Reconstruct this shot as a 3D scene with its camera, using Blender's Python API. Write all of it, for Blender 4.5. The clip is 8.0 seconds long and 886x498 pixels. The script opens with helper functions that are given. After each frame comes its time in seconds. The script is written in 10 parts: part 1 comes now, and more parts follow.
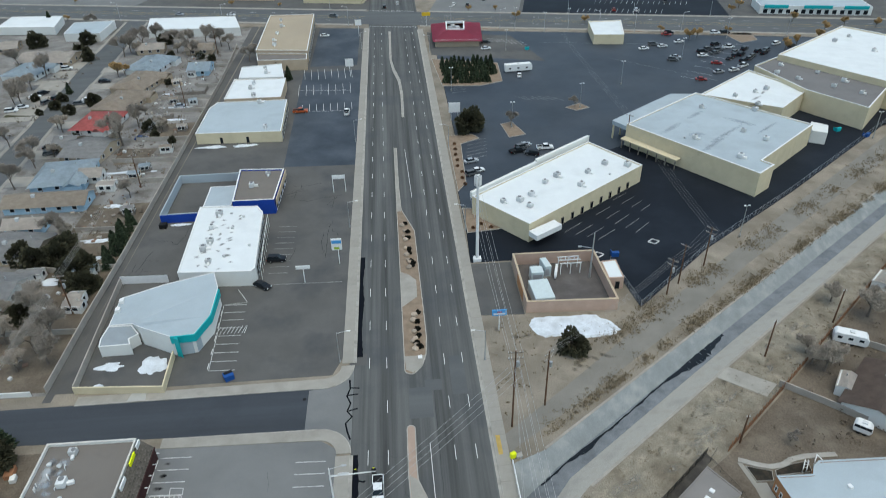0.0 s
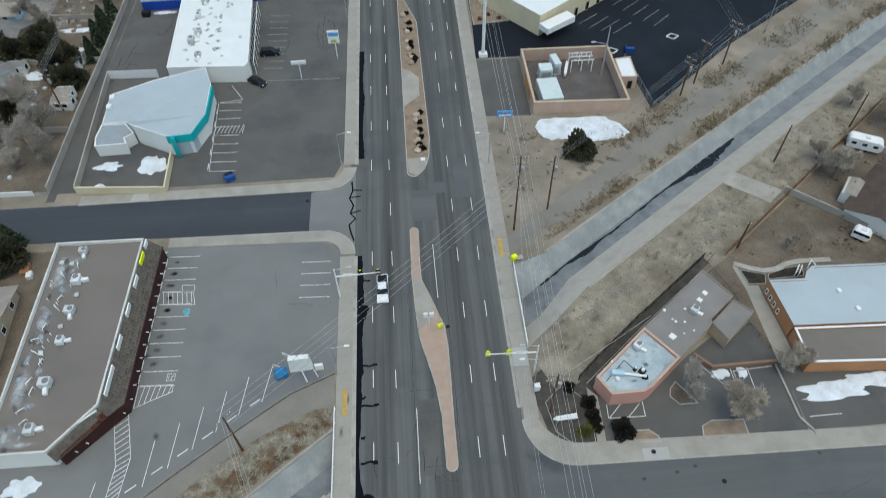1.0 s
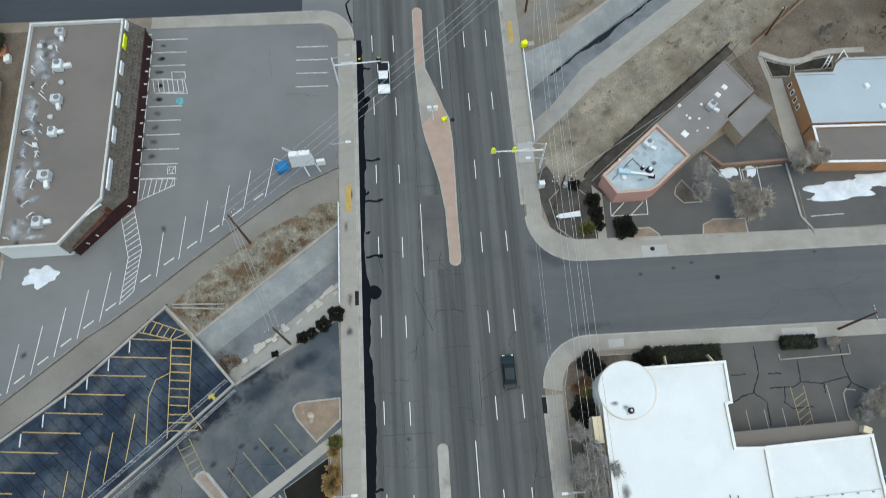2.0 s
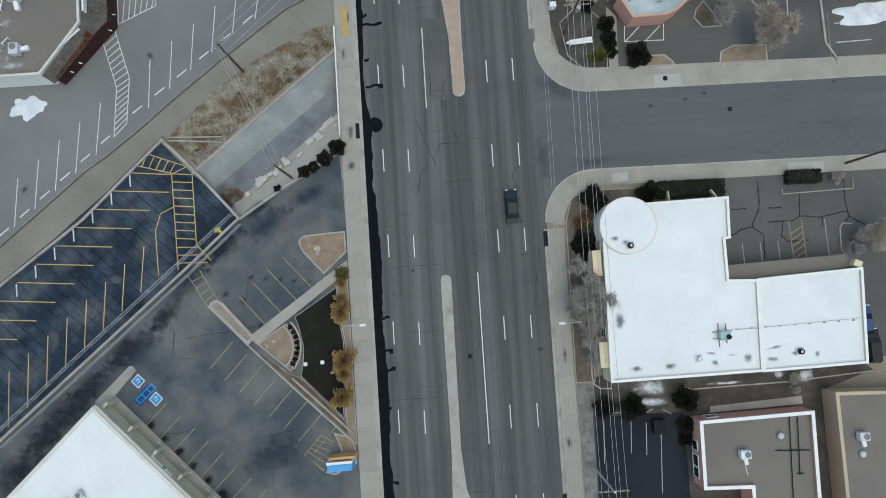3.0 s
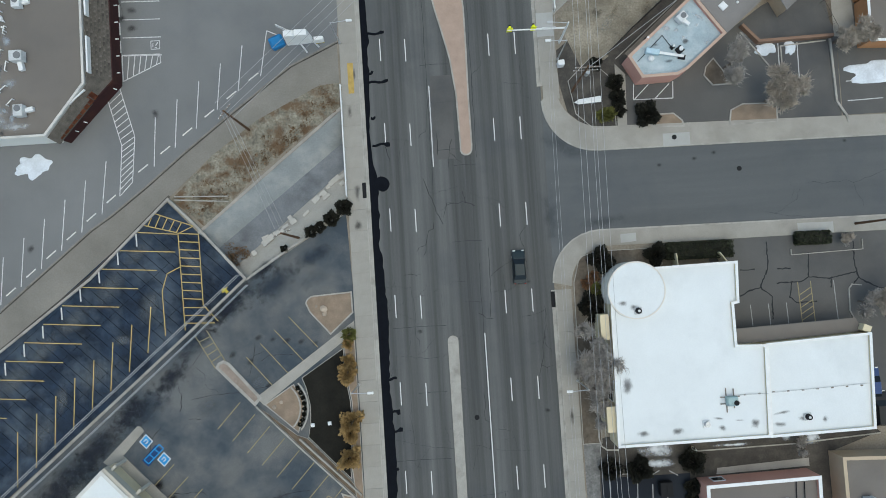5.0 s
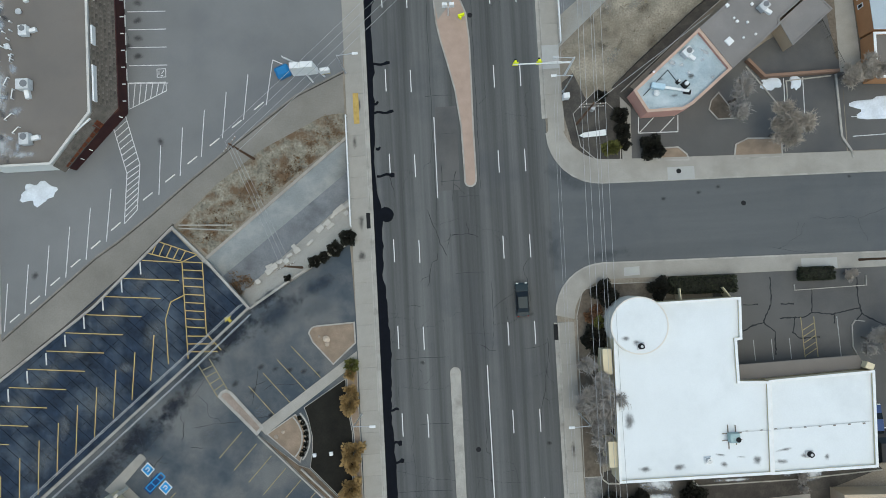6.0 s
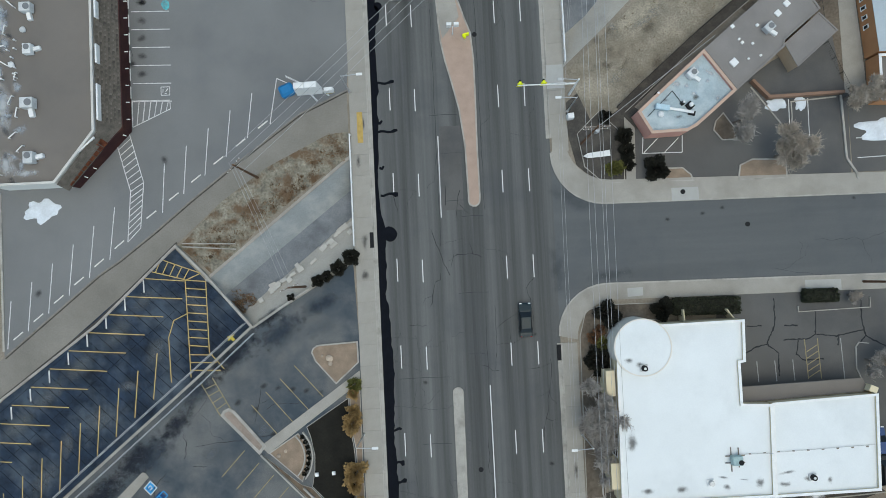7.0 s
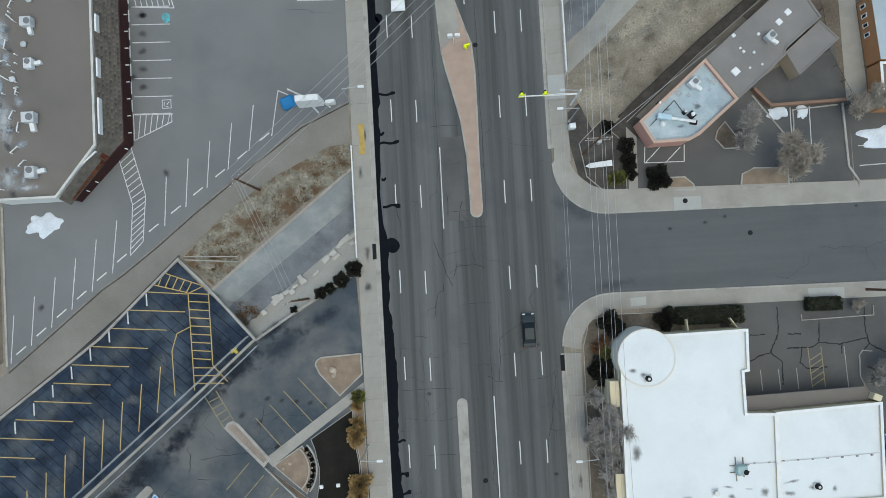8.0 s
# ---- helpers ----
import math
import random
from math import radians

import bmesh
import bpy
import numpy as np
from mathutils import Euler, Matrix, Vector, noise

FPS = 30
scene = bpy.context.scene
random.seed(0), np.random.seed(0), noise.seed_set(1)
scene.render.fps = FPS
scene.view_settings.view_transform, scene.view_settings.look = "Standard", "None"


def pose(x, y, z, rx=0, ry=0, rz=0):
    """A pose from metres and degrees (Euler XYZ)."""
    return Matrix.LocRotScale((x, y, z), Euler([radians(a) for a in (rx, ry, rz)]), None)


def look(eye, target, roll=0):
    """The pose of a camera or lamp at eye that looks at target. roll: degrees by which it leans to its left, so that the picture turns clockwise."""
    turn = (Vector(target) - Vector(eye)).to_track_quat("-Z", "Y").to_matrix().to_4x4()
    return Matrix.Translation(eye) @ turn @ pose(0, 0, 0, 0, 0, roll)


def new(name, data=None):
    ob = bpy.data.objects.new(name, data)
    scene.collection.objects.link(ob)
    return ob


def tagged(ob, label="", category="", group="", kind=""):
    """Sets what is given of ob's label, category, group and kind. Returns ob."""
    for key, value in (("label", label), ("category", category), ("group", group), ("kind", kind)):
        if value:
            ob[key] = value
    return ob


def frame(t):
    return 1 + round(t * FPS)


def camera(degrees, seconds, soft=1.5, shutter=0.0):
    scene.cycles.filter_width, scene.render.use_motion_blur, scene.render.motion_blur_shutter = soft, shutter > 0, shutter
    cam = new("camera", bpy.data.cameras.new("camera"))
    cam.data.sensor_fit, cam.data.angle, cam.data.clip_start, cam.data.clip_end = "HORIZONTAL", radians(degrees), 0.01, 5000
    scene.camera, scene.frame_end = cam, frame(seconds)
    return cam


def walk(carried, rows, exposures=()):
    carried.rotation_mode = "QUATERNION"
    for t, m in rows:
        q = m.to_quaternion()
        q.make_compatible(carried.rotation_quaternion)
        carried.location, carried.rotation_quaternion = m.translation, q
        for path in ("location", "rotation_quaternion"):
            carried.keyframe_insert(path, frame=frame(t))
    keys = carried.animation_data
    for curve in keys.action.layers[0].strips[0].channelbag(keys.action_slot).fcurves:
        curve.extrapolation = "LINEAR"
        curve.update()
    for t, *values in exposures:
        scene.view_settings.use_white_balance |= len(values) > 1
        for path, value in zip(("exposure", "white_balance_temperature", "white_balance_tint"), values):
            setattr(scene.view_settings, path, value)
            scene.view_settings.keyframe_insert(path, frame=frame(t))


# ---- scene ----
cam = camera(66.4, 8.0, soft=0.72, shutter=0.2)
PATH = [
    (0, (-0.938, 4.787, 95.817), (-0.824, 6.458, 94.725), -1.3),
    (0.5, (-0.991, 6.313, 95.544), (-0.896, 7.823, 94.237), -1.4),
    (1, (-0.915, 8.52, 95.484), (-0.845, 9.787, 93.938), -1.3),
    (1.5, (-0.97, 10.912, 95.386), (-0.924, 11.9, 93.647), -1.5),
    (2, (-1.019, 13.572, 95.202), (-0.997, 14.254, 93.322), -1.9),
    (2.2, (-1.115, 14.539, 95.153), (-1.1, 15.096, 93.232), -2.1),
    (3.3, (-1.732, 19.188, 94.899), (-1.739, 19.262, 92.901), -9.1),
    (3.5, (-1.724, 20.214, 94.901), (-1.731, 20.293, 92.903), -8.4),
    (4, (-1.709, 23.064, 94.963), (-1.719, 23.143, 92.964), -10.0),
    (4.5, (-1.706, 25.757, 95.052), (-1.717, 25.839, 93.054), -11.5),
    (6, (-1.726, 32.6, 95.443), (-1.744, 32.687, 93.445), -14.7),
    (6.5, (-1.821, 34.282, 95.472), (-1.839, 34.366, 93.473), -15.8),
    (7, (-1.875, 35.593, 95.499), (-1.897, 35.676, 93.501), -17.6),
    (7.5, (-1.956, 36.595, 95.497), (-1.98, 36.675, 93.498), -19.5),
    (8, (-2.221, 37.17, 95.528), (-2.242, 37.253, 93.53), -17.4),
]
walk(cam, [(t, look(e, g, r)) for t, e, g, r in PATH],
     exposures=[(0, 0.3, 6700, -4), (0.9, 0.28, 6700, -4), (1.6, 0.4, 6700, -4), (2.2, 0.34, 6700, -4), (3, 0.19, 6700, -4), (8, 0.19, 6700, -4)])

# ---- sky and light ----
world = bpy.data.worlds.new("sky")
scene.world = world
world.use_nodes = True
wn = world.node_tree
sky = wn.nodes.new("ShaderNodeTexSky")
sky.sky_type, sky.sun_disc = "NISHITA", False
sky.sun_elevation, sky.sun_rotation = radians(76), radians(150)
sky.air_density, sky.dust_density, sky.ozone_density = 1.0, 2.5, 1.0
wn.links.new(sky.outputs[0], wn.nodes["Background"].inputs[0])
wn.nodes["Background"].inputs[1].default_value = 0.19
sun = new("sun", bpy.data.lights.new("sun", "SUN"))
sun.data.energy, sun.data.angle, sun.data.color = 0.6, radians(70), (1.0, 0.96, 0.9)
sun.matrix_world = look((24, -42, 194), (0, 0, 0))

# ---- tools ----
from mathutils.geometry import tessellate_polygon

Z = Vector((0, 0, 1))
MATS = {}


def mat(name, col, rough=0.9, var=0.2, scale=0.35, fine=9.0, bump=0.15, metal=0.0, stain=None, amount=0.4,
        stretch=(1, 1, 1), rand=0.0, blotch=0.15, spec=0.22, grainy=None, edge=(0.5, 0.68)):
    """A surface with two scales of variation, optional stains, and relief."""
    if name in MATS:
        return MATS[name]
    m = bpy.data.materials.new(name)
    m.use_nodes = True
    nt, N = m.node_tree, m.node_tree.nodes.new
    out = nt.nodes["Principled BSDF"]
    co = N("ShaderNodeTexCoord")
    mp = N("ShaderNodeMapping")
    mp.inputs["Scale"].default_value = stretch
    nt.links.new(co.outputs["Object"], mp.inputs[0])
    big, small = N("ShaderNodeTexNoise"), N("ShaderNodeTexNoise")
    big.inputs["Scale"].default_value, small.inputs["Scale"].default_value = scale, fine
    big.inputs["Detail"].default_value, small.inputs["Detail"].default_value = 5, 3
    big.inputs["Roughness"].default_value = 0.6
    nt.links.new(mp.outputs[0], big.inputs["Vector"])
    nt.links.new(co.outputs["Object"], small.inputs["Vector"])
    ramp = N("ShaderNodeValToRGB")
    lo = [max(0, c * (1 - var)) for c in col]
    hi = [min(1, c * (1 + var)) for c in col]
    ramp.color_ramp.elements[0].position, ramp.color_ramp.elements[1].position = 0.3, 0.7
    ramp.color_ramp.elements[0].color, ramp.color_ramp.elements[1].color = (*lo, 1), (*hi, 1)
    nt.links.new(big.outputs[0], ramp.inputs[0])
    last = ramp.outputs[0]
    grain = N("ShaderNodeMapRange")
    grain.inputs[1].default_value, grain.inputs[2].default_value = 0.25, 0.75
    grain.inputs[3].default_value, grain.inputs[4].default_value = 1 - (var * 0.7 if grainy is None else grainy), 1 + (var * 0.7 if grainy is None else grainy)
    nt.links.new(small.outputs[0], grain.inputs[0])
    mul = N("ShaderNodeMix")
    mul.data_type, mul.blend_type = "RGBA", "MULTIPLY"
    mul.inputs[0].default_value = 1
    nt.links.new(last, mul.inputs[6])
    nt.links.new(grain.outputs[0], mul.inputs[7])
    last = mul.outputs[2]
    if stain:
        st = N("ShaderNodeTexNoise")
        st.inputs["Scale"].default_value, st.inputs["Detail"].default_value = blotch, 7
        st.inputs["Roughness"].default_value = 0.62
        nt.links.new(co.outputs["Object"], st.inputs["Vector"])
        mr = N("ShaderNodeMapRange")
        mr.inputs[1].default_value, mr.inputs[2].default_value = edge
        mr.inputs[4].default_value = amount
        nt.links.new(st.outputs[0], mr.inputs[0])
        mx = N("ShaderNodeMix")
        mx.data_type = "RGBA"
        nt.links.new(mr.outputs[0], mx.inputs[0])
        nt.links.new(last, mx.inputs[6])
        mx.inputs[7].default_value = (*stain, 1)
        last = mx.outputs[2]
    if rand:
        oi = N("ShaderNodeObjectInfo")
        mr = N("ShaderNodeMapRange")
        mr.inputs[3].default_value, mr.inputs[4].default_value = 1 - rand, 1 + rand
        nt.links.new(oi.outputs["Random"], mr.inputs[0])
        mx = N("ShaderNodeMix")
        mx.data_type, mx.blend_type = "RGBA", "MULTIPLY"
        mx.inputs[0].default_value = 1
        nt.links.new(last, mx.inputs[6])
        nt.links.new(mr.outputs[0], mx.inputs[7])
        last = mx.outputs[2]
    nt.links.new(last, out.inputs["Base Color"])
    out.inputs["Roughness"].default_value, out.inputs["Metallic"].default_value = rough, metal
    out.inputs["Specular IOR Level"].default_value = spec
    if bump:
        b = N("ShaderNodeBump")
        b.inputs["Strength"].default_value, b.inputs["Distance"].default_value = bump, 0.03
        nt.links.new(small.outputs[0], b.inputs["Height"])
        nt.links.new(b.outputs[0], out.inputs["Normal"])
    MATS[name] = m
    return m


def smudge_mat(name, col, strength=0.8, rough=0.9):
    """A soft-edged stain: opaque in the middle, broken up and thin at its rim."""
    m = bpy.data.materials.new(name)
    m.use_nodes = True
    nt, N = m.node_tree, m.node_tree.nodes.new
    out = nt.nodes["Principled BSDF"]
    out.inputs["Base Color"].default_value = (*col, 1)
    out.inputs["Roughness"].default_value, out.inputs["Specular IOR Level"].default_value = rough, 0.2
    co, ge = N("ShaderNodeTexCoord"), N("ShaderNodeNewGeometry")
    ln = N("ShaderNodeVectorMath")
    ln.operation = "LENGTH"
    nt.links.new(co.outputs["Object"], ln.inputs[0])
    no = N("ShaderNodeTexNoise")
    no.inputs["Scale"].default_value, no.inputs["Detail"].default_value, no.inputs["Roughness"].default_value = 0.8, 6, 0.62
    nt.links.new(ge.outputs["Position"], no.inputs["Vector"])
    ad = N("ShaderNodeMath")
    ad.operation = "MULTIPLY_ADD"
    ad.inputs[1].default_value = 1.5
    nt.links.new(no.outputs[0], ad.inputs[0])
    nt.links.new(ln.outputs["Value"], ad.inputs[2])
    mr = N("ShaderNodeMapRange")
    mr.interpolation_type = "SMOOTHSTEP"
    mr.inputs[1].default_value, mr.inputs[2].default_value = 0.7, 1.65
    mr.inputs[3].default_value, mr.inputs[4].default_value = strength, 0.0
    nt.links.new(ad.outputs[0], mr.inputs[0])
    nt.links.new(mr.outputs[0], out.inputs["Alpha"])
    return m


def smudges(name, label, material, places, group="stains"):
    """Soft flat stains: x, y, z, half length, half width, turn."""
    bm = bmesh.new()
    bm.faces.new([bm.verts.new((1.25 * math.cos(k * math.pi / 8), 1.25 * math.sin(k * math.pi / 8), 0)) for k in range(16)])
    me = mesh_of(name, bm, material)
    for x, y, z, a, b, turn in places:
        ob = new(name, me)
        ob.matrix_world = pose(x, y, z, 0, 0, turn) @ Matrix.Diagonal((a, b, 1, 1))
        tagged(ob, label, "stain", group, "stuff")


def plain(name, col, rough=0.5, metal=0.0, rand=0.0):
    return mat(name, col, rough, var=0.06, scale=1.5, fine=25, bump=0.0, metal=metal, rand=rand)


def link(name, bm, material, smooth=False):
    me = bpy.data.meshes.new(name)
    bmesh.ops.recalc_face_normals(bm, faces=bm.faces)
    bm.to_mesh(me)
    bm.free()
    for m in (material if isinstance(material, (list, tuple)) else [material]):
        me.materials.append(m)
    if smooth:
        for p in me.polygons:
            p.use_smooth = True
    return new(name, me)


def under(ob, parent):
    ob.parent = parent
    if parent.data is None:
        ob.matrix_parent_inverse = parent.matrix_basis.inverted()
    return ob


def part(name, bm, material, parent, label="", smooth=False):
    """One mesh, built in world places, as a part of a thing or of a part."""
    return tagged(under(link(name, bm, material, smooth), parent), label)


def thing(name, label, category, x=0, y=0, z=0, rz=0, group="", kind=""):
    e = new(name)
    e.empty_display_size = 0.3
    e.matrix_basis = pose(x, y, z, 0, 0, rz)
    return tagged(e, label, category, group, kind)


def solid(name, bm, material, label, category, group="", kind="", smooth=False):
    return tagged(link(name, bm, material, smooth), label, category, group, kind)


def piece(name, mesh, parent, m):
    """A piece that shares its mesh with others."""
    ob = new(name, mesh)
    under(ob, parent)
    ob.matrix_basis = m
    return ob


def mesh_of(name, bm, material):
    me = bpy.data.meshes.new(name)
    bmesh.ops.recalc_face_normals(bm, faces=bm.faces)
    bm.to_mesh(me)
    bm.free()
    me.materials.append(material)
    return me


def box(bm, x, y, z, sx, sy, sz, rz=0.0, bev=0.0, index=0):
    """A box whose base centre is x, y, z."""
    m = pose(x, y, z + sz / 2, 0, 0, rz) @ Matrix.Diagonal((sx, sy, sz, 1))
    got = bmesh.ops.create_cube(bm, size=1, matrix=m)
    faces = {f for v in got["verts"] for f in v.link_faces}
    for f in faces:
        f.material_index = index
    if bev:
        edges = list({e for v in got["verts"] for e in v.link_edges})
        bmesh.ops.bevel(bm, geom=edges, offset=bev, segments=1, affect="EDGES")


def prism(bm, pts, z0, z1, index=0):
    """An upright solid over a plan outline."""
    lo = [bm.verts.new((x, y, z0)) for x, y in pts]
    hi = [bm.verts.new((x, y, z1)) for x, y in pts]
    n = len(pts)
    tris = [tuple(range(n))] if n < 5 else [t for t in tessellate_polygon([[Vector((x, y, 0)) for x, y in pts]])]
    fs = []
    for t in tris:
        if len(set(t)) < 3:
            continue
        fs.append(bm.faces.new([hi[i] for i in t]))
        fs.append(bm.faces.new([lo[i] for i in reversed(t)]))
    fs += [bm.faces.new((lo[i], lo[(i + 1) % n], hi[(i + 1) % n], hi[i])) for i in range(n)]
    for f in fs:
        f.material_index = index
    return fs


def ring(bm, outer, inner, z0, z1):
    """A closed rim between two plan outlines, in one piece."""
    n = len(outer)
    v = [[bm.verts.new((*p, z)) for p in line] for line, z in ((outer, z0), (outer, z1), (inner, z1), (inner, z0))]
    for i in range(n):
        j = (i + 1) % n
        for a, b in ((0, 1), (1, 2), (2, 3), (3, 0)):
            bm.faces.new((v[a][i], v[a][j], v[b][j], v[b][i]))


def hose(bm, pts, r, n=4):
    """A thin round line through points in space, in one piece."""
    prev = None
    for i, p in enumerate(pts):
        d = (Vector(pts[min(i + 1, len(pts) - 1)]) - Vector(pts[max(i - 1, 0)])).to_track_quat("Z", "Y")
        cur = [bm.verts.new(Vector(p) + d @ Vector((r * math.cos(2 * math.pi * k / n), r * math.sin(2 * math.pi * k / n), 0))) for k in range(n)]
        if prev:
            for k in range(n):
                bm.faces.new((prev[k], prev[(k + 1) % n], cur[(k + 1) % n], cur[k]))
        prev = cur


def tube(bm, a, b, r0, r1=None, n=8, caps=True):
    a, b = Vector(a), Vector(b)
    r1 = r0 if r1 is None else r1
    q = (b - a).to_track_quat("Z", "Y")
    ring = lambda c, r: [bm.verts.new(c + q @ Vector((r * math.cos(t), r * math.sin(t), 0))) for t in
                         (2 * math.pi * i / n for i in range(n))]
    lo, hi = ring(a, r0), ring(b, r1)
    for i in range(n):
        bm.faces.new((lo[i], lo[(i + 1) % n], hi[(i + 1) % n], hi[i]))
    if caps:
        bm.faces.new(hi), bm.faces.new(lo[::-1])


def offset(pts, d, closed=False):
    """A plan line moved sideways to its left by d."""
    out, n = [], len(pts)
    for i, p in enumerate(pts):
        a = Vector(pts[i - 1]) if (i or closed) else None
        b = Vector(pts[(i + 1) % n]) if (i < n - 1 or closed) else None
        p = Vector(p)
        u = (p - a).normalized() if a is not None else (b - p).normalized()
        w = (b - p).normalized() if b is not None else u
        t = (u + w).normalized() if (u + w).length > 1e-4 else u
        s = Vector((-t.y, t.x))
        k = max(0.35, s.dot(Vector((-u.y, u.x))))
        out.append(tuple(p + s * d / k))
    return out


def band(bm, pts, w, z0, z1, index=0):
    """A wall, kerb or stripe of width w along an open plan line."""
    L, R = offset(pts, w / 2), offset(pts, -w / 2)
    for i in range(len(pts) - 1):
        prism(bm, [R[i], R[i + 1], L[i + 1], L[i]], z0, z1, index)


def arc(cx, cy, r, a0, a1, n=8):
    return [(cx + r * math.cos(radians(a0 + (a1 - a0) * i / n)), cy + r * math.sin(radians(a0 + (a1 - a0) * i / n)))
            for i in range(n + 1)]


def area(pts):
    return sum(a[0] * b[1] - b[0] * a[1] for a, b in zip(pts, pts[1:] + pts[:1])) / 2


def ccw(pts):
    return pts if area(pts) > 0 else pts[::-1]


def stripe(bm, a, b, w, z=0.05):
    band(bm, [a, b], w, z - 0.015, z)


def lerp(a, b, t):
    return tuple(p + (q - p) * t for p, q in zip(a, b))


def ragged(cx, cy, rx, ry, n=26, seed=0, rough=0.25):
    """An uneven outline for a patch of snow, oil or water."""
    r = random.Random(seed)
    k = [1 + rough * (r.random() - 0.5) * 2 for _ in range(n)]
    k = [(k[i - 1] + 2 * k[i] + k[(i + 1) % n]) / 4 for i in range(n)]
    return [(cx + rx * k[i] * math.cos(2 * math.pi * i / n), cy + ry * k[i] * math.sin(2 * math.pi * i / n)) for i in range(n)]

# ---- materials ----
DIRT = mat("dirt", (0.225, 0.195, 0.155), 0.95, 0.28, 0.09, 4.0, 0.3, stain=(0.14, 0.115, 0.085), amount=0.7, blotch=0.11)
YARD = mat("yard_dirt", (0.12, 0.098, 0.075), 0.95, 0.35, 0.12, 3.0, 0.3, stain=(0.2, 0.17, 0.13), amount=0.6, blotch=0.2)
PATHM = mat("packed_path", (0.2, 0.186, 0.162), 0.95, 0.14, 0.15, 5.0, 0.2, stain=(0.155, 0.14, 0.118), amount=0.5, blotch=0.12)
DRY = mat("dry_grass", (0.24, 0.212, 0.165), 0.95, 0.34, 0.3, 4.0, 0.4, stain=(0.125, 0.1, 0.07), amount=0.75, blotch=0.16, edge=(0.44, 0.7), grainy=0.3)
ROADM = mat("road_asphalt", (0.09, 0.091, 0.088), 0.85, 0.55, 0.42, 12, 0.15, stain=(0.062, 0.066, 0.072), amount=0.6, stretch=(1, 0.018, 1), blotch=0.06, grainy=0.14)
STREETM = mat("street_asphalt", (0.102, 0.106, 0.107), 0.85, 0.14, 0.25, 14, 0.15, stain=(0.07, 0.076, 0.084), amount=0.6, stretch=(0.06, 1, 1), blotch=0.06)
LOTM = mat("worn_asphalt", (0.168, 0.169, 0.166), 0.88, 0.12, 0.08, 12, 0.15, stain=(0.13, 0.134, 0.14), amount=0.7, blotch=0.06)
LOTB = mat("brown_asphalt", (0.1, 0.097, 0.092), 0.88, 0.16, 0.08, 12, 0.15, stain=(0.058, 0.06, 0.065), amount=0.7, blotch=0.07)
LOTBLUE = mat("blue_grey_asphalt", (0.122, 0.124, 0.122), 0.8, 0.2, 0.12, 12, 0.15, stain=(0.042, 0.056, 0.07), amount=0.95, blotch=0.1, edge=(0.42, 0.62), grainy=0.25)
SEALED = mat("sealed_asphalt", (0.010, 0.013, 0.019), 0.65, 0.25, 0.05, 12, 0.1, spec=0.12, stain=(0.019, 0.024, 0.032), amount=0.6, blotch=0.05)
WETLOT = mat("salted_asphalt", (0.014, 0.024, 0.042), 0.75, 0.6, 0.35, 6, 0.1, stain=(0.085, 0.105, 0.125), amount=0.8, blotch=0.2, edge=(0.46, 0.74), grainy=0.35)
TAR = mat("tar", (0.005, 0.006, 0.009), 0.7, 0.2, 1.0, 10, 0.1, spec=0.06)
WALK = mat("walk_concrete", (0.305, 0.286, 0.252), 0.9, 0.12, 0.25, 8, 0.12, stain=(0.21, 0.197, 0.172), amount=0.55, rand=0.05)
KERB = mat("kerb_concrete", (0.34, 0.322, 0.288), 0.9, 0.14, 0.5, 8, 0.12, stain=(0.19, 0.178, 0.155), amount=0.65, blotch=0.45)
CONC = mat("channel_concrete", (0.235, 0.25, 0.25), 0.88, 0.16, 0.25, 6, 0.15, stain=(0.33, 0.325, 0.305), amount=0.7, blotch=0.25)
BEDM = mat("channel_bed", (0.165, 0.175, 0.185), 0.6, 0.22, 0.25, 6, 0.15, stain=(0.07, 0.077, 0.085), amount=0.7, blotch=0.2)
PAVER = mat("pink_pavers", (0.36, 0.265, 0.21), 0.9, 0.1, 0.6, 9, 0.2)
WHITE_PAINT = plain("white_paint", (0.62, 0.62, 0.6), 0.7)
OLD_PAINT = mat("old_white_paint", (0.27, 0.27, 0.265), 0.85, 0.3, 1.2, 8, 0.0)
WORN_PAINT = mat("worn_white_paint", (0.53, 0.53, 0.52), 0.8, 0.25, 1.2, 8, 0.0)
YEL_PAINT = mat("yellow_paint", (0.42, 0.31, 0.12), 0.8, 0.15, 1.0, 8, 0.0)
FADED_YEL = mat("faded_yellow_paint", (0.25, 0.21, 0.12), 0.85, 0.25, 1.0, 8, 0.0)
BLUE_PAINT = mat("blue_paint", (0.03, 0.25, 0.55), 0.7, 0.1, 1.0, 8, 0.0)
SNOW = mat("snow", (0.6, 0.635, 0.675), 0.7, 0.14, 0.5, 5, 0.6, stain=(0.42, 0.44, 0.46), amount=0.55, blotch=0.4)
ROOF_W = mat("white_membrane", (0.66, 0.68, 0.68), 0.6, 0.04, 0.2, 6, 0.05, stain=(0.5, 0.52, 0.52), amount=0.35, blotch=0.12)
ROOF_T = mat("tan_gravel_roof", (0.17, 0.152, 0.135), 0.95, 0.08, 0.2, 14, 0.3, stain=(0.125, 0.115, 0.105), amount=0.6, blotch=0.1)
ROOF_G = mat("grey_blue_roof", (0.37, 0.42, 0.45), 0.7, 0.06, 0.12, 6, 0.1, stain=(0.28, 0.31, 0.33), amount=0.5, blotch=0.07)
ROOF_D = mat("dark_gravel_roof", (0.1, 0.09, 0.085), 0.95, 0.15, 0.3, 10, 0.3, stain=(0.15, 0.14, 0.13), amount=0.5)
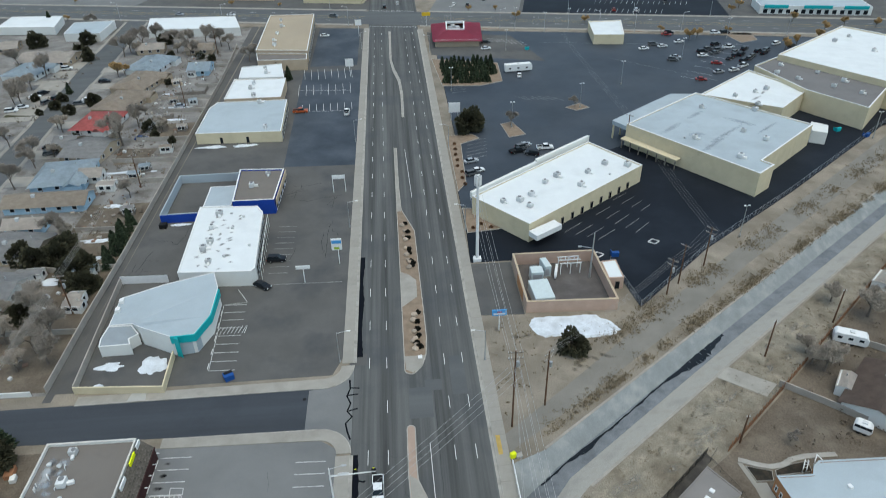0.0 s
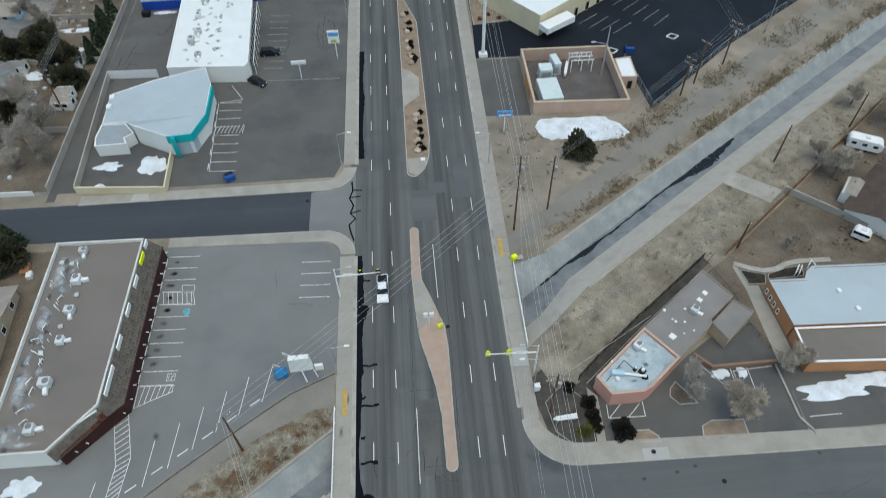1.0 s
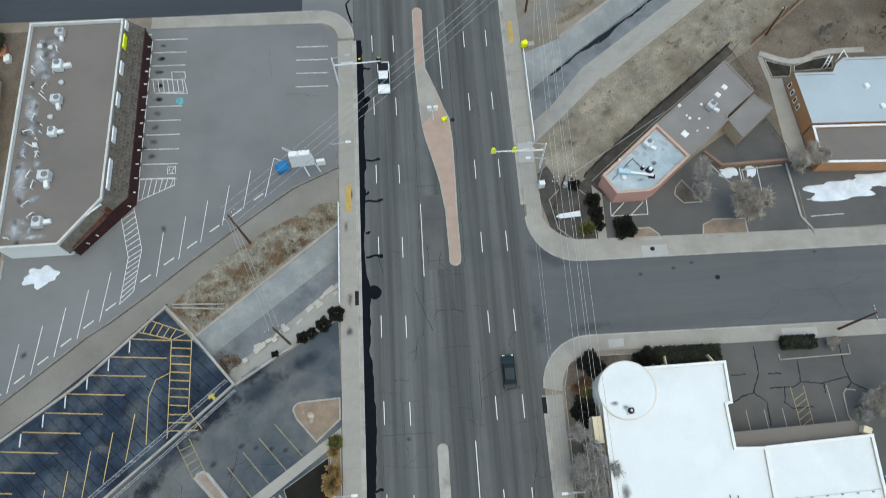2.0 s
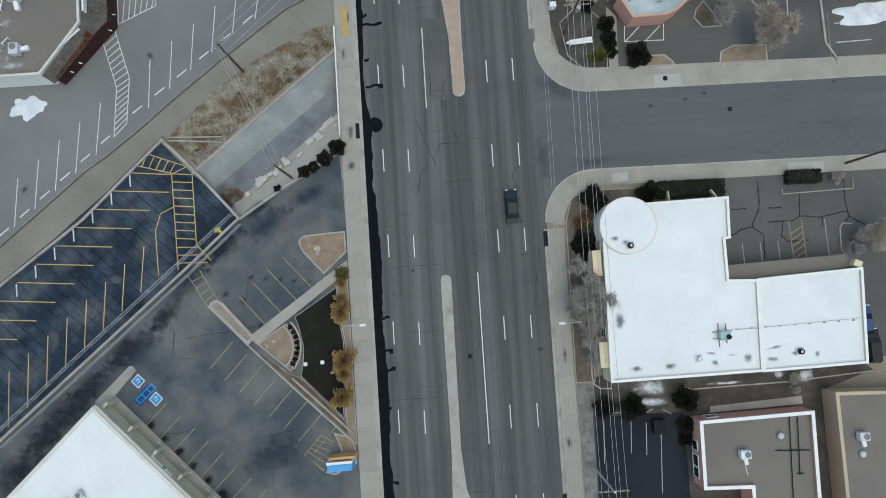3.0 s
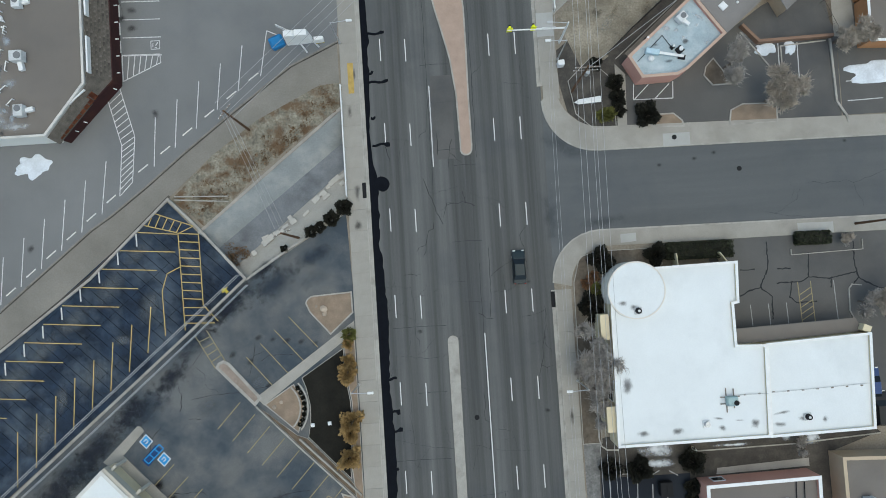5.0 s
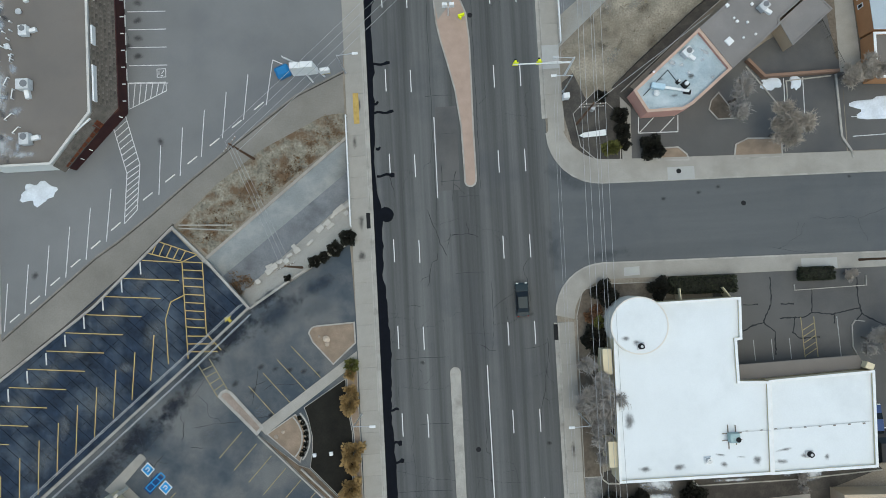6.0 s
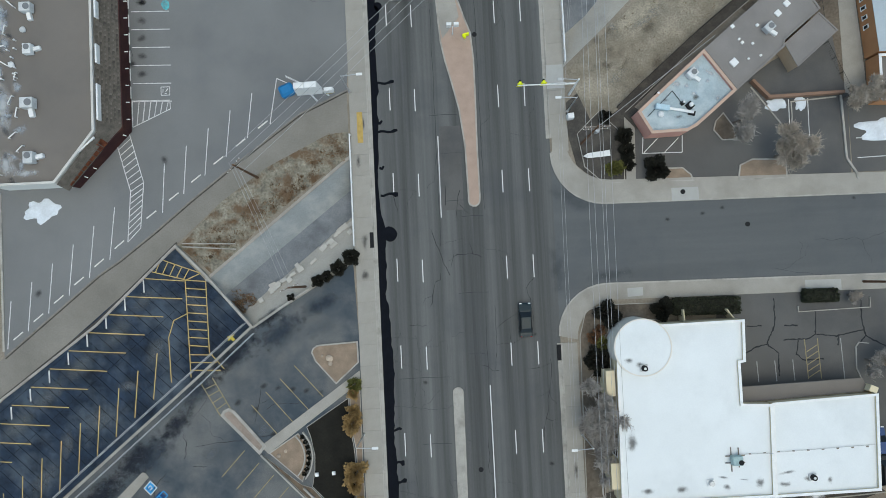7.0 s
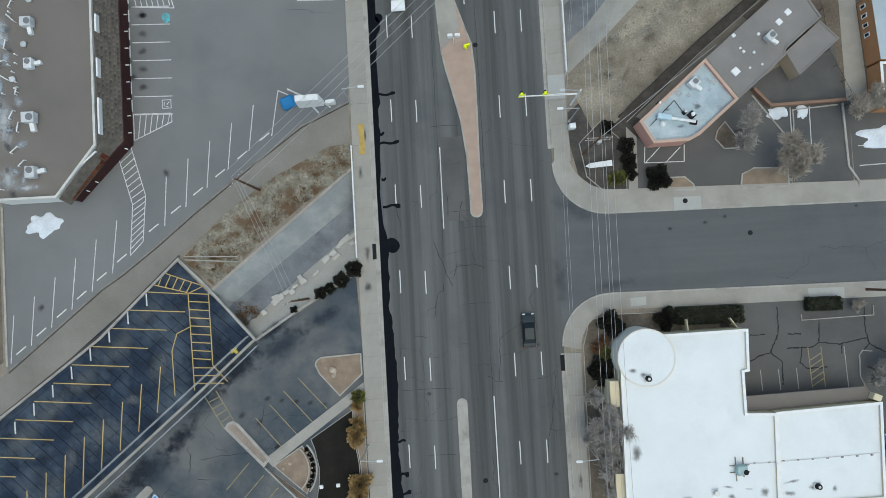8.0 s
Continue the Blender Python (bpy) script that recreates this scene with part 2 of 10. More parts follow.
CREAM = mat("cream_stucco", (0.6, 0.52, 0.36), 0.9, 0.06, 0.3, 10, 0.1, stain=(0.48, 0.41, 0.28), amount=0.4, blotch=0.2)
PINK = mat("pink_stucco", (0.55, 0.3, 0.24), 0.9, 0.06, 0.3, 10, 0.1, stain=(0.47, 0.27, 0.22), amount=0.4)
SALMON = mat("salmon_block", (0.46, 0.33, 0.26), 0.9, 0.08, 0.4, 10, 0.12, stain=(0.38, 0.27, 0.21), amount=0.4)
OCHRE = mat("ochre_stucco", (0.42, 0.21, 0.1), 0.9, 0.1, 0.4, 10, 0.12, stain=(0.33, 0.16, 0.08), amount=0.4)
TANW = mat("tan_stucco", (0.45, 0.36, 0.26), 0.9, 0.07, 0.4, 10, 0.12, stain=(0.36, 0.29, 0.21), amount=0.4)
WHITEW = mat("white_stucco", (0.68, 0.68, 0.65), 0.85, 0.05, 0.3, 10, 0.1, stain=(0.55, 0.54, 0.5), amount=0.4)
MAROON = mat("maroon_wood", (0.04, 0.014, 0.014), 0.7, 0.2, 0.8, 8, 0.1, stain=(0.09, 0.035, 0.02), amount=0.5, blotch=0.3)
SHINGLE = mat("brown_shakes", (0.085, 0.076, 0.065), 0.95, 0.3, 1.2, 10, 0.5, stain=(0.125, 0.108, 0.09), amount=0.5, rand=0.3)
TEAL = plain("teal_panel", (0.02, 0.36, 0.38), 0.5)
BLUEW = plain("blue_wall", (0.012, 0.05, 0.3), 0.6)
GLASS = plain("dark_glass", (0.012, 0.016, 0.02), 0.08)
STEEL = mat("galvanised_steel", (0.45, 0.46, 0.47), 0.45, 0.08, 1.0, 8, 0.0, metal=0.6)
WHITEM = plain("white_metal", (0.7, 0.7, 0.69), 0.45)
UNITM = mat("unit_casing", (0.52, 0.53, 0.53), 0.55, 0.12, 0.9, 6, 0.0, stain=(0.28, 0.27, 0.26), amount=0.5, rand=0.18)
BLACKM = plain("black_rubber", (0.012, 0.012, 0.013), 0.8)
POLEW = mat("pole_timber", (0.115, 0.065, 0.04), 0.9, 0.25, 2.0, 12, 0.3, stretch=(1, 1, 0.1))
GREYWOOD = mat("weathered_timber", (0.2, 0.175, 0.15), 0.9, 0.2, 1.0, 8, 0.3)
RUSTF = mat("rust_fence", (0.24, 0.115, 0.06), 0.9, 0.3, 0.6, 6, 0.2, rand=0.25)
BLOCKW = mat("block_wall", (0.36, 0.33, 0.29), 0.9, 0.12, 0.4, 8, 0.2, stain=(0.26, 0.23, 0.2), amount=0.5)
WIRE = plain("cable", (0.36, 0.36, 0.36), 0.5)
YELLOW = plain("sign_yellow", (0.75, 0.8, 0.02), 0.5)
BARK = mat("bark", (0.15, 0.125, 0.105), 0.95, 0.2, 2, 12, 0.3)
TWIG = mat("twigs", (0.29, 0.255, 0.22), 0.95, 0.2, 0.8, 6, 0.0, rand=0.15)
NEEDLE = mat("needles", (0.045, 0.06, 0.034), 0.9, 0.35, 0.8, 5, 0.0, rand=0.2)
EVER = mat("evergreen_leaf", (0.028, 0.036, 0.02), 0.9, 0.35, 0.9, 5, 0.0, rand=0.15)
GOLD = mat("golden_leaf", (0.3, 0.2, 0.085), 0.9, 0.3, 0.9, 5, 0.0)
BRUSH = mat("dry_brush", (0.19, 0.152, 0.1), 0.95, 0.35, 0.8, 5, 0.0, rand=0.25)
GRASSM = mat("dead_lawn", (0.013, 0.012, 0.009), 0.95, 0.35, 0.4, 6, 0.4)
MULCH = mat("brown_gravel", (0.235, 0.178, 0.13), 0.95, 0.2, 0.6, 8, 0.5, stain=(0.17, 0.12, 0.085), amount=0.5, blotch=0.4)
VERGEM = mat("russet_verge", (0.2, 0.182, 0.142), 0.95, 0.4, 0.7, 3.0, 0.4, stain=(0.12, 0.075, 0.042), amount=0.9, blotch=0.42, edge=(0.47, 0.62), grainy=0.35)
SOILM = mat("wet_soil", (0.062, 0.056, 0.049), 0.9, 0.3, 0.4, 5, 0.3, stain=(0.105, 0.093, 0.077), amount=0.5, blotch=0.4)
SLOPET = mat("silted_concrete", (0.37, 0.35, 0.31), 0.92, 0.16, 0.25, 6, 0.15, stain=(0.27, 0.245, 0.205), amount=0.6, blotch=0.25)
YARDW = mat("pale_yard", (0.21, 0.2, 0.187), 0.95, 0.35, 0.1, 3.0, 0.3, stain=(0.085, 0.07, 0.055), amount=0.8, blotch=0.11)
WET = smudge_mat("wet_patch", (0.03, 0.042, 0.058), 0.75, 0.7)
GRIME = smudge_mat("oil_grime", (0.035, 0.035, 0.036), 0.6, 0.7)
SOOT = smudge_mat("roof_soot", (0.1, 0.09, 0.082), 0.62)
PALE = smudge_mat("pale_dust", (0.13, 0.142, 0.152), 0.55)
LOTNAVY = mat("navy_asphalt", (0.062, 0.073, 0.088), 0.75, 0.22, 0.1, 12, 0.12, stain=(0.028, 0.037, 0.05), amount=0.8, blotch=0.06, edge=(0.42, 0.66))
# sealed asphalt made paler and bluer: grazing sky glare put into the colour
SEALSHEEN = mat("sheen_sealed_asphalt", (0.032, 0.04, 0.052), 0.6, 0.25, 0.06, 12, 0.1, spec=0.35, stain=(0.058, 0.066, 0.078), amount=0.7, blotch=0.04, edge=(0.42, 0.7))
THINSNOW = smudge_mat("thin_snow", (0.68, 0.71, 0.75), 0.8)
ROOF_A = mat("taupe_roof", (0.215, 0.2, 0.188), 0.95, 0.08, 0.25, 10, 0.2, stain=(0.165, 0.155, 0.147), amount=0.5, blotch=0.15)
LIGHTS = smudge_mat("pale_smear", (0.55, 0.57, 0.58), 0.6)
CABM = mat("cabinet_grey", (0.52, 0.58, 0.58), 0.5, 0.06, 1.2, 10, 0.0)
SLABW = mat("bleached_slab", (0.44, 0.42, 0.38), 0.9, 0.1, 0.6, 8, 0.1)
STREETD = mat("dark_street_asphalt", (0.05, 0.056, 0.065), 0.85, 0.16, 0.25, 14, 0.15, stain=(0.035, 0.04, 0.048), amount=0.6, stretch=(0.06, 1, 1), blotch=0.06)

# ---- ground with the drainage channel cut into it ----
AX, AN = Vector((0.815, 0.58)), Vector((-0.58, 0.815))


def along(s, o):
    """The place s metres along the channel, o metres off its line."""
    p = AX * s + AN * o
    return p.x, p.y


SECTIONS = [  # s, south lip, south foot, north foot, north lip, depth
    (-2500, 40.9, 44.6, 48.2, 51.0, 0.0), (-9.0, 40.9, 44.6, 48.2, 51.0, 0.0), (-8.6, 40.9, 44.6, 48.2, 51.0, 2.2),
    (15, 41.0, 45.9, 49.0, 52.3, 2.4), (40, 42.6, 46.9, 51.0, 55.5, 2.4), (58, 44.6, 48.0, 52.4, 58.2, 2.4),
    (67, 46.0, 50.2, 53.2, 56.0, 2.3), (120, 46.9, 51.0, 53.9, 56.6, 2.2), (300, 48.2, 52.2, 55.0, 58.0, 2.2),
    (520, 49.4, 53.2, 55.8, 58.8, 2.2), (521, 49.4, 53.2, 55.8, 58.8, 0.0), (2500, 49.4, 53.2, 55.8, 58.8, 0.0)]
bm = bmesh.new()
rows = []
for s, a, b, c, d, h in SECTIONS:
    zs = (0, 0, -h, -h, 0, 0)
    rows.append([bm.verts.new((*along(s, o), z)) for o, z in zip((-2500, a, b, c, d, 2500), zs)])
for r0, r1, s_now in zip(rows, rows[1:], [q_[0] for q_ in SECTIONS]):
    for i in range(5):
        f = bm.faces.new((r0[i], r1[i], r1[i + 1], r0[i + 1]))
        f.material_index = (0, 3, 2, 1, 0)[i] if min(r0[2].co.z, r1[2].co.z) < -0.1 else 0
ground = solid("ground", bm, [DIRT, CONC, BEDM, SLOPET], "bare tan dirt ground with a concrete drainage channel", "ground", kind="structure")

# pale lip slabs along the channel
bm = bmesh.new()
for (s0, a0, _, _, d0, _), (s1, a1, _, _, d1, _) in zip(SECTIONS[6:9], SECTIONS[7:10]):
    prism(bm, [along(s0, a0 - 0.5), along(s1, a1 - 0.5), along(s1, a1), along(s0, a0)], -0.2, 0.06)
    prism(bm, [along(s0, d0), along(s1, d1), along(s1, d1 + 0.45), along(s0, d0 + 0.45)], -0.2, 0.12)
for (s0, a0, _, _, d0, _), (s1, a1, _, _, d1, _) in zip(SECTIONS[2:3], SECTIONS[3:4]):
    prism(bm, [along(s0, d0), along(s1 + 5, d1), along(s1 + 5, d1 + 0.4), along(s0, d0 + 0.4)], -0.2, 0.1)
solid("channel_lip", bm, mat("lip_concrete", (0.31, 0.285, 0.25), 0.9, 0.15, 0.4, 6, 0.15, stain=(0.22, 0.2, 0.17), amount=0.5), "pale concrete lip along the drainage channel", "kerb", kind="structure")

# dark trickle of water in the channel bed
bm = bmesh.new()
r = random.Random(4)
pts = [along(62 + 1.0 * i, 52.55 + 0.017 * i + 0.14 * math.sin(i * 0.23) + 0.2 * (r.random() - 0.5)) for i in range(60)]
wid = [0.1 + 0.16 * r.random() + 0.75 * math.exp(-((i - 12) / 3.0) ** 2) * 0.5 + 1.0 * math.exp(-((i - 49) / 7.0) ** 2) * (0.6 + 0.5 * r.random()) for i in range(60)]
pts = [(p[0] + 0.25 * w_, p[1] - 0.45 * w_) for p, w_ in zip(pts, wid)]
for i in range(59):
    t = Vector(pts[i + 1]) - Vector(pts[i])
    nrm = Vector((-t.y, t.x)).normalized()
    q = [Vector(pts[i]) - nrm * wid[i], Vector(pts[i + 1]) - nrm * wid[i + 1], Vector(pts[i + 1]) + nrm * wid[i + 1], Vector(pts[i]) + nrm * wid[i]]
    bm.faces.new([bm.verts.new((v.x, v.y, -2.19 + 0.001 * i * 0)) for v in q])
WATER = plain("dark_water", (0.012, 0.014, 0.016), 0.12)
solid("water", bm, WATER, "thin dark trickle of water on the channel bed", "water", kind="stuff")


def sheet(name, pts, z, material, label, category="asphalt", deep=0.25):
    bm = bmesh.new()
    prism(bm, ccw(pts), z - deep, z)
    return solid(name, bm, material, label, category, kind="structure")


# ---- the wide road and its side streets ----
KW, KE = -12.6, 12.9          # kerb lines
road = sheet("road", [(KW, -420), (KE, -420), (KE, 378), (KW, 384)], 0.03, ROADM, "grey worn asphalt road with three lanes each way", "road", 0.6)
cross_a = radians(-12.8)
cu, cv = Vector((math.cos(cross_a), math.sin(cross_a))), Vector((-math.sin(cross_a), math.cos(cross_a)))
cp = lambda u, v: tuple(Vector((0, 385)) + cu * u + cv * v)
road_cross = sheet("road_cross", [cp(-900, -13.5), cp(900, -13.5), cp(900, 13.5), cp(-900, 13.5)], 0.034, STREETM, "wide grey asphalt cross road", "road")
road_far = sheet("road_far", [(-13, 396), (14, 392), (14, 1500), (-13, 1500)], 0.03, ROADM, "far stretch of grey asphalt road", "road")
cornr = lambda cx, cy, r, a0, a1: arc(cx, cy, r, a0, a1, 8)
street_1 = sheet("street_west", [(KW, 110.0)] + cornr(-18.6, 109.6, 6.0, 0, -90)[1:] + [(-420, 104.8), (-420, 95.0), (-73, 94.4)]
                 + cornr(-18.6, 86.9, 6.0, 90, 0) + [(KW, 86.0)], 0.033, STREETD, "dark grey asphalt side street", "road")
sheet("street_apron", [(KW, 109), (-16, 104.6), (-21.3, 103.2), (-21.3, 93.1), (-16, 91.8), (KW, 87.5)], 0.037, LOTM, "worn pale asphalt at the mouth of the side street", "road")
street_2 = sheet("street_east", [(KE, 52.6)] + cornr(20.4, 52.4, 7.5, 180, 270)[1:] + [(420, 43.2), (420, 32.0), (60, 32.8)]
                 + cornr(19.8, 26.6, 7.0, 90, 180) + [(KE, 26.0)], 0.033, STREETM, "blue-grey asphalt side street", "road")

# other surfaces
sheet("lot_brown", [(-71.5, 107.2), (-17, 107.2), (-15.1, 112), (-15.1, 366), (-70, 378)], 0.02, LOTB, "old brownish asphalt yards along the shops", "parking lot")
sheet("lot_north", [(-38, 205), (-15.1, 204), (-15.1, 299), (-40, 299)], 0.028, LOTNAVY, "blue-grey asphalt parking lot", "parking lot")
sheet("lot_north_far", [(-38, 306), (-17, 306), (-17, 366), (-38, 369)], 0.028, LOTNAVY, "dark blue-grey asphalt parking lot", "parking lot")
sheet("alley", [(-73.2, 105), (-71.5, 105), (-70.6, 378), (-74.4, 378)], 0.016, LOTB, "narrow asphalt alley behind the shops", "road")
LOT_EDGE = [(-65.6, 27.2), (-51.9, 38.2), (-48.9, 40.1), (-43.9, 43.8), (-38.4, 48.2), (-31.6, 53.3), (-25.9, 57.4), (-22.5, 59.8), (-15.6, 62.9)]
sheet("lot_restaurant", LOT_EDGE + [(-15.3, 66), (-15.1, 88), (-19.0, 91.0), (-46, 91.4), (-66, 91.4)],
      0.02, LOTM, "pale grey worn asphalt parking lot", "parking lot")
sheet("yard_southwest", [(-66.2, 28.6), (-66.4, 92.2), (-110, 92.6), (-110, 8), (-92, 9.4)], 0.012, YARD, "dark bare ground beside the strip building", "yard")
sheet("path_west", [(-92, 4.0), (-64.5, 22.6), (-52.3, 31.5), (-40.7, 42.0), (-34.2, 47.7), (-27.6, 52.3), (-18.5, 56.7), (-15.6, 56.9)] + LOT_EDGE[::-1] + [(-92, 6.6)],
      0.014, PATHM, "packed tan dirt path beside the channel", "path")
sheet("lot_yellow", [(-64.5, 22.3), (-40.9, 41.4), (-30.5, 29.9), (-38.2, 23.4), (-65, 1.4), (-100, -27), (-100, -6)], 0.02, WETLOT, "dark wet asphalt parking lot with pale salt stains", "parking lot")
sheet("lot_south", [(-30.2, 29.8), (-15.7, 38.2), (-15.3, 27.5), (-15.3, -200), (-120, -200), (-120, -45), (-65, 1.0), (-38.2, 23.0)], 0.015, LOTBLUE, "blue-grey patched asphalt parking lot", "parking lot")
sheet("lot_shopping", [(15.4, 144.3), (26.5, 144.3), (50, 141), (51.7, 122.2), (76, 144), (112.3, 170.3), (167.4, 212.9), (420, 410), (420, 268), (232, 311), (75.5, 346), (19.5, 358), (19.0, 224), (16, 190), (16, 160)],
      0.02, SEALED, "black freshly sealed asphalt shopping parking lot", "parking lot")
# far part of the lot as its own sheet, painted with the sky's sheen
sheet("lot_shopping_front", [(16, 160), (18.6, 168.6), (59.6, 200.4), (74.5, 208.4), (107, 233), (138, 257), (201, 300), (225, 311.5), (75.5, 345.8), (19.6, 357.6), (19.2, 224), (16.2, 190)], 0.025, SEALSHEEN, "blue-black sealed asphalt before the stores, sky sheen in its colour", "parking lot")
sheet("lot_diner", [(17, 316), (67, 300), (58, 342), (17, 354)], 0.03, LOTB, "grey asphalt around the diner", "parking lot")
sheet("path_east", [(15.4, 88.6), (28.6, 99), (57.2, 122.6), (82.5, 142.4), (163.6, 204.8), (420, 395), (420, 388), (150, 186), (84, 137), (60, 117), (30, 94.5), (15.6, 84.5)],
      0.012, PATHM, "packed tan dirt track beside the channel", "path")
sheet("bank_east", [along(72, 45.6), along(330, 47.6), along(330, 42.0), along(168, 40.2), along(113, 36.2), along(90, 34.9), along(66, 34.6), along(48, 34.0), along(50, 43)], 0.012, DRY, "dry grassy strip between channel and fence", "grass")
sheet("yards_east", [(41, 72), (53.6, 80.3), (71.3, 94.5), (113.4, 129.3), (420, 380), (420, 48), (62, 48.0), (56.0, 50), (54, 60)], 0.01, YARD, "brown bare back yards", "yard")
sheet("yards_west", [(-73.2, 107), (-73.3, 240), (-74.4, 378), (-400, 450), (-400, 107)], 0.01, YARDW, "grey-brown bare back yards", "yard")
for pts in ([(-73.6, 108), (-73.6, 151), (-91, 151.6), (-97, 130), (-97, 108)], [(-74, 170.6), (-74, 186), (-92, 186), (-92, 170.8)], [(-74, 152), (-74, 169), (-88, 169.6), (-88, 152)], [(-84, 213), (-83, 225), (-96, 226), (-94, 213)], [(-75, 232), (-75, 247), (-90, 247), (-90, 232)]):
    sheet("yard_patch", pts, 0.016, YARD, "dark brown bare back yard", "yard")
sheet("yard_lawn", [(-150.4, 263.7), (-140.3, 261.5), (-139.5, 256.2), (-150, 255.8)], 0.02, mat("dull_lawn", (0.06, 0.058, 0.03), 0.95, 0.3, 0.4, 6, 0.4), "small dull olive lawn by the street", "grass")
for y in (262, 274, 290, 306, 318):
    sheet("forecourt", [(-138.5, y), (-151, y), (-151.5, y + 9.5), (-138.7, y + 9.5)], 0.018, WALK, "pale concrete forecourt of a house", "driveway")
sheet("lot_clinic", [(23.5, 47.6), (55, 47.2), (55.2, 60), (54.5, 61), (53.6, 68), (45, 64), (36, 58), (24.5, 55)], 0.02, LOTB, "grey asphalt parking court", "parking lot")
sheet("station_apron", [(15.4, 123.2), (25.2, 122.6), (25.4, 143.6), (15.4, 143.8)], 0.016, LOTB, "grey asphalt apron before the salmon wall", "parking lot")
sheet("clinic_soil", [(15.5, 55.0), (15.5, 59.5), (19.5, 62.6), (26.2, 57.6), (24.6, 47.4), (20.0, 47.4), (16.5, 50.5)], 0.01, SOILM, "dark damp soil beside the clinic", "yard")
sheet("lot_clinic_side", [(55.2, 47.6), (110, 47.6), (110, 60), (55.2, 60)], 0.02, LOTB, "grey asphalt yard with melting snow", "parking lot")
sheet("lot_corner", [(34.8, 31.4), (110, 30.8), (110, 5), (52.5, 5), (52.5, 17), (34.8, 17.5)], 0.02, LOTB, "dark cracked asphalt parking court", "parking lot")
sheet("lot_small", [(17.5, -0.8), (29.8, -0.8), (29.8, -40), (17.0, -40)], 0.02, SEALED, "dark asphalt yard beside the pink shop", "parking lot")
sheet("street_residential", [(-121.6, 105), (-124.8, 208), (-127.8, 250), (-129.6, 290), (-130.4, 330), (-135, 402), (-145.4, 404), (-142.4, 345), (-141.4, 312), (-138.6, 284), (-135.7, 249), (-134.2, 222), (-131, 105)], 0.02, STREETM, "grey asphalt residential street", "road")

sheet("verge_west", [(-40.4, 41.7), (-37.2, 44.7), (-33.5, 48.4), (-27.6, 52.8), (-18.5, 57.2), (-15.6, 57.0), (-15.6, 53.4), (-22.0, 49.0), (-27.6, 44.9), (-35.6, 37.4), (-37.6, 39.4)], 0.013, VERGEM, "mottled russet and tan weedy verge beside the channel", "verge")
sheet("shop_soil", [(15.4, 4.9), (15.4, -60), (49.5, -60), (49.5, 1.0), (56.4, 3.3), (44, 2.6)], 0.008, SOILM, "dark damp soil round the shops", "yard")
sheet("service_strip", [(18.4, 4.8), (54.4, 5.2), (56.5, 3.2), (44.5, 2.4), (30.4, 2.2), (18.0, 1.6)], 0.014, SOILM, "dark damp soil strip behind the white-roofed building", "yard")
sheet("gravel_strip", [(15.4, 6.4), (18.0, 6.0), (17.3, -0.9), (16.8, -40), (15.4, -40)], 0.018, mat("grey_gravel", (0.17, 0.165, 0.155), 0.95, 0.35, 0.9, 4, 0.4, stain=(0.11, 0.105, 0.098), amount=0.6, blotch=0.5), "grey gravel strip beside the pavement", "gravel")
sheet("service_walk", [(33.6, -0.35), (46.3, 0.3), (46.3, -0.8), (33.4, -1.2)], 0.02, WALK, "narrow concrete walk behind the pink shop", "path")

sheet("lot_crossing", [cp(-300, -60), cp(-95, -40), cp(-95, -17), cp(-300, -17)], 0.012, LOTB, "grey asphalt before the warehouses", "parking lot")
sheet("lot_beyond", [cp(-500, 16), cp(-18, 16), cp(-18, 200), cp(-500, 200)], 0.014, LOTM, "grey asphalt lots beyond the cross road", "parking lot")
sheet("lot_beyond", [cp(18, 16), cp(400, 16), cp(400, 200), cp(18, 200)], 0.014, LOTB, "grey asphalt lots beyond the cross road", "parking lot")

# ---- kerbs and pavements, slab by slab near the crossing ----
def pavement(name, label, x0, x1, y0, y1, step=3.0, gutter=0):
    t = thing(name, label, "pavement", (x0 + x1) / 2, y0, 0, kind="structure")
    n = max(1, round((y1 - y0) / step))
    h = (y1 - y0) / n
    bm = bmesh.new()
    box(bm, 0, 0, -0.25, x1 - x0 - 0.22, h - 0.016, 0.4, bev=0.008)
    me = mesh_of("slab", bm, WALK)
    mid = (x0 + x1) / 2 - 0.1 * gutter
    for i in range(n):
        piece("slab", me, t, pose(mid, y0 + h * (i + 0.5), 0))
    bm = bmesh.new()
    kx = x1 - 0.11 if gutter > 0 else x0 + 0.11
    prism(bm, ccw([(kx - 0.1, y0), (kx + 0.1, y0), (kx + 0.1, y1), (kx - 0.1, y1)]), -0.25, 0.155)
    part("kerb", bm, KERB, t)
    bm = bmesh.new()
    gx = x1 + 0.25 if gutter > 0 else x0 - 0.25
    prism(bm, ccw([(gx - 0.25, y0), (gx + 0.25, y0), (gx + 0.25, y1), (gx - 0.25, y1)]), -0.2, 0.042)
    part("gutter", bm, KERB, t)
    return t


pavement("pavement_southwest", "pale concrete pavement with a kerb beside the road", -15.3, KW, -60, 86.4, 3.0, 1)
pavement("pavement_northwest", "pale concrete pavement with a kerb along the shops", -15.1, KW, 110.4, 366, 3.4, 1)
pavement("pavement_southeast", "pale concrete pavement with a kerb beside the road", KE, 15.2, -60, 25.6, 3.0, -1)
sheet("pavement_joint", [(13.2, 52.6), (15.5, 52.6), (15.5, 56.2), (13.2, 54.4)], 0.145, WALK, "pale concrete joint of two pavements", "pavement")
pavement("pavement_east", "pale concrete pavement with a kerb over the channel", KE, 15.4, 54.5, 360, 3.4, -1)


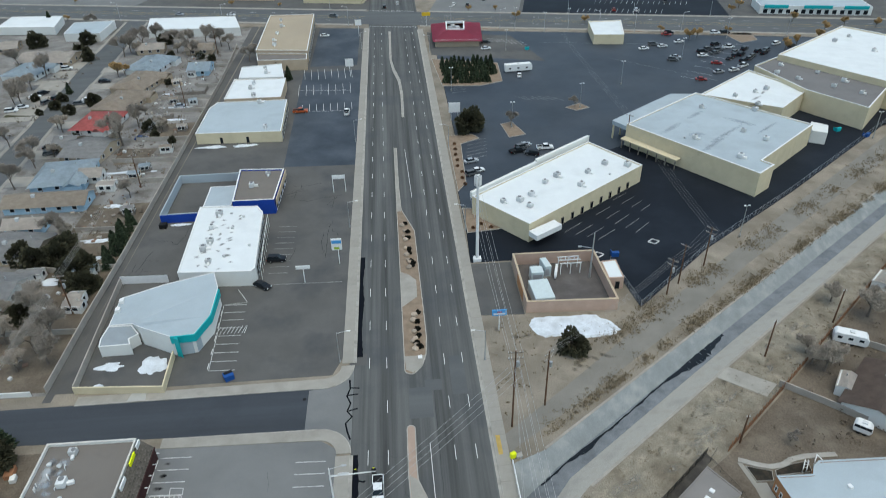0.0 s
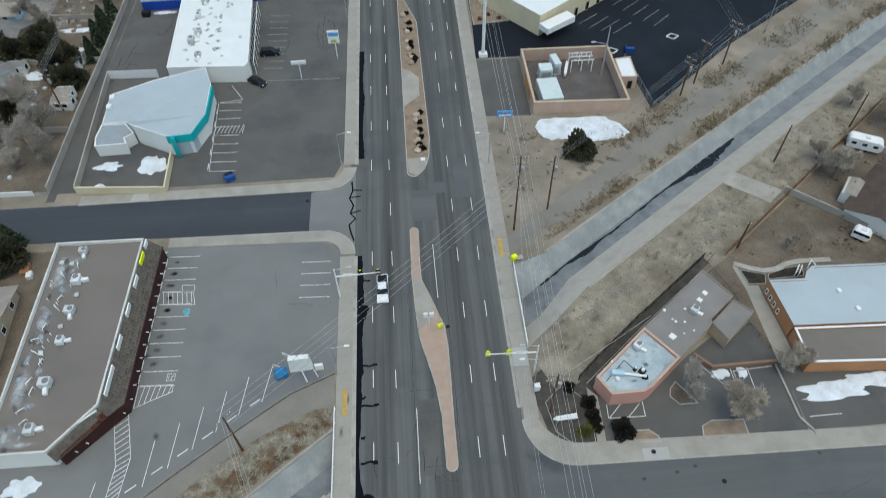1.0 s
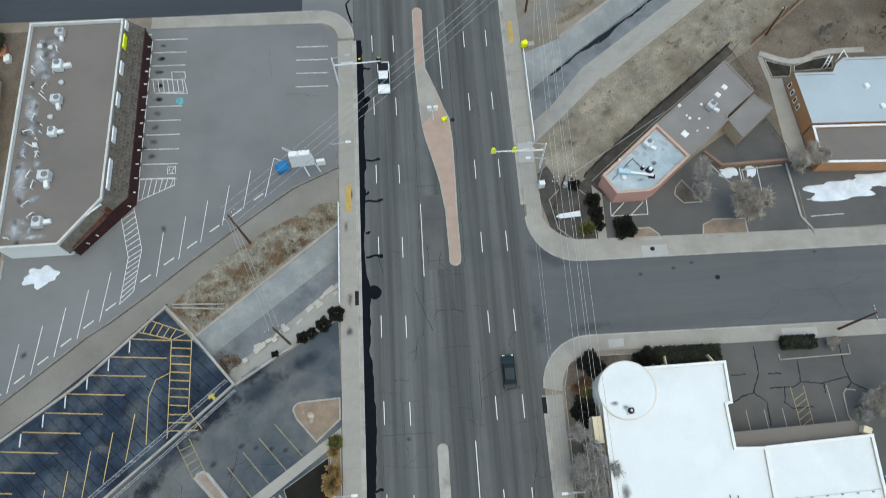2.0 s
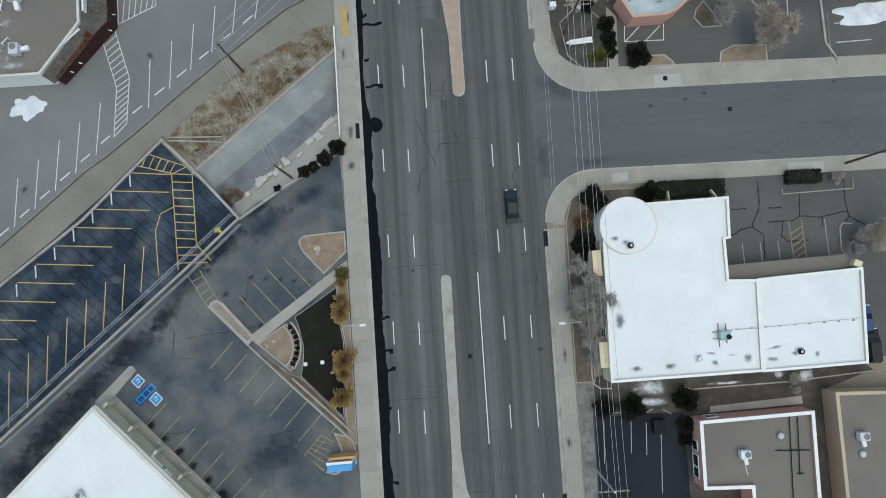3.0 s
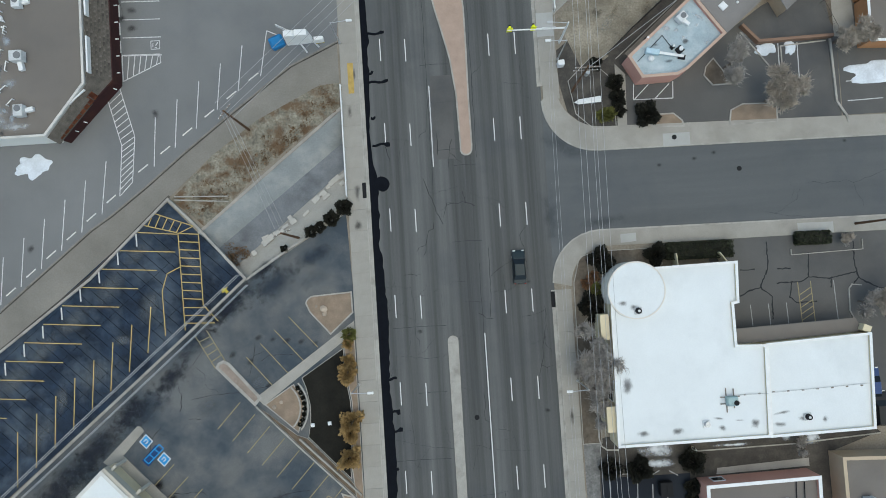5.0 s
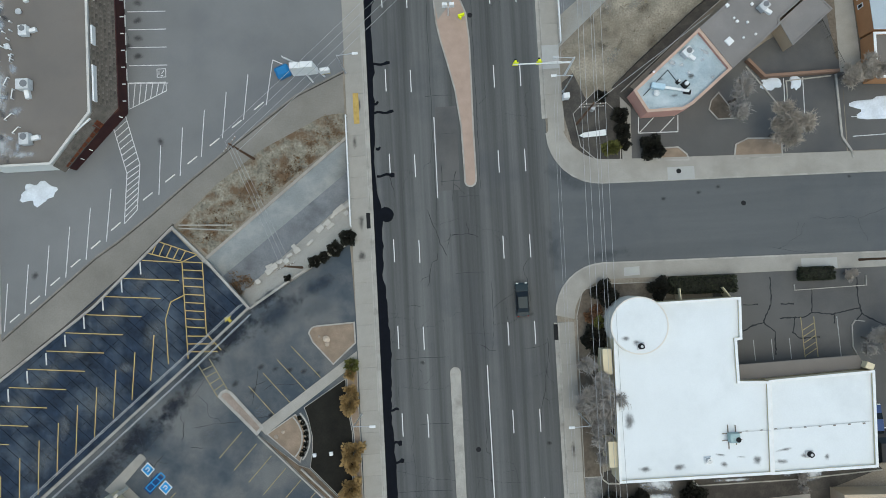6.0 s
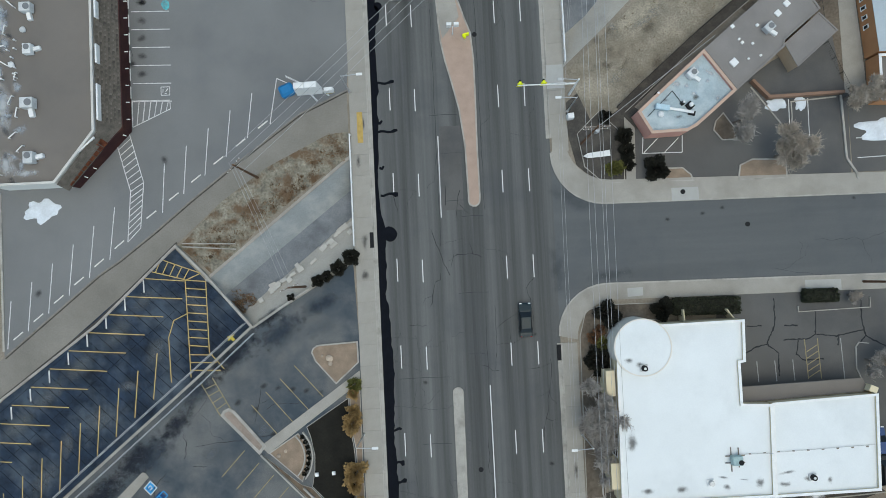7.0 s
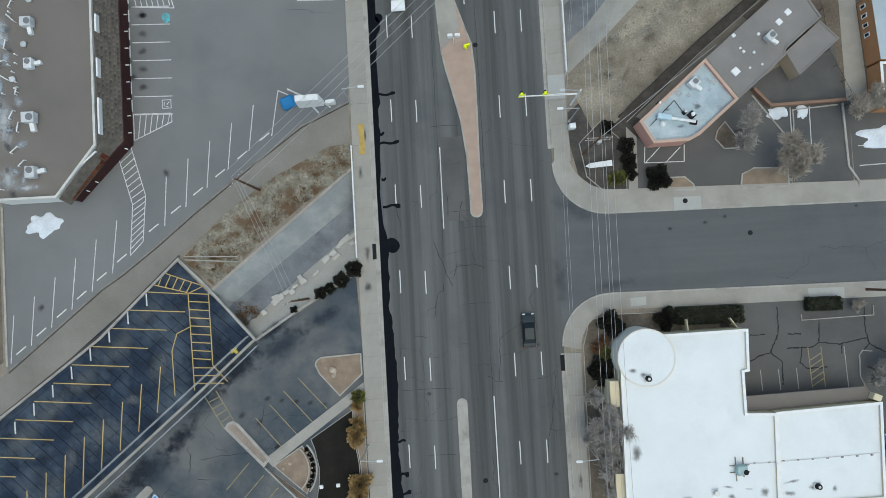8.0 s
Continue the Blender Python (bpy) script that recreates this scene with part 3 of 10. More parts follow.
def corner_walk(name, label, inner, outer):
    """A curved pavement: outer is the kerb line, inner the far side."""
    bm = bmesh.new()
    for a, b, c, d in zip(inner, inner[1:], outer[1:], outer):
        prism(bm, ccw([a, b, c, d]), -0.25, 0.15)
    t = thing(name, label, "pavement", *outer[0], kind="structure")
    part("walk", bm, WALK, t)
    bm = bmesh.new()
    band(bm, outer, 0.22, -0.25, 0.156)
    part("kerb", bm, KERB, t)
    return t


corner_walk("pavement_corner_nw", "curved concrete pavement at the side street", arc(-18.6, 109.6, 3.4, 0, -90) + [(-66.5, 105.9)], arc(-18.6, 109.6, 6.0, 0, -90) + [(-66.5, 103.6)])
corner_walk("pavement_corner_sw", "curved concrete pavement at the side street", arc(-18.6, 86.9, 3.4, 0, 90) + [(-47, 91.2)], arc(-18.6, 86.9, 6.0, 0, 90) + [(-47, 93.4)])
corner_walk("pavement_corner_ne", "curved concrete pavement with a wide sweep", arc(21.2, 54.4, 6.2, 180, 270) + [(110, 46.4)], arc(20.4, 52.4, 7.5, 180, 270) + [(110, 44.0)])
corner_walk("pavement_corner_se", "curved concrete pavement with a wide sweep", arc(20.6, 26.0, 5.3, 180, 90) + [(110, 30.8)], arc(19.8, 26.6, 7.0, 180, 90) + [(110, 32.6)])


def median(name, label, edge, fill, fills=()):
    t = thing(name, label, "median", *edge[0], kind="structure")
    edge = ccw(edge)
    bm = bmesh.new()
    prism(bm, offset(edge, 0.02, True), -0.2, 0.14)
    part("infill", bm, fill, t)
    bm = bmesh.new()
    ring(bm, edge, offset(edge, 0.22, True), -0.2, 0.17)
    part("kerb", bm, KERB, t)
    for nm, pts, m in fills:
        bm = bmesh.new()
        prism(bm, ccw(pts), -0.1, 0.155)
        part(nm, bm, m, t)
    return t


median("median_far", "narrow winding concrete median", [(-2.4, 358), (-2.5, 311), (-1.5, 296), (0.6, 281), (1.2, 264), (1.0, 242), (2.0, 242), (2.3, 266), (1.7, 283), (-0.5, 299), (-1.5, 311), (-1.2, 358)], KERB)
median("median_rocks", "raised median with brown gravel, boulders and dry shrubs",
       [(-2.5, 215), (-2.5, 171), (-2.4, 142), (-2.4, 117), (-2.4, 108)] + arc(-1.0, 107.2, 1.4, 190, 300, 5) + [(1.4, 108), (2.4, 111.5), (2.8, 117), (2.7, 126), (2.5, 138), (2.4, 146), (2.2, 161), (0.6, 167), (-1.0, 173), (-1.4, 187), (-1.4, 215)],
       MULCH, [("slab", [(-2.2, 142), (-0.2, 140.6), (1.5, 138.2), (1.4, 131.6), (-2.2, 127.9)], WALK), ("slab", [(-2.2, 111.2), (2.2, 111.2), (1.2, 108), (-0.6, 106.2), (-2.0, 107.2)], WALK), ("slab", [(-2.3, 214.6), (-1.6, 214.6), (-1.2, 172), (-2.3, 172)], WALK)])
median("median_pavers", "raised median paved with pink pavers",
       [(-2.5, 91.4)] + [(-2.6, 81), (-2.3, 74), (-2.0, 69.3), (-1.5, 66.5), (-0.7, 63.3), (0.2, 59.3), (0.8, 54), (0.95, 46.8)] + arc(1.8, 46.2, 0.9, 190, 350, 5) + [(2.75, 46.8), (2.7, 54), (2.8, 61), (2.8, 66.5), (2.5, 70.3), (1.8, 72.3), (0.5, 76.4), (-0.8, 80), (-0.9, 84), (-0.8, 91.4)] + arc(-1.65, 91.5, 0.85, 5, 175, 5),
       PAVER, [("slab", [(-2.3, 81), (-2.0, 72.4), (-1.6, 69.6), (0.9, 72.6), (0.3, 76.2), (-1.1, 80.2)], WALK)])
median("median_south", "narrow raised concrete median",
       [(-2.5, 19.4), (-2.5, -4), (-2.8, -12), (-2.8, -60), (2.2, -60), (2.0, -22), (0.4, -13), (-0.7, -9.5), (-1.15, -4), (-1.0, 19.4)] + arc(-1.75, 19.4, 0.75, 0, 180, 6), KERB)

# ---- paint on the roads ----
bm = bmesh.new()
stripe(bm, (0, -1.6), (0, 1.6), 0.13, 0.043)
dash = mesh_of("lane_dash", bm, WHITE_PAINT)
for x, k0, k1 in ((-5.93, -6, 30), (-9.5, -6, 30), (5.95, -6, 30), (9.7, -6, 30)):
    for k in range(k0, k1):
        y = 12.192 * k
        if (88 < y < 106 and x == -9.5) or (26 < y < 0 and x > 9):
            continue
        piece("lane_dash", dash, road, pose(x, y + (0.3 if x < -9 else 0), 0))
bm = bmesh.new()
stripe(bm, (2.75, 20.2), (2.75, -3.5), 0.14, 0.043)
part("turn_line", bm, WHITE_PAINT, road)
bm = bmesh.new()
stripe(bm, (-2.9, 55.6), (-2.95, 44), 0.14, 0.043)
stripe(bm, (1.2, 214), (2.2, 180), 0.14, 0.043)
stripe(bm, (1.6, 88), (1.75, 76), 0.14, 0.043)
part("turn_line", bm, WORN_PAINT, road)
bm = bmesh.new()
stripe(bm, (0, -0.3), (0, 0.3), 0.9, 0.046)
block = mesh_of("crossing_block", bm, WORN_PAINT)
for i in range(17):
    piece("crossing_block", block, road, pose(-12 + 1.5 * i, 369.5 - 0.3 * i, 0))
    piece("crossing_block", block, road_cross, pose(-12 + 1.5 * i, 402.5 - 0.3 * i, 0))

# ---- buildings ----
def centre(pts):
    return sum(p[0] for p in pts) / len(pts), sum(p[1] for p in pts) / len(pts)


def flat_building(name, label, pts, h, wall, roof, coping=None, lip=0.6, thick=0.35, category="building"):
    """Walls with a parapet that stands above a flat roof."""
    pts = ccw(pts)
    t = thing(name, label, category, *centre(pts))
    inn = offset(pts, thick, True)
    bm = bmesh.new()
    ring(bm, pts, inn, -0.1, h)
    part("wall", bm, wall, t)
    bm = bmesh.new()
    prism(bm, inn, h - lip - 0.25, h - lip)
    part("roof", bm, roof, t)
    bm = bmesh.new()
    ring(bm, offset(pts, -0.04, True), offset(pts, thick + 0.02, True), h, h + 0.07)
    part("coping", bm, coping or WHITEM, t)
    return t


def facade(t, a, b, items, proud=0.05, frame=WHITEM):
    """Windows and doors on the wall from a to b (outside on the right): (kind, along, low, width, height)."""
    a, b = Vector(a), Vector(b)
    u = (b - a).normalized()
    nrm = Vector((u.y, -u.x))
    ang = math.degrees(math.atan2(u.y, u.x))
    for kind, s, low, w, hh in items:
        p = a + u * s
        bm = bmesh.new()
        c = p + nrm * proud * 0.5
        for dx in (-w / 2, w / 2):
            q = c + u * dx
            box(bm, q.x, q.y, low, 0.1, 0.14 + proud, hh, ang)
        box(bm, c.x, c.y, low + hh - 0.05, w + 0.1, 0.14 + proud, 0.1, ang)
        box(bm, c.x, c.y, low - 0.05, w + 0.2, 0.22 + proud, 0.08, ang)
        win = part(kind, bm, frame, t)
        bm = bmesh.new()
        box(bm, c.x, c.y, low, w - 0.06, 0.06 + proud, hh - 0.04, ang)
        part("pane" if kind == "window" else "leaf", bm, GLASS, win)


def row(s0, s1, n, low, w, h, kind="window"):
    return [(kind, s0 + (s1 - s0) * (i + 0.5) / n, low, w, h) for i in range(n)]


# strip restaurant with shake awning
w1 = flat_building("strip_restaurant", "low brown-roofed strip building with a shake awning and white parapet",
                   [(-64.8, 90.2), (-64.4, 50.9), (-55.3, 50.9), (-49.7, 57.8), (-49.6, 90.0)], 4.5, WHITEW, ROOF_T, mat("parapet_cap", (0.55, 0.53, 0.49), 0.7, 0.12, 0.6, 8, 0.05, stain=(0.35, 0.33, 0.3), amount=0.5, blotch=0.5), 0.55, 0.26)
bm = bmesh.new()
ridge = [(-49.35, 90.0), (-49.45, 57.7), (-55.1, 50.7)]
eave = [(-46.6, 89.0), (-46.5, 58.6), (-54.2, 50.0)]
for i in range(2):
    v = [bm.verts.new((*p, z)) for p, z in ((eave[i], 3.0), (eave[i + 1], 3.0), (ridge[i + 1], 4.3), (ridge[i], 4.3))]
    w = [bm.verts.new((*p, z - 0.16)) for p, z in ((eave[i], 3.0), (eave[i + 1], 3.0), (ridge[i + 1], 4.3), (ridge[i], 4.3))]
    bm.faces.new(v), bm.faces.new(w[::-1])
    for k in range(4):
        bm.faces.new((v[k], w[k], w[(k + 1) % 4], v[(k + 1) % 4]))
awning = part("awning", bm, SHINGLE, w1, "brown weathered shake awning")
# shaded facade under the awning: the shade is put into the dark maroon
bm = bmesh.new()
band(bm, [(-46.72, 89.0), (-46.62, 58.5), (-54.25, 50.75)], 0.14, 0.02, 2.98)
part("shop_front", bm, MAROON, w1, "maroon front below the awning, darkened in colour for its shade")
bm = bmesh.new()
band(bm, [(-46.58, 89.1), (-46.48, 58.42), (-54.2, 50.6)], 0.14, 2.8, 3.06)
part("fascia", bm, MAROON, w1, "dark maroon fascia board")
bm = bmesh.new()
box(bm, 0, 0, 0, 0.3, 0.62, 0.03)
shake = mesh_of("shake", bm, SHINGLE)
for i in range(44):
    for k in range(6):
        f = (k + 0.5) / 6
        yy = 59.2 + 0.67 * i + 0.2 * (k % 2)
        piece("shake", shake, awning, Matrix.Translation((-46.6 - 2.75 * f, yy, 3.02 + 1.3 * f)) @ Euler((0, radians(25 + 3 * ((i * 7 + k * 3) % 3)), 0)).to_matrix().to_4x4())
bm = bmesh.new()
for k in range(9):
    a, b_ = lerp((-53.7, 50.6), (-48.4, 56.4), k / 9), lerp((-53.7, 50.6), (-48.4, 56.4), (k + 0.86) / 9)
    v = [bm.verts.new((*p, z)) for p, z in ((a, 3.12), (b_, 3.12), ((b_[0] - 0.62, b_[1] + 0.55), 3.75), ((a[0] - 0.62, a[1] + 0.55), 3.75))]
    bm.faces.new(v)
bmesh.ops.solidify(bm, geom=bm.faces[:], thickness=0.06)
part("rusted_sheet", bm, mat("rusted_metal", (0.15, 0.052, 0.026), 0.9, 0.4, 0.8, 8, 0.3, stain=(0.06, 0.02, 0.018), amount=0.7, blotch=0.6), w1, "rust-red metal sheets on the awning's end")
for i in range(13):
    bm = bmesh.new()
    box(bm, -46.34, 59.9 + 2.42 * i, 1.45, 0.5, 0.13, 0.13)
    part("bracket", bm, WHITEM, w1)
for x, y in ((-47.0, 57.75), (-51.35, 53.3), (-52.6, 52.1)):
    bm = bmesh.new()
    box(bm, x + 0.1, y - 0.1, 1.45, 0.5, 0.13, 0.13, -20)
    part("bracket", bm, WHITEM, w1)
for y, L in ((61.7, 5.0), (68.4, 2.6), (74.6, 2.4), (80.4, 2.4), (85.4, 2.6), (88.6, 1.6)):
    bm = bmesh.new()
    box(bm, -48.95, y, 3.9, 0.25, L, 1.05, bev=0.03)
    part("sign_board", bm, YELLOW if y == 85.4 else WHITEM, w1, "bright yellow sign board on the parapet" if y == 85.4 else "long white sign board on the parapet")
bm = bmesh.new()
box(bm, -50.9, 56.0, 3.5, 3.0, 0.2, 0.9, 41, bev=0.03)
end_sign = part("sign_board", bm, WHITEM, w1, "white sign board with dark lettering on the awning")
for k in range(8):
    bm = bmesh.new()
    box(bm, -51.95 + 0.28 * k, 55.0 + 0.245 * k, 3.75, 0.16, 0.26, 0.4, 41)
    part("letter_bar", bm, BLACKM, end_sign)
facade(w1, (-49.6, 58), (-49.6, 90), row(1, 31, 9, 0.5, 2.2, 2.0))

# swooping teal and white restaurant with walled yard
def swoop_building(name, label, pts, wall, roof, coping):
    """Walls under a roof whose corners lie at heights of their own."""
    t = thing(name, label, "building", *centre([p[:2] for p in pts]))
    n = len(pts)
    bm = bmesh.new()
    hi, lo = [bm.verts.new((x, y, z - 0.16)) for x, y, z in pts], [bm.verts.new((x, y, -0.1)) for x, y, z in pts]
    for k in range(n):
        bm.faces.new((lo[k], lo[(k + 1) % n], hi[(k + 1) % n], hi[k]))
    part("wall", bm, wall, t)
    bm = bmesh.new()
    top, low = [bm.verts.new(p) for p in pts], [bm.verts.new((x, y, z - 0.16)) for x, y, z in pts]
    for tri in tessellate_polygon([[Vector((x, y, 0)) for x, y, z in pts]]):
        bm.faces.new([top[k] for k in tri])
        bm.faces.new([low[k] for k in reversed(tri)])
    for k in range(n):
        bm.faces.new((low[k], low[(k + 1) % n], top[(k + 1) % n], top[k]))
    bmesh.ops.recalc_face_normals(bm, faces=bm.faces[:])
    part("roof", bm, roof, t)
    bm = bmesh.new()
    for a, b_ in zip(pts, pts[1:] + pts[:1]):
        tube(bm, Vector(a) + Vector((0, 0, 0.03)), Vector(b_) + Vector((0, 0, 0.03)), 0.1, n=6)
    part("coping", bm, coping, t)
    return t


t = swoop_building("teal_restaurant", "pale grey swooping roof building with teal fascia",
                   [(-46.0, 139.5, 5.0), (-57.0, 137.4, 3.9), (-66.4, 134.4, 2.8), (-65.9, 124.6, 2.8), (-60.9, 124.5, 3.0), (-58.0, 120.9, 4.9), (-50.3, 116.7, 5.0), (-45.7, 117.1, 5.0), (-43.6, 123.0, 5.0), (-43.9, 133.3, 5.0)],
                   WHITEW, ROOF_G, WHITEM)
for x, y, z in ((-65.6, 132.8, 2.86), (-65.5, 129.6, 2.84)):
    bm = bmesh.new()
    box(bm, x, y, z, 1.0, 1.3, 0.8, 5, bev=0.06)
    part("roof_unit", bm, WHITEM, t, "small pale roof unit")
bm = bmesh.new()
band(bm, [(-43.55, 132.6), (-43.45, 123.0), (-45.55, 116.95), (-50.4, 116.55)], 0.3, 3.3, 5.12)
part("fascia", bm, TEAL, t, "bright teal slanted fascia")
bm = bmesh.new()
prism(bm, ccw([(-43.7, 123.2), (-45.6, 117.2), (-49.0, 116.5), (-47.4, 120.4)]), 0, 3.4)
part("entrance", bm, ROOF_G, t)
bm = bmesh.new()
prism(bm, ccw([(-49.7, 116.2), (-49.0, 115.9), (-48.4, 115.5), (-49.2, 116.9)]), 0, 5.0)
part("fin", bm, TEAL, t)
ROOF_L = mat("dull_blue_roof", (0.27, 0.3, 0.32), 0.75, 0.08, 0.2, 8, 0.1, stain=(0.2, 0.22, 0.235), amount=0.5, blotch=0.15)
flat_building("teal_restaurant_wing", "low white wing with a grey-blue flat roof",
              [(-61.0, 124.3), (-66.0, 124.3), (-66.3, 120.3), (-65.8, 117.6), (-59.4, 117.8), (-60.2, 119.6), (-58.6, 121.1)], 2.8, WHITEW, ROOF_L, WHITEM, 0.1, 0.2)
bm = bmesh.new()
band(bm, [(-70.0, 144.2), (-67.6, 107.2)], 0.25, 0, 1.9)
solid("yard_wall", bm, BLOCKW, "pale block wall round the restaurant yard", "wall", kind="structure")
bm = bmesh.new()
band(bm, [(-67.6, 107.0), (-49.9, 105.6), (-50.4, 115.9)], 0.3, 0, 1.8)
solid("yard_wall", bm, CREAM, "cream low wall round the restaurant yard", "wall", kind="structure")
bm = bmesh.new()
for a, b in (((-70.0, 144.3), (-58.6, 143.9)),):
    band(bm, [a, b], 0.05, 0, 2.2)
solid("yard_screen", bm, WHITEM, "pale metal screen fence behind the restaurant", "fence", kind="structure")

# white two-storey office
t = flat_building("white_office", "white-roofed office block with pale walls",
                  [(-56.7, 173.4), (-40.8, 172.2), (-38.8, 168.7), (-36.9, 141.6), (-37.6, 140.2), (-55.1, 141.4)], 4.3, WHITEW, ROOF_W, WHITEM, 0.15, 0.3)
facade(t, (-36.9, 142.2), (-38.8, 168.4), row(0.5, 26, 9, 0.4, 1.7, 3.2), 0.1, STEEL)
bm = bmesh.new()
band(bm, [(-35.9, 142.5), (-37.6, 168)], 0.12, 3.6, 3.8)
part("front_beam", bm, WHITEW, t)
for i in range(9):
    bm = bmesh.new()
    box(bm, -35.9 - 0.2 * i, 142.8 + 3.1 * i, 0, 0.12, 0.12, 3.7)
    part("post", bm, WHITEW, t)

# blue building with parapet yard
t = flat_building("blue_shop", "tan-roofed shop with a bright blue south wall", [(-49.4, 195.4), (-36.0, 194.3), (-36.6, 175.0), (-48.2, 175.2)], 4.6, BLUEW, ROOF_T, WHITEM, 0.4, 0.35)
bm = bmesh.new()
band(bm, [(-35.6, 194), (-36.1, 175.6)], 0.3, 2.6, 4.3)
part("fascia", bm, TANW, t, "tan timber fascia")
facade(t, (-36.6, 175.4), (-36.0, 194), row(1, 19, 5, 0.3, 2.6, 2.2))
bm = bmesh.new()
band(bm, [(-48.6, 197.2), (-68.2, 197.2), (-67.9, 173.2), (-57, 173.4)], 0.3, 0, 2.7)
solid("yard_wall", bm, ROOF_G, "pale grey wall round the blue shop's yard", "wall", kind="structure")
bm = bmesh.new()
band(bm, [(-68.0, 173.0), (-57, 173.2)], 0.12, 0, 2.5)
solid("blue_boards", bm, BLUEW, "dark blue boards on the yard wall", "fence", kind="structure")
flat_building("lean_to", "grey metal lean-to beside the shop", [(-56.7, 187), (-48.6, 187), (-48.6, 174.8), (-56.4, 175)], 3.4, ROOF_G, ROOF_G, WHITEM, 0.06, 0.2)

# shops further up the west side
t = flat_building("grey_shop", "grey-roofed shop with cream walls", [(-68.1, 256.1), (-42.0, 255.8), (-40.7, 225.3), (-69.9, 226.6), (-70.0, 250.0)], 3.9, CREAM, ROOF_G, WHITEM, 0.12, 0.3)
facade(t, (-40.7, 226), (-42.0, 255.5), row(1, 28, 7, 0.3, 2.6, 2.4), 0.1, STEEL)
facade(t, (-69.9, 226.6), (-40.7, 225.3), row(4, 22, 2, 0.1, 0.9, 2.1, "door"), 0.05, GREYWOOD)
flat_building("white_shop", "white-roofed shop with a tan front", [(-66, 280.5), (-45, 279.5), (-44.5, 257.6), (-66, 257.8)], 4.4, TANW, ROOF_W, WHITEM, 0.2, 0.3)
flat_building("small_white_shop", "small shop with a white flat roof", [(-65.5, 296), (-49, 298.5), (-46, 281), (-64.5, 282)], 4.4, WHITEW, ROOF_W, WHITEM, 0.2, 0.3)
t = flat_building("tan_strip", "long tan-roofed strip of shops", [(-64.2, 378), (-41, 377), (-39.0, 312), (-62.5, 316)], 5.6, TANW, mat("pale_tan_roof", (0.36, 0.3, 0.22), 0.9, 0.08, 0.1, 8, 0.1, stain=(0.27, 0.23, 0.18), amount=0.5, blotch=0.05), WHITEM, 0.35, 0.35)
facade(t, (-39.0, 312.5), (-41, 376.5), row(1, 62, 14, 0.3, 2.6, 2.6), 0.1, STEEL)
flat_building("tan_strip_end", "lower tan end of the strip with white parapets", [(-62, 314), (-39.2, 310.5), (-38.6, 302), (-60, 303)], 4.8, TANW, ROOF_T, WHITEM, 0.5, 0.3)
flat_building("warehouse", "long white metal warehouse building", [(-129.2, 387.5), (-84.0, 385.1), (-77.3, 361.5), (-124.5, 364.5)], 4.2, WHITEW, ROOF_W, WHITEM, 0.1, 0.3)
flat_building("warehouse", "warehouse with a pale grey roof", [(-168.2, 385.6), (-147.5, 386.6), (-147.2, 362), (-165.5, 364)], 4.0, WHITEW, ROOF_G, WHITEM, 0.1, 0.3)
flat_building("warehouse", "white warehouse with a pale roof", [(-208, 403.5), (-180, 401.5), (-175.5, 378), (-206, 382)], 4.0, WHITEW, ROOF_W, WHITEM, 0.1, 0.3)

# shopping centre
def strip_shop(name, label, pts, h, roof, wall=CREAM, lip=0.5):
    return flat_building(name, label, pts, h, wall, roof, WHITEM, lip, 0.4)


e1 = strip_shop("white_strip_mall", "cream strip mall with a white roof", [(18.6, 168.6), (59.6, 200.4), (71.2, 182.0), (31.6, 152.2)], 5.6, ROOF_W, CREAM, 0.35)
bm = bmesh.new()
band(bm, [(18.4, 169.3), (40.0, 186.2)], 0.9, 4.8, 6.5)
band(bm, [(40.0, 186.6), (60.0, 202.0)], 0.9, 4.8, 7.0)
part("parapet", bm, WHITEW, e1, "tall white front parapet")
bm = bmesh.new()
prism(bm, ccw([(31.4, 151.6), (39.0, 156.4), (40.6, 153.8), (33.0, 148.8)]), 2.4, 3.9)
part("canopy", bm, WHITEM, e1)
facade(e1, (32.5, 152.8), (70, 181), row(6, 44, 9, 0.05, 1.0, 2.1, "door"), 0.06, GREYWOOD)
e2 = strip_shop("grey_store", "big cream store with a grey roof", [(74.5, 208.4), (107.7, 233.4), (133.6, 200.6), (105.2, 177.2), (107.2, 173.8), (100.6, 169)], 7.5, ROOF_G, CREAM, 0.25)
bm = bmesh.new()
prism(bm, ccw([(72.4, 206.6), (74.6, 208.4), (86.2, 189.8), (84.2, 188.4)]), 2.9, 3.3)
part("canopy", bm, CREAM, e2)
for i in range(7):
    bm = bmesh.new()
    box(bm, *lerp((72.8, 206.2), (84.3, 188.9), i / 6), 0, 0.3, 0.3, 3.0)
    part("post", bm, GREYWOOD, e2)
bm = bmesh.new()
prism(bm, ccw([(71.6, 214.6), (99.6, 236.4), (107.0, 235.2), (107.4, 233.9), (74.6, 209.0)]), 5.0, 6.4)
part("front_roof", bm, ROOF_G, e2, "low grey roof along the store front")
for i in range(9):
    bm = bmesh.new()
    box(bm, *lerp((72.2, 214.4), (99.4, 235.6), i / 8), 0, 0.5, 0.5, 5.0)
    part("post", bm, CREAM, e2)
strip_shop("white_store", "cream store with a white flat roof", [(109.8, 233.4), (138.8, 256.8), (149.5, 232.6), (132.2, 217)], 6.8, ROOF_W, CREAM, 0.4)
strip_shop("tan_store", "tan-roofed store with cream walls", [(141.6, 258.2), (157, 268.5), (180, 231.5), (158.6, 210.4), (147.2, 229.7)], 8.0, mat("brown_grey_roof", (0.17, 0.163, 0.16), 0.95, 0.08, 0.1, 8, 0.2, stain=(0.13, 0.125, 0.12), amount=0.5), CREAM, 0.4)
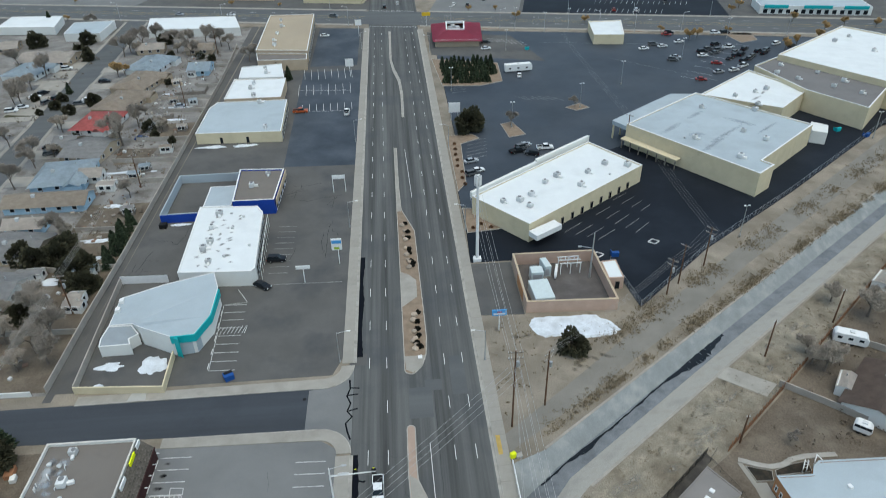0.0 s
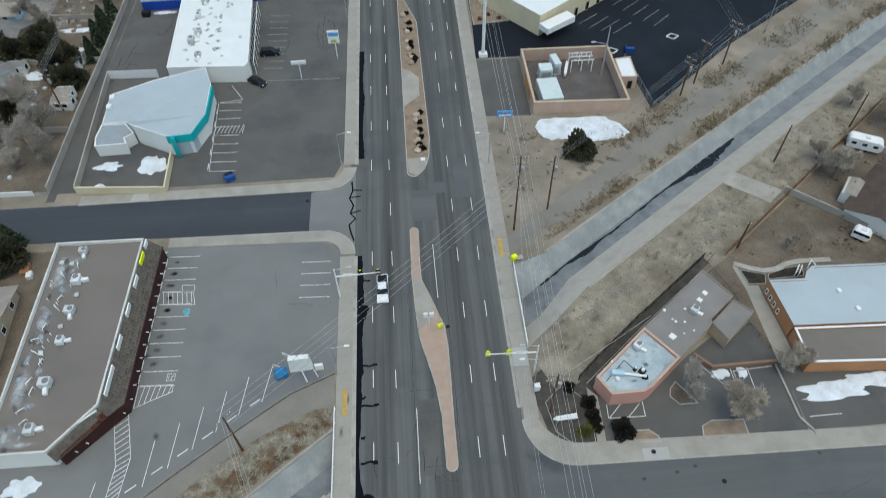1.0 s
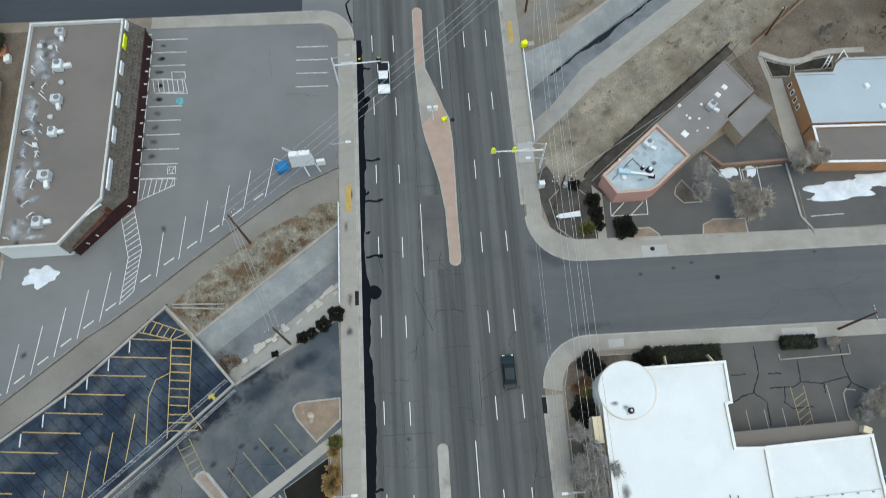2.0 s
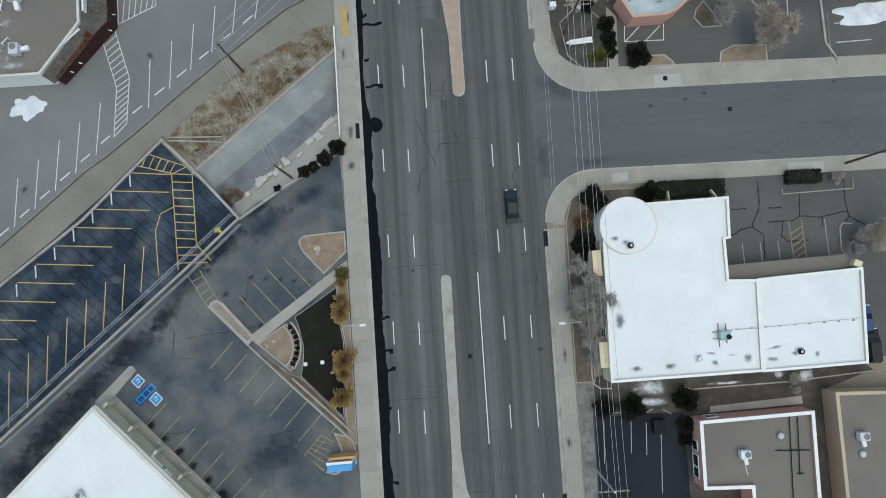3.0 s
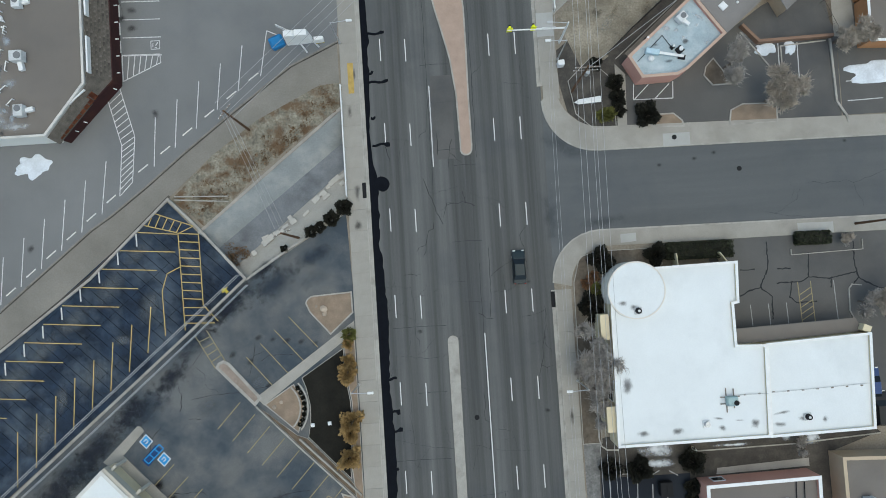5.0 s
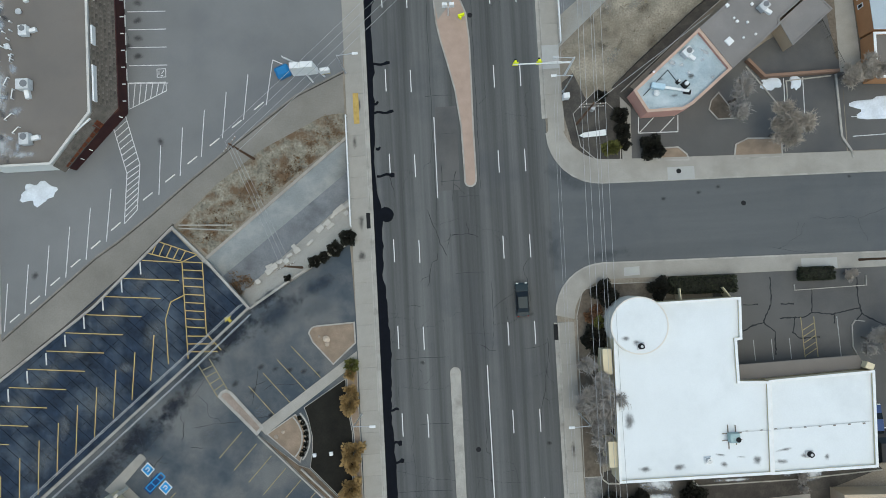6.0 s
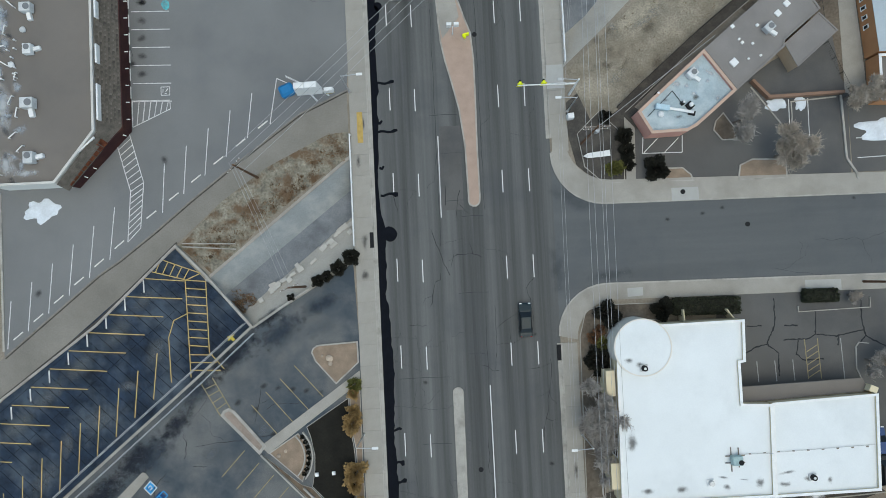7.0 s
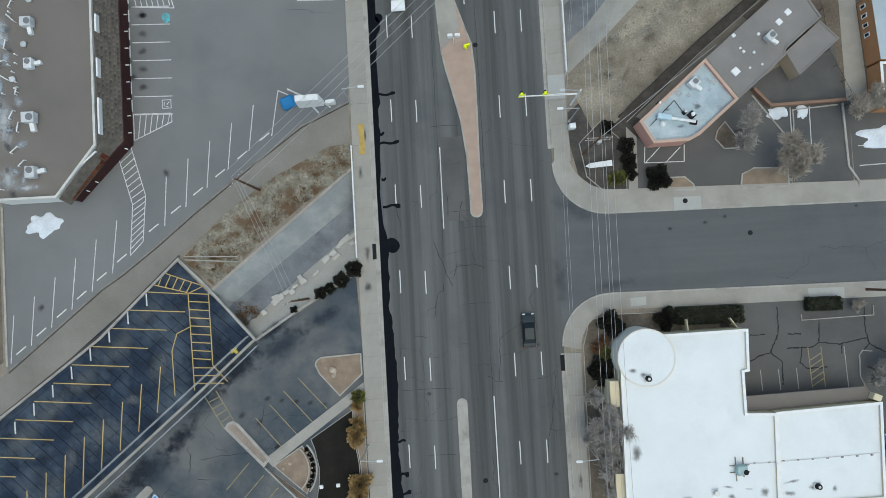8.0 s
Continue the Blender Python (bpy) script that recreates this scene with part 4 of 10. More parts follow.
strip_shop("big_white_store", "very large store with a white roof", [(154, 264.6), (201.8, 300), (262, 214), (226, 186), (178, 227)], 10, ROOF_W, CREAM, 0.5)
bm = bmesh.new()
prism(bm, ccw([(135.5, 203), (139.4, 210.4), (143.2, 206.5), (139.6, 200.6)]), 0, 4.2)
solid("loading_shed", bm, WHITEW, "white boxy loading shed behind the store", "shed")

# pump station inside a salmon wall
bm = bmesh.new()
rim = ccw([(25.6, 123), (25.6, 142.6), (46.0, 142.2), (46.2, 122.0)])
ring(bm, rim, offset(rim, 0.4, True), 0, 3.1)
st = thing("walled_station", "salmon block wall enclosure round pumping equipment", "wall", 36, 132, kind="structure")
part("wall", bm, SALMON, st)
bm = bmesh.new()
ring(bm, offset(rim, -0.05, True), offset(rim, 0.45, True), 3.1, 3.2)
part("coping", bm, TANW, st)
bm = bmesh.new()
box(bm, 25.55, 131, 0.1, 0.12, 7, 2.6)
part("gate", bm, OCHRE, st, "rusty red sliding gate")
sheet("station_yard", [(26.0, 123.4), (26.0, 142.2), (45.6, 141.8), (45.8, 122.4)], 0.02, ROOF_D, "dark gravel yard inside the wall", "yard")
hut = flat_building("station_hut", "small salmon hut with a white roof", [(46.3, 136.8), (50.0, 137.3), (49.8, 129.8), (46.2, 130.0)], 3.2, SALMON, ROOF_W, SALMON, 0.08, 0.2)
facade(hut, (46.2, 130.0), (49.8, 129.8), [("door", 2.2, 0.05, 1.0, 2.1)], 0.06, GREYWOOD)

# small buildings by the far crossing
dn = flat_building("diner", "diner with a magenta mansard roof", [(20.6, 357), (43.4, 356), (40.6, 326), (19.6, 328)], 3.2, TANW, ROOF_D, WHITEM, 0.2, 0.3)
MAG = mat("magenta_roof", (0.34, 0.06, 0.1), 0.7, 0.1, 0.5, 8, 0.1)
bm = bmesh.new()
o, i_ = [(19.4, 358.2), (44.8, 357.2), (41.8, 324.4), (18.4, 326.6)], [(26.5, 351), (36, 350.5), (34.5, 336), (25.5, 337)]
ov = [bm.verts.new((*p, 2.9)) for p in o]
iv = [bm.verts.new((*p, 5.4)) for p in i_]
for k in range(4):
    bm.faces.new((ov[k], ov[(k + 1) % 4], iv[(k + 1) % 4], iv[k]))
bmesh.ops.solidify(bm, geom=bm.faces[:], thickness=0.2)
part("mansard", bm, MAG, dn, "magenta metal mansard roof")
bm = bmesh.new()
ring(bm, ccw(i_), offset(ccw(i_), 0.7, True), 4.9, 5.9)
part("well_rim", bm, WHITEM, dn, "white rim round the roof well")
for x, y in ((28.6, 340), (31.6, 341), (28.4, 345.5), (32, 346), (30, 349)):
    bm = bmesh.new()
    box(bm, x, y, 3.0, 2.0, 2.4, 1.6, 8, bev=0.1)
    part("cooling_unit", bm, UNITM, dn)
flat_building("kiosk", "cream box shop with a white roof", [(98, 345), (114.5, 344.6), (108.5, 319.5), (94.5, 321.5)], 4.6, CREAM, ROOF_W, WHITEM, 0.3, 0.3)

# south-east corner: white block with a round tower
e10 = flat_building("white_corner_block", "cream corner building with a white roof", [(19.56, 24.13), (21.2, 27.83), (36.72, 28.04), (36.51, 22.49), (35.79, 22.38), (35.79, 16.94), (39.7, 16.73), (39.29, 4.61), (19.15, 4.41)], 4.6, CREAM, ROOF_W, WHITEM, 0.3, 0.3)
flat_building("white_corner_wing", "white-roofed wing with cream walls", [(39.75, 16.84), (53.77, 17.45), (53.26, 4.82), (39.34, 4.51)], 4.4, CREAM, ROOF_W, WHITEM, 0.3, 0.3)
bm = bmesh.new()
tw = arc(23.0, 25.0, 3.85, 0, 360, 36)[:-1]
tin = arc(23.0, 25.0, 3.68, 0, 360, 36)[:-1]
ring(bm, tw, tin, 0, 4.98)
part("tower", bm, mat("pale_cream", (0.64, 0.6, 0.54), 0.85, 0.05, 0.4, 8, 0.08), e10)
bm = bmesh.new()
prism(bm, tin, 4.5, 4.92)
part("tower_roof", bm, ROOF_W, e10)
for y in (20.3, 8.0):
    bm = bmesh.new()
    box(bm, 18.7, y, 0, 1.2, 3.4, 3.9)
    part("pier", bm, CREAM, e10)
bm = bmesh.new()
prism(bm, ccw([(36.2, 16.8), (36.2, 18.9), (52.6, 19.4), (53.4, 17.6)]), 2.8, 3.1)
part("canopy", bm, ROOF_T, e10, "grey-brown flat entrance canopy")
bm = bmesh.new()
box(bm, 53.4, 18.0, 0, 1.1, 0.9, 4.2, -25, bev=0.05)
part("pier", bm, CREAM, e10)
facade(e10, (19.15, 4.41), (19.46, 22.08), row(5.5, 11.5, 2, 0.5, 2.4, 2.6))
bm = bmesh.new()
band(bm, [(29.5, 29.6), (29.6, 28.0)], 0.15, 0, 2.4)
band(bm, [(35.4, 29.4), (36.3, 28.1)], 0.15, 0, 2.4)
part("fin_wall", bm, CREAM, e10)

e11 = flat_building("pink_shop", "tan-roofed shop with pink stucco walls", [(30.62, -1.47), (45.82, -1.07), (45.22, -32.69), (36.91, -32.69), (36.7, -10.59), (30.42, -10.39)], 3.8, PINK, ROOF_T, WHITEM, 0.5, 0.4)
facade(e11, (30.62, -1.47), (30.42, -10.39), [("window", 3.6, 0.6, 1.3, 1.8), ("window", 5.6, 0.6, 1.5, 1.8), ("window", 7.2, 0.6, 1.3, 1.8)])
facade(e11, (36.7, -1.3), (31.0, -1.45), [("window", 3.8, 0.9, 1.6, 1.5)])
t = thing("roof_pipes", "long dark pipes on short stands across the tan roof", "pipe", 42.5, -6, 3.3)
for a, b_ in (((42.6, -1.7), (41.8, -20)), ((43.7, -1.8), (43.3, -9.2)), ((40.4, -6.0), (44.9, -6.2)), ((37.1, -10.2), (36.6, -12.5)), ((43.0, -9.2), (43.8, -9.2))):
    bm = bmesh.new()
    tube(bm, (*a, 3.5), (*b_, 3.5), 0.07, 0.07, 6)
    pp = part("pipe", bm, BLACKM, t)
    for f in (0.15, 0.5, 0.85):
        bm = bmesh.new()
        c = lerp(a, b_, f)
        box(bm, c[0], c[1], 3.3, 0.22, 0.22, 0.16)
        part("stand", bm, GREYWOOD, pp)
t = thing("flex_hose", "thin pale hose from the cooling unit on the tan roof", "hose", 36.2, -7, 3.3)
bm = bmesh.new()
hose(bm, [(36.2, -6.6, 3.6), (36.3, -7.4, 3.36), (36.35, -8.4, 3.36), (36.5, -9.0, 3.36)], 0.06)
part("hose", bm, WHITEM, t)
flat_building("tan_shop", "tan stucco shop with a flat roof", [(49.03, 1.1), (67.13, 0.49), (66.62, -32.86), (49.23, -32.86)], 3.5, TANW, ROOF_T, TANW, 0.45, 0.4)

# clinic with a blue-white roof end
e13 = flat_building("pink_clinic", "pink-walled clinic with a pale blue roof", [(24.6, 56.9), (34.1, 65.0), (38.2, 59.2), (32.6, 54.6), (31.2, 53.9), (26.3, 53.8)], 3.6, PINK, mat("pale_blue_roof", (0.33, 0.4, 0.43), 0.5, 0.14, 0.4, 6, 0.1, stain=(0.5, 0.55, 0.56), amount=0.7, blotch=0.35, edge=(0.5, 0.7)), SALMON, 0.5, 0.35)
e13b = flat_building("clinic_annex", "tan-roofed annex of the clinic", [(34.25, 65.1), (47.0, 75.5), (50.3, 69.9), (45.2, 65.8), (45.1, 64.9), (38.35, 59.3)], 3.5, TANW, ROOF_A, ROOF_A, 0.08, 0.2)
flat_building("clinic_porch", "tan porch roof beside the clinic", [(45.5, 65.5), (50.5, 69.6), (52.9, 67.0), (47.1, 62.2)], 2.8, TANW, ROOF_A, ROOF_A, 0.05, 0.15)
e14 = flat_building("ochre_hall", "blue-grey roofed hall with ochre walls", [(58.0, 63.6), (57.4, 72.6), (63.5, 72.4), (64.4, 73.9), (65.8, 74.9), (92, 74.0), (92, 62.4)], 3.4, OCHRE, ROOF_G, ROOF_G, 0.12, 0.3)
facade(e14, (57.4, 72.6), (58.0, 63.6), row(0.2, 5.6, 4, 0.9, 0.5, 1.0))
for x, y in ((68.0, 69.5), (69.5, 65.8)):
    bm = bmesh.new()
    box(bm, x, y, 3.2, 0.7, 0.8, 0.5, 15, bev=0.05)
    part("roof_vent", bm, WHITEM, e14, "small white roof vent")
e14b = flat_building("ochre_hall_wing", "low flat wing with snow on its roof", [(58.1, 63.3), (58.0, 57.0), (92, 55.2), (92, 62.1)], 3.05, OCHRE, ROOF_T, WHITEM, 0.3, 0.3)

# white-roofed store on the south-west
roof_marks = []
u, v = Vector((-0.724, -0.69)), Vector((0.69, -0.724))
p0 = Vector((-49.7, 5.5))
q = lambda a, b: tuple(p0 + u * a + v * b)
sw = flat_building("white_roof_store", "white-roofed store with a columned front", [q(0, 0), q(44, 0), q(44, 60), q(0, 60)], 4.2, CREAM, ROOF_W, mat("store_cap", (0.56, 0.55, 0.52), 0.7, 0.08, 0.5, 8, 0.05), 0.15, 0.4)
bm = bmesh.new()
band(bm, [q(-0.24, 0), q(-0.24, 60)], 0.48, 2.9, 4.12)
part("front_beam", bm, mat("beam_stucco", (0.45, 0.42, 0.36), 0.9, 0.08, 0.4, 10, 0.1), sw)
STOREW = mat("pale_store_stucco", (0.47, 0.44, 0.38), 0.9, 0.08, 0.4, 10, 0.1, stain=(0.36, 0.33, 0.28), amount=0.4)
for i in range(12):
    bm = bmesh.new()
    band(bm, [q(-1.3, 0.8 + 4.66 * i), q(-0.46, 0.8 + 4.66 * i)], 0.36, 0, 3.2)
    part("column", bm, STOREW, sw)
for k in range(9):
    bm = bmesh.new()
    band(bm, [q(-0.56, 10.2 + 0.42 * k), q(-0.56, 10.48 + 0.42 * k)], 0.1, 3.25 + 0.1 * (k % 2), 3.85)
    part("sign_letter_bar", bm, TEAL if k == 5 else WHITEM, sw)
for a, b_, k in ((9.2, 6.8, 0), (10.9, 6.0, 1), (9.4, 9.2, 0), (15.0, 3.0, 1)):
    roof_marks.append((*q(a, b_), k))
sheet("store_walk", [q(-1.35, -0.9), q(0, -0.9), q(0, 60), q(-1.35, 60)], 0.15, WALK, "concrete walk in front of the store", "pavement")
sheet("store_walk_arm", [(-46.5, 10.3), (-46.0, 10.2), (-45.6, 9.6), (-48.4, 6.6), (-50.5, 4.9), (-51.5, 5.6)], 0.156, WALK, "concrete strip beside the store", "pavement")


# houses
def house(name, label, x, y, w, d, rz, wall, roofm, h=2.4, rise=1.9, over=0.7, hip=0.0, category="house"):
    t = thing(name, label, category, x, y, 0, rz)
    m = pose(x, y, 0, 0, 0, rz)
    bm = bmesh.new()
    box(bm, 0, 0, -0.1, w, d, h + 0.1)
    a = (d / 2 + over)
    for sx in (-1, 1):
        if not hip:
            v3 = [bm.verts.new(p) for p in ((sx * w / 2, -d / 2, h), (sx * w / 2, d / 2, h), (sx * w / 2, 0, h + rise * 0.97))]
            bm.faces.new(v3)
    bm.transform(m)
    part("wall", bm, wall, t)
    bm = bmesh.new()
    ww = w / 2 + over
    r0 = ww - hip
    pts = [(-ww, -a, h - 0.15), (ww, -a, h - 0.15), (ww, a, h - 0.15), (-ww, a, h - 0.15), (-r0, 0, h + rise), (r0, 0, h + rise)]
    vs = [bm.verts.new(p) for p in pts]
    for f in ((0, 1, 5, 4), (2, 3, 4, 5), (1, 2, 5), (3, 0, 4)):
        if len(f) == 3 and not hip:
            continue
        bm.faces.new([vs[i] for i in f])
    bmesh.ops.solidify(bm, geom=bm.faces[:], thickness=0.16)
    bm.transform(m)
    rf = part("roof", bm, roofm, t)
    bm = bmesh.new()
    tube(bm, (w * 0.2, d * 0.15, h + rise * 0.4), (w * 0.2, d * 0.15, h + rise * 0.75 + 0.5), 0.12, n=8)
    bm.transform(m)
    part("vent", bm, UNITM, rf)
    if w > 6:
        bm = bmesh.new()
        box(bm, -w * 0.15, -d * 0.12, h + rise * 0.5, 0.9, 0.9, rise * 0.4 + 0.5)
        bm.transform(m)
        part("cooler", bm, UNITM, rf)
    if hip:
        bm = bmesh.new()
        g0, g1, e0 = w * 0.16, w * 0.44, -d / 2 - 2.2
        box(bm, (g0 + g1) / 2, e0 / 2 - 0.6, -0.1, g1 - g0, -e0 - 1.0, h + 0.05)
        bm.transform(m)
        part("porch_wing", bm, wall, t)
        bm = bmesh.new()
        gm, k = (g0 + g1) / 2, 0.7
        vs = [bm.verts.new(p) for p in ((g0 - 0.4, e0 - 0.5, h - 0.1), (gm, e0 - 0.5, h + rise * k), (g1 + 0.4, e0 - 0.5, h - 0.1), (g0 - 0.4, -0.6, h - 0.1), (gm, -0.6, h + rise * k), (g1 + 0.4, -0.6, h - 0.1))]
        bm.faces.new((vs[0], vs[1], vs[4], vs[3]))
        bm.faces.new((vs[1], vs[2], vs[5], vs[4]))
        bmesh.ops.solidify(bm, geom=bm.faces[:], thickness=0.16)
        bm.transform(m)
        part("wing_roof", bm, roofm, t)
    wl = lambda px, py: (m @ Vector((px, py, 0))).to_2d()
    facade(t, wl(-w / 2, -d / 2), wl(w / 2, -d / 2), row(0.5, w - 0.5, max(2, int(w / 4)), 0.9, 1.3, 1.2))
    facade(t, wl(w / 2, -d / 2), wl(w / 2, d / 2), row(0.5, d - 0.5, max(1, int(d / 5)), 0.9, 1.2, 1.2))
    return t


RF = {"tan": (0.4, 0.34, 0.28), "grey": (0.34, 0.335, 0.33), "blue": (0.4, 0.47, 0.52), "red": (0.5, 0.15, 0.14), "brown": (0.17, 0.13, 0.11), "pale": (0.52, 0.47, 0.42)}
RFM = {k: mat("shingle_" + k, c, 0.92, 0.14, 0.6, 8, 0.3, stain=tuple(a * 0.75 for a in c), amount=0.5, blotch=0.3, stretch=(1, 1, 3)) for k, c in RF.items()}
WB = mat("pale_blue_siding", (0.36, 0.5, 0.6), 0.8, 0.08, 0.5, 8, 0.1)
HOUSES = [  # x, y, width, depth, turn, wall, roof, hip, label
    (-103.5, 187, 21, 7.5, 0, WB, "tan", 0, "long pale blue house with a tan roof"),
    (-105.5, 204.5, 14.5, 15, 5, WB, "blue", 3, "pale blue house with a hipped blue-grey roof"),
    (-104.0, 223.5, 12.5, 14, -10, TANW, "grey", 0, "tan house with a gabled grey-tan roof"),
    (-113.8, 229.5, 6.5, 8, -10, TANW, "grey", 0, "low garage with a grey-tan roof beside a house"),
    (-109.3, 247.5, 12.5, 15, -6, WHITEW, "red", 4, "white house with a red hipped roof"),
    (-107.5, 268.5, 19, 13, 78, TANW, "tan", 4, "tan house with a hipped roof"),
    (-107.5, 291.5, 19, 13, 76, TANW, "tan", 4, "beige house with a hipped roof"),
    (-109, 314.5, 18, 13, 78, WHITEW, "blue", 3, "white house with a blue-grey roof"),
    (-85.5, 306.5, 8, 11, 0, WB, "blue", 0, "pale blue garage with a metal roof"),
    (-159.5, 331, 22, 15, -5, TANW, "pale", 0, "beige bungalow with a pale roof"),
    (-161.5, 312.5, 16, 13, 80, WHITEW, "blue", 4, "white house with a blue-grey roof"),
    (-104, 173, 9, 4.5, 0, WB, "pale", 0, "small pale blue trailer home"),
    (-101, 161.5, 13, 11, -10, TANW, "grey", 0, "tan house with a grey roof"),
    (-168, 270, 16, 12, 0, TANW, "brown", 4, "tan house with a brown roof"),
    (-162, 235, 16, 12, 0, TANW, "grey", 4, "tan house with a grey roof"),
    (-192, 352, 16, 10, 10, TANW, "pale", 0, "beige house with a pale roof"),
    (-99, 143, 12, 10, -10, WHITEW, "grey", 0, "white house with a grey roof"),
    (-75.2, 74, 9, 14, 4, TANW, "pale", 0, "tan house with a pale roof"),
    (-112, 62, 14, 11, 0, TANW, "brown", 4, "tan house with a brown roof"),
    (-92, 336, 11, 8, 0, TANW, "tan", 0, "tan house with a tan roof"),
    (87.8, 89.2, 14, 10, 42, WHITEW, "brown", 0, "tan house with a brown roof"),
    (113, 100, 16, 11, -30, WHITEW, "brown", 0, "white house with a brown roof"),
    (126, 117, 15, 10, 35, TANW, "grey", 4, "tan house with a grey roof"),
    (128, 80, 16, 11, 0, TANW, "tan", 4, "tan house with a hipped roof"),
    (88, 24, 16, 11, 0, TANW, "tan", 4, "tan house with a tan roof")]
for x, y, w, d, rz, wl, rf, hip, label in HOUSES:
    house("house", label, x, y, w * 1.08, d * 1.15, rz, wl, RFM[rf], hip=hip * 1.2)

# ---- paint in the parking lots ----
def lot_paint(name, label, material, lines, w=0.125, z=0.045, x=0, y=0):
    """Painted lines, each a part of its own."""
    t = thing(name, label, "road marking", x or lines[0][0][0], y or lines[0][0][1], kind="structure")
    for a, b in lines:
        bm = bmesh.new()
        stripe(bm, a, b, w, z)
        part("line", bm, material, t)
    return t


def hatch(a, b, c, d, n):
    """A ladder of lines between the sides a-b and d-c."""
    out = [(a, b), (d, c)]
    for i in range(n + 1):
        out.append((lerp(a, b, i / n), lerp(d, c, min(1, (i + 0.6) / n))))
    return out


lot_paint("bay_lines", "white parking bay lines before the restaurant awning", WORN_PAINT, [((-46.2, 62.8 + 2.62 * i), (-40.7, 62.6 + 2.62 * i)) for i in range(11)])
lot_paint("bay_lines", "white parking bay lines by the pavement", WORN_PAINT, [((-22.2, 85.8 - 2.6 * i), (-16.9, 85.6 - 2.6 * i)) for i in range(4)])
lot_paint("hatched_bay", "white hatched no-parking wedge", WORN_PAINT, [((-46.4, 59.1), (-46.4, 62.9)), ((-46.4, 62.9), (-41.0, 62.75)), ((-41.0, 62.75), (-40.9, 61.5)), ((-40.9, 61.5), (-46.4, 59.1))] + [((-45.8 + 0.85 * i, 59.4 + 0.37 * i), (-45.4 + 0.85 * i, 62.8)) for i in range(6)])
W_SIDE, E_SIDE = [(-48.8, 56.8), (-47.0, 49.9), (-47.6, 42.7)], [(-47.0, 58.4), (-45.1, 51.1), (-45.7, 44.6)]
lot_paint("hatched_walk", "white zigzag hatched walkway", WORN_PAINT, [(W_SIDE[0], E_SIDE[0]), (W_SIDE[0], W_SIDE[1]), (W_SIDE[1], W_SIDE[2]), (E_SIDE[0], E_SIDE[1]), (E_SIDE[1], E_SIDE[2])]
          + [(lerp(W_SIDE[k], W_SIDE[k + 1], f / 8), lerp(E_SIDE[k], E_SIDE[k + 1], f / 8)) for k in range(2) for f in range(1, 9)])
diag = [((-25.54, 65.1), (-26.73, 58.6)), ((-25.54, 65.1), (-24.1, 64.4))] + [((-29.16 - 3.22 * i, 63.2 - 2.38 * i), (-30.05 - 3.12 * i, 56.7 - 2.52 * i)) for i in range(5)]
diag += [((-49.35 - 3.03 * i, 47.8 - 2.54 * i), (-50.25 - 2.97 * i, 40.3 - 2.39 * i)) for i in range(6)]
lot_paint("bay_lines", "white slanted bay lines along the path", WORN_PAINT, diag)
lot_paint("access_box", "small white painted access symbol box", WORN_PAINT, [((-42.2, 63.5), (-40.95, 63.5)), ((-40.95, 63.5), (-40.95, 64.7)), ((-40.95, 64.7), (-42.2, 64.7)), ((-42.2, 64.7), (-42.2, 63.5)), ((-41.95, 63.8), (-41.9, 64.4)), ((-41.7, 63.75), (-41.35, 63.75)), ((-41.55, 64.0), (-41.2, 64.45))], 0.1)
bm = bmesh.new()
prism(bm, ragged(-41.2, 76.6, 0.72, 0.78, 9, 3, 0.45), 0.02, 0.04)
solid("access_mark", bm, mat("worn_teal_paint", (0.1, 0.36, 0.39), 0.8, 0.35, 1.5, 9, 0.0, stain=(0.16, 0.17, 0.17), amount=0.8, blotch=1.2), "worn teal painted access mark on asphalt", "road marking", kind="structure")
# wheel stops
bm = bmesh.new()
box(bm, 0, 0, 0, 1.75, 0.17, 0.14, bev=0.03)
stopm = mesh_of("wheel_stop", bm, mat("stop_concrete", (0.6, 0.59, 0.56), 0.9, 0.1, 1, 8, 0.1))


def wheel_stop(x, y, rz, z=0.02):
    ob = new("wheel_stop", stopm)
    ob.matrix_basis = pose(x, y, z, 0, 0, rz)
    tagged(ob, "pale concrete wheel stop lying on asphalt", "wheel stop", "wheel stops")


for i in range(6):
    wheel_stop(-27.75 - 3.27 * i, 58.55 - 2.42 * i, 36)
for i in range(6):
    wheel_stop(-48.8 - 2.95 * i, 42.4 - 2.45 * i, 38)
for i in range(10):
    wheel_stop(-46.55, 64.1 + 2.62 * i, 90)
for x, y in ((-42.45, -0.85), (-39.05, -4.35), (-35.85, -7.8)):
    wheel_stop(x, y, -46)
lot_paint("hatched_bay", "faint white hatched bay by the awning", WORN_PAINT, [((-46.2, 81.1), (-40.7, 80.7)), ((-46.2, 78.5), (-40.0, 78.0)), ((-40.7, 80.7), (-40.0, 78.0))] + [((-45.9 + 0.8 * k, 81.0), (-45.4 + 0.8 * k, 78.4)) for k in range(7)])
lot_paint("access_mark", "faint white square access mark on asphalt", WORN_PAINT, [((-42.9, 82.4), (-40.7, 82.2)), ((-40.7, 82.2), (-40.5, 80.9)), ((-42.7, 81.0), (-40.5, 80.9)), ((-42.9, 82.4), (-42.7, 81.0))])
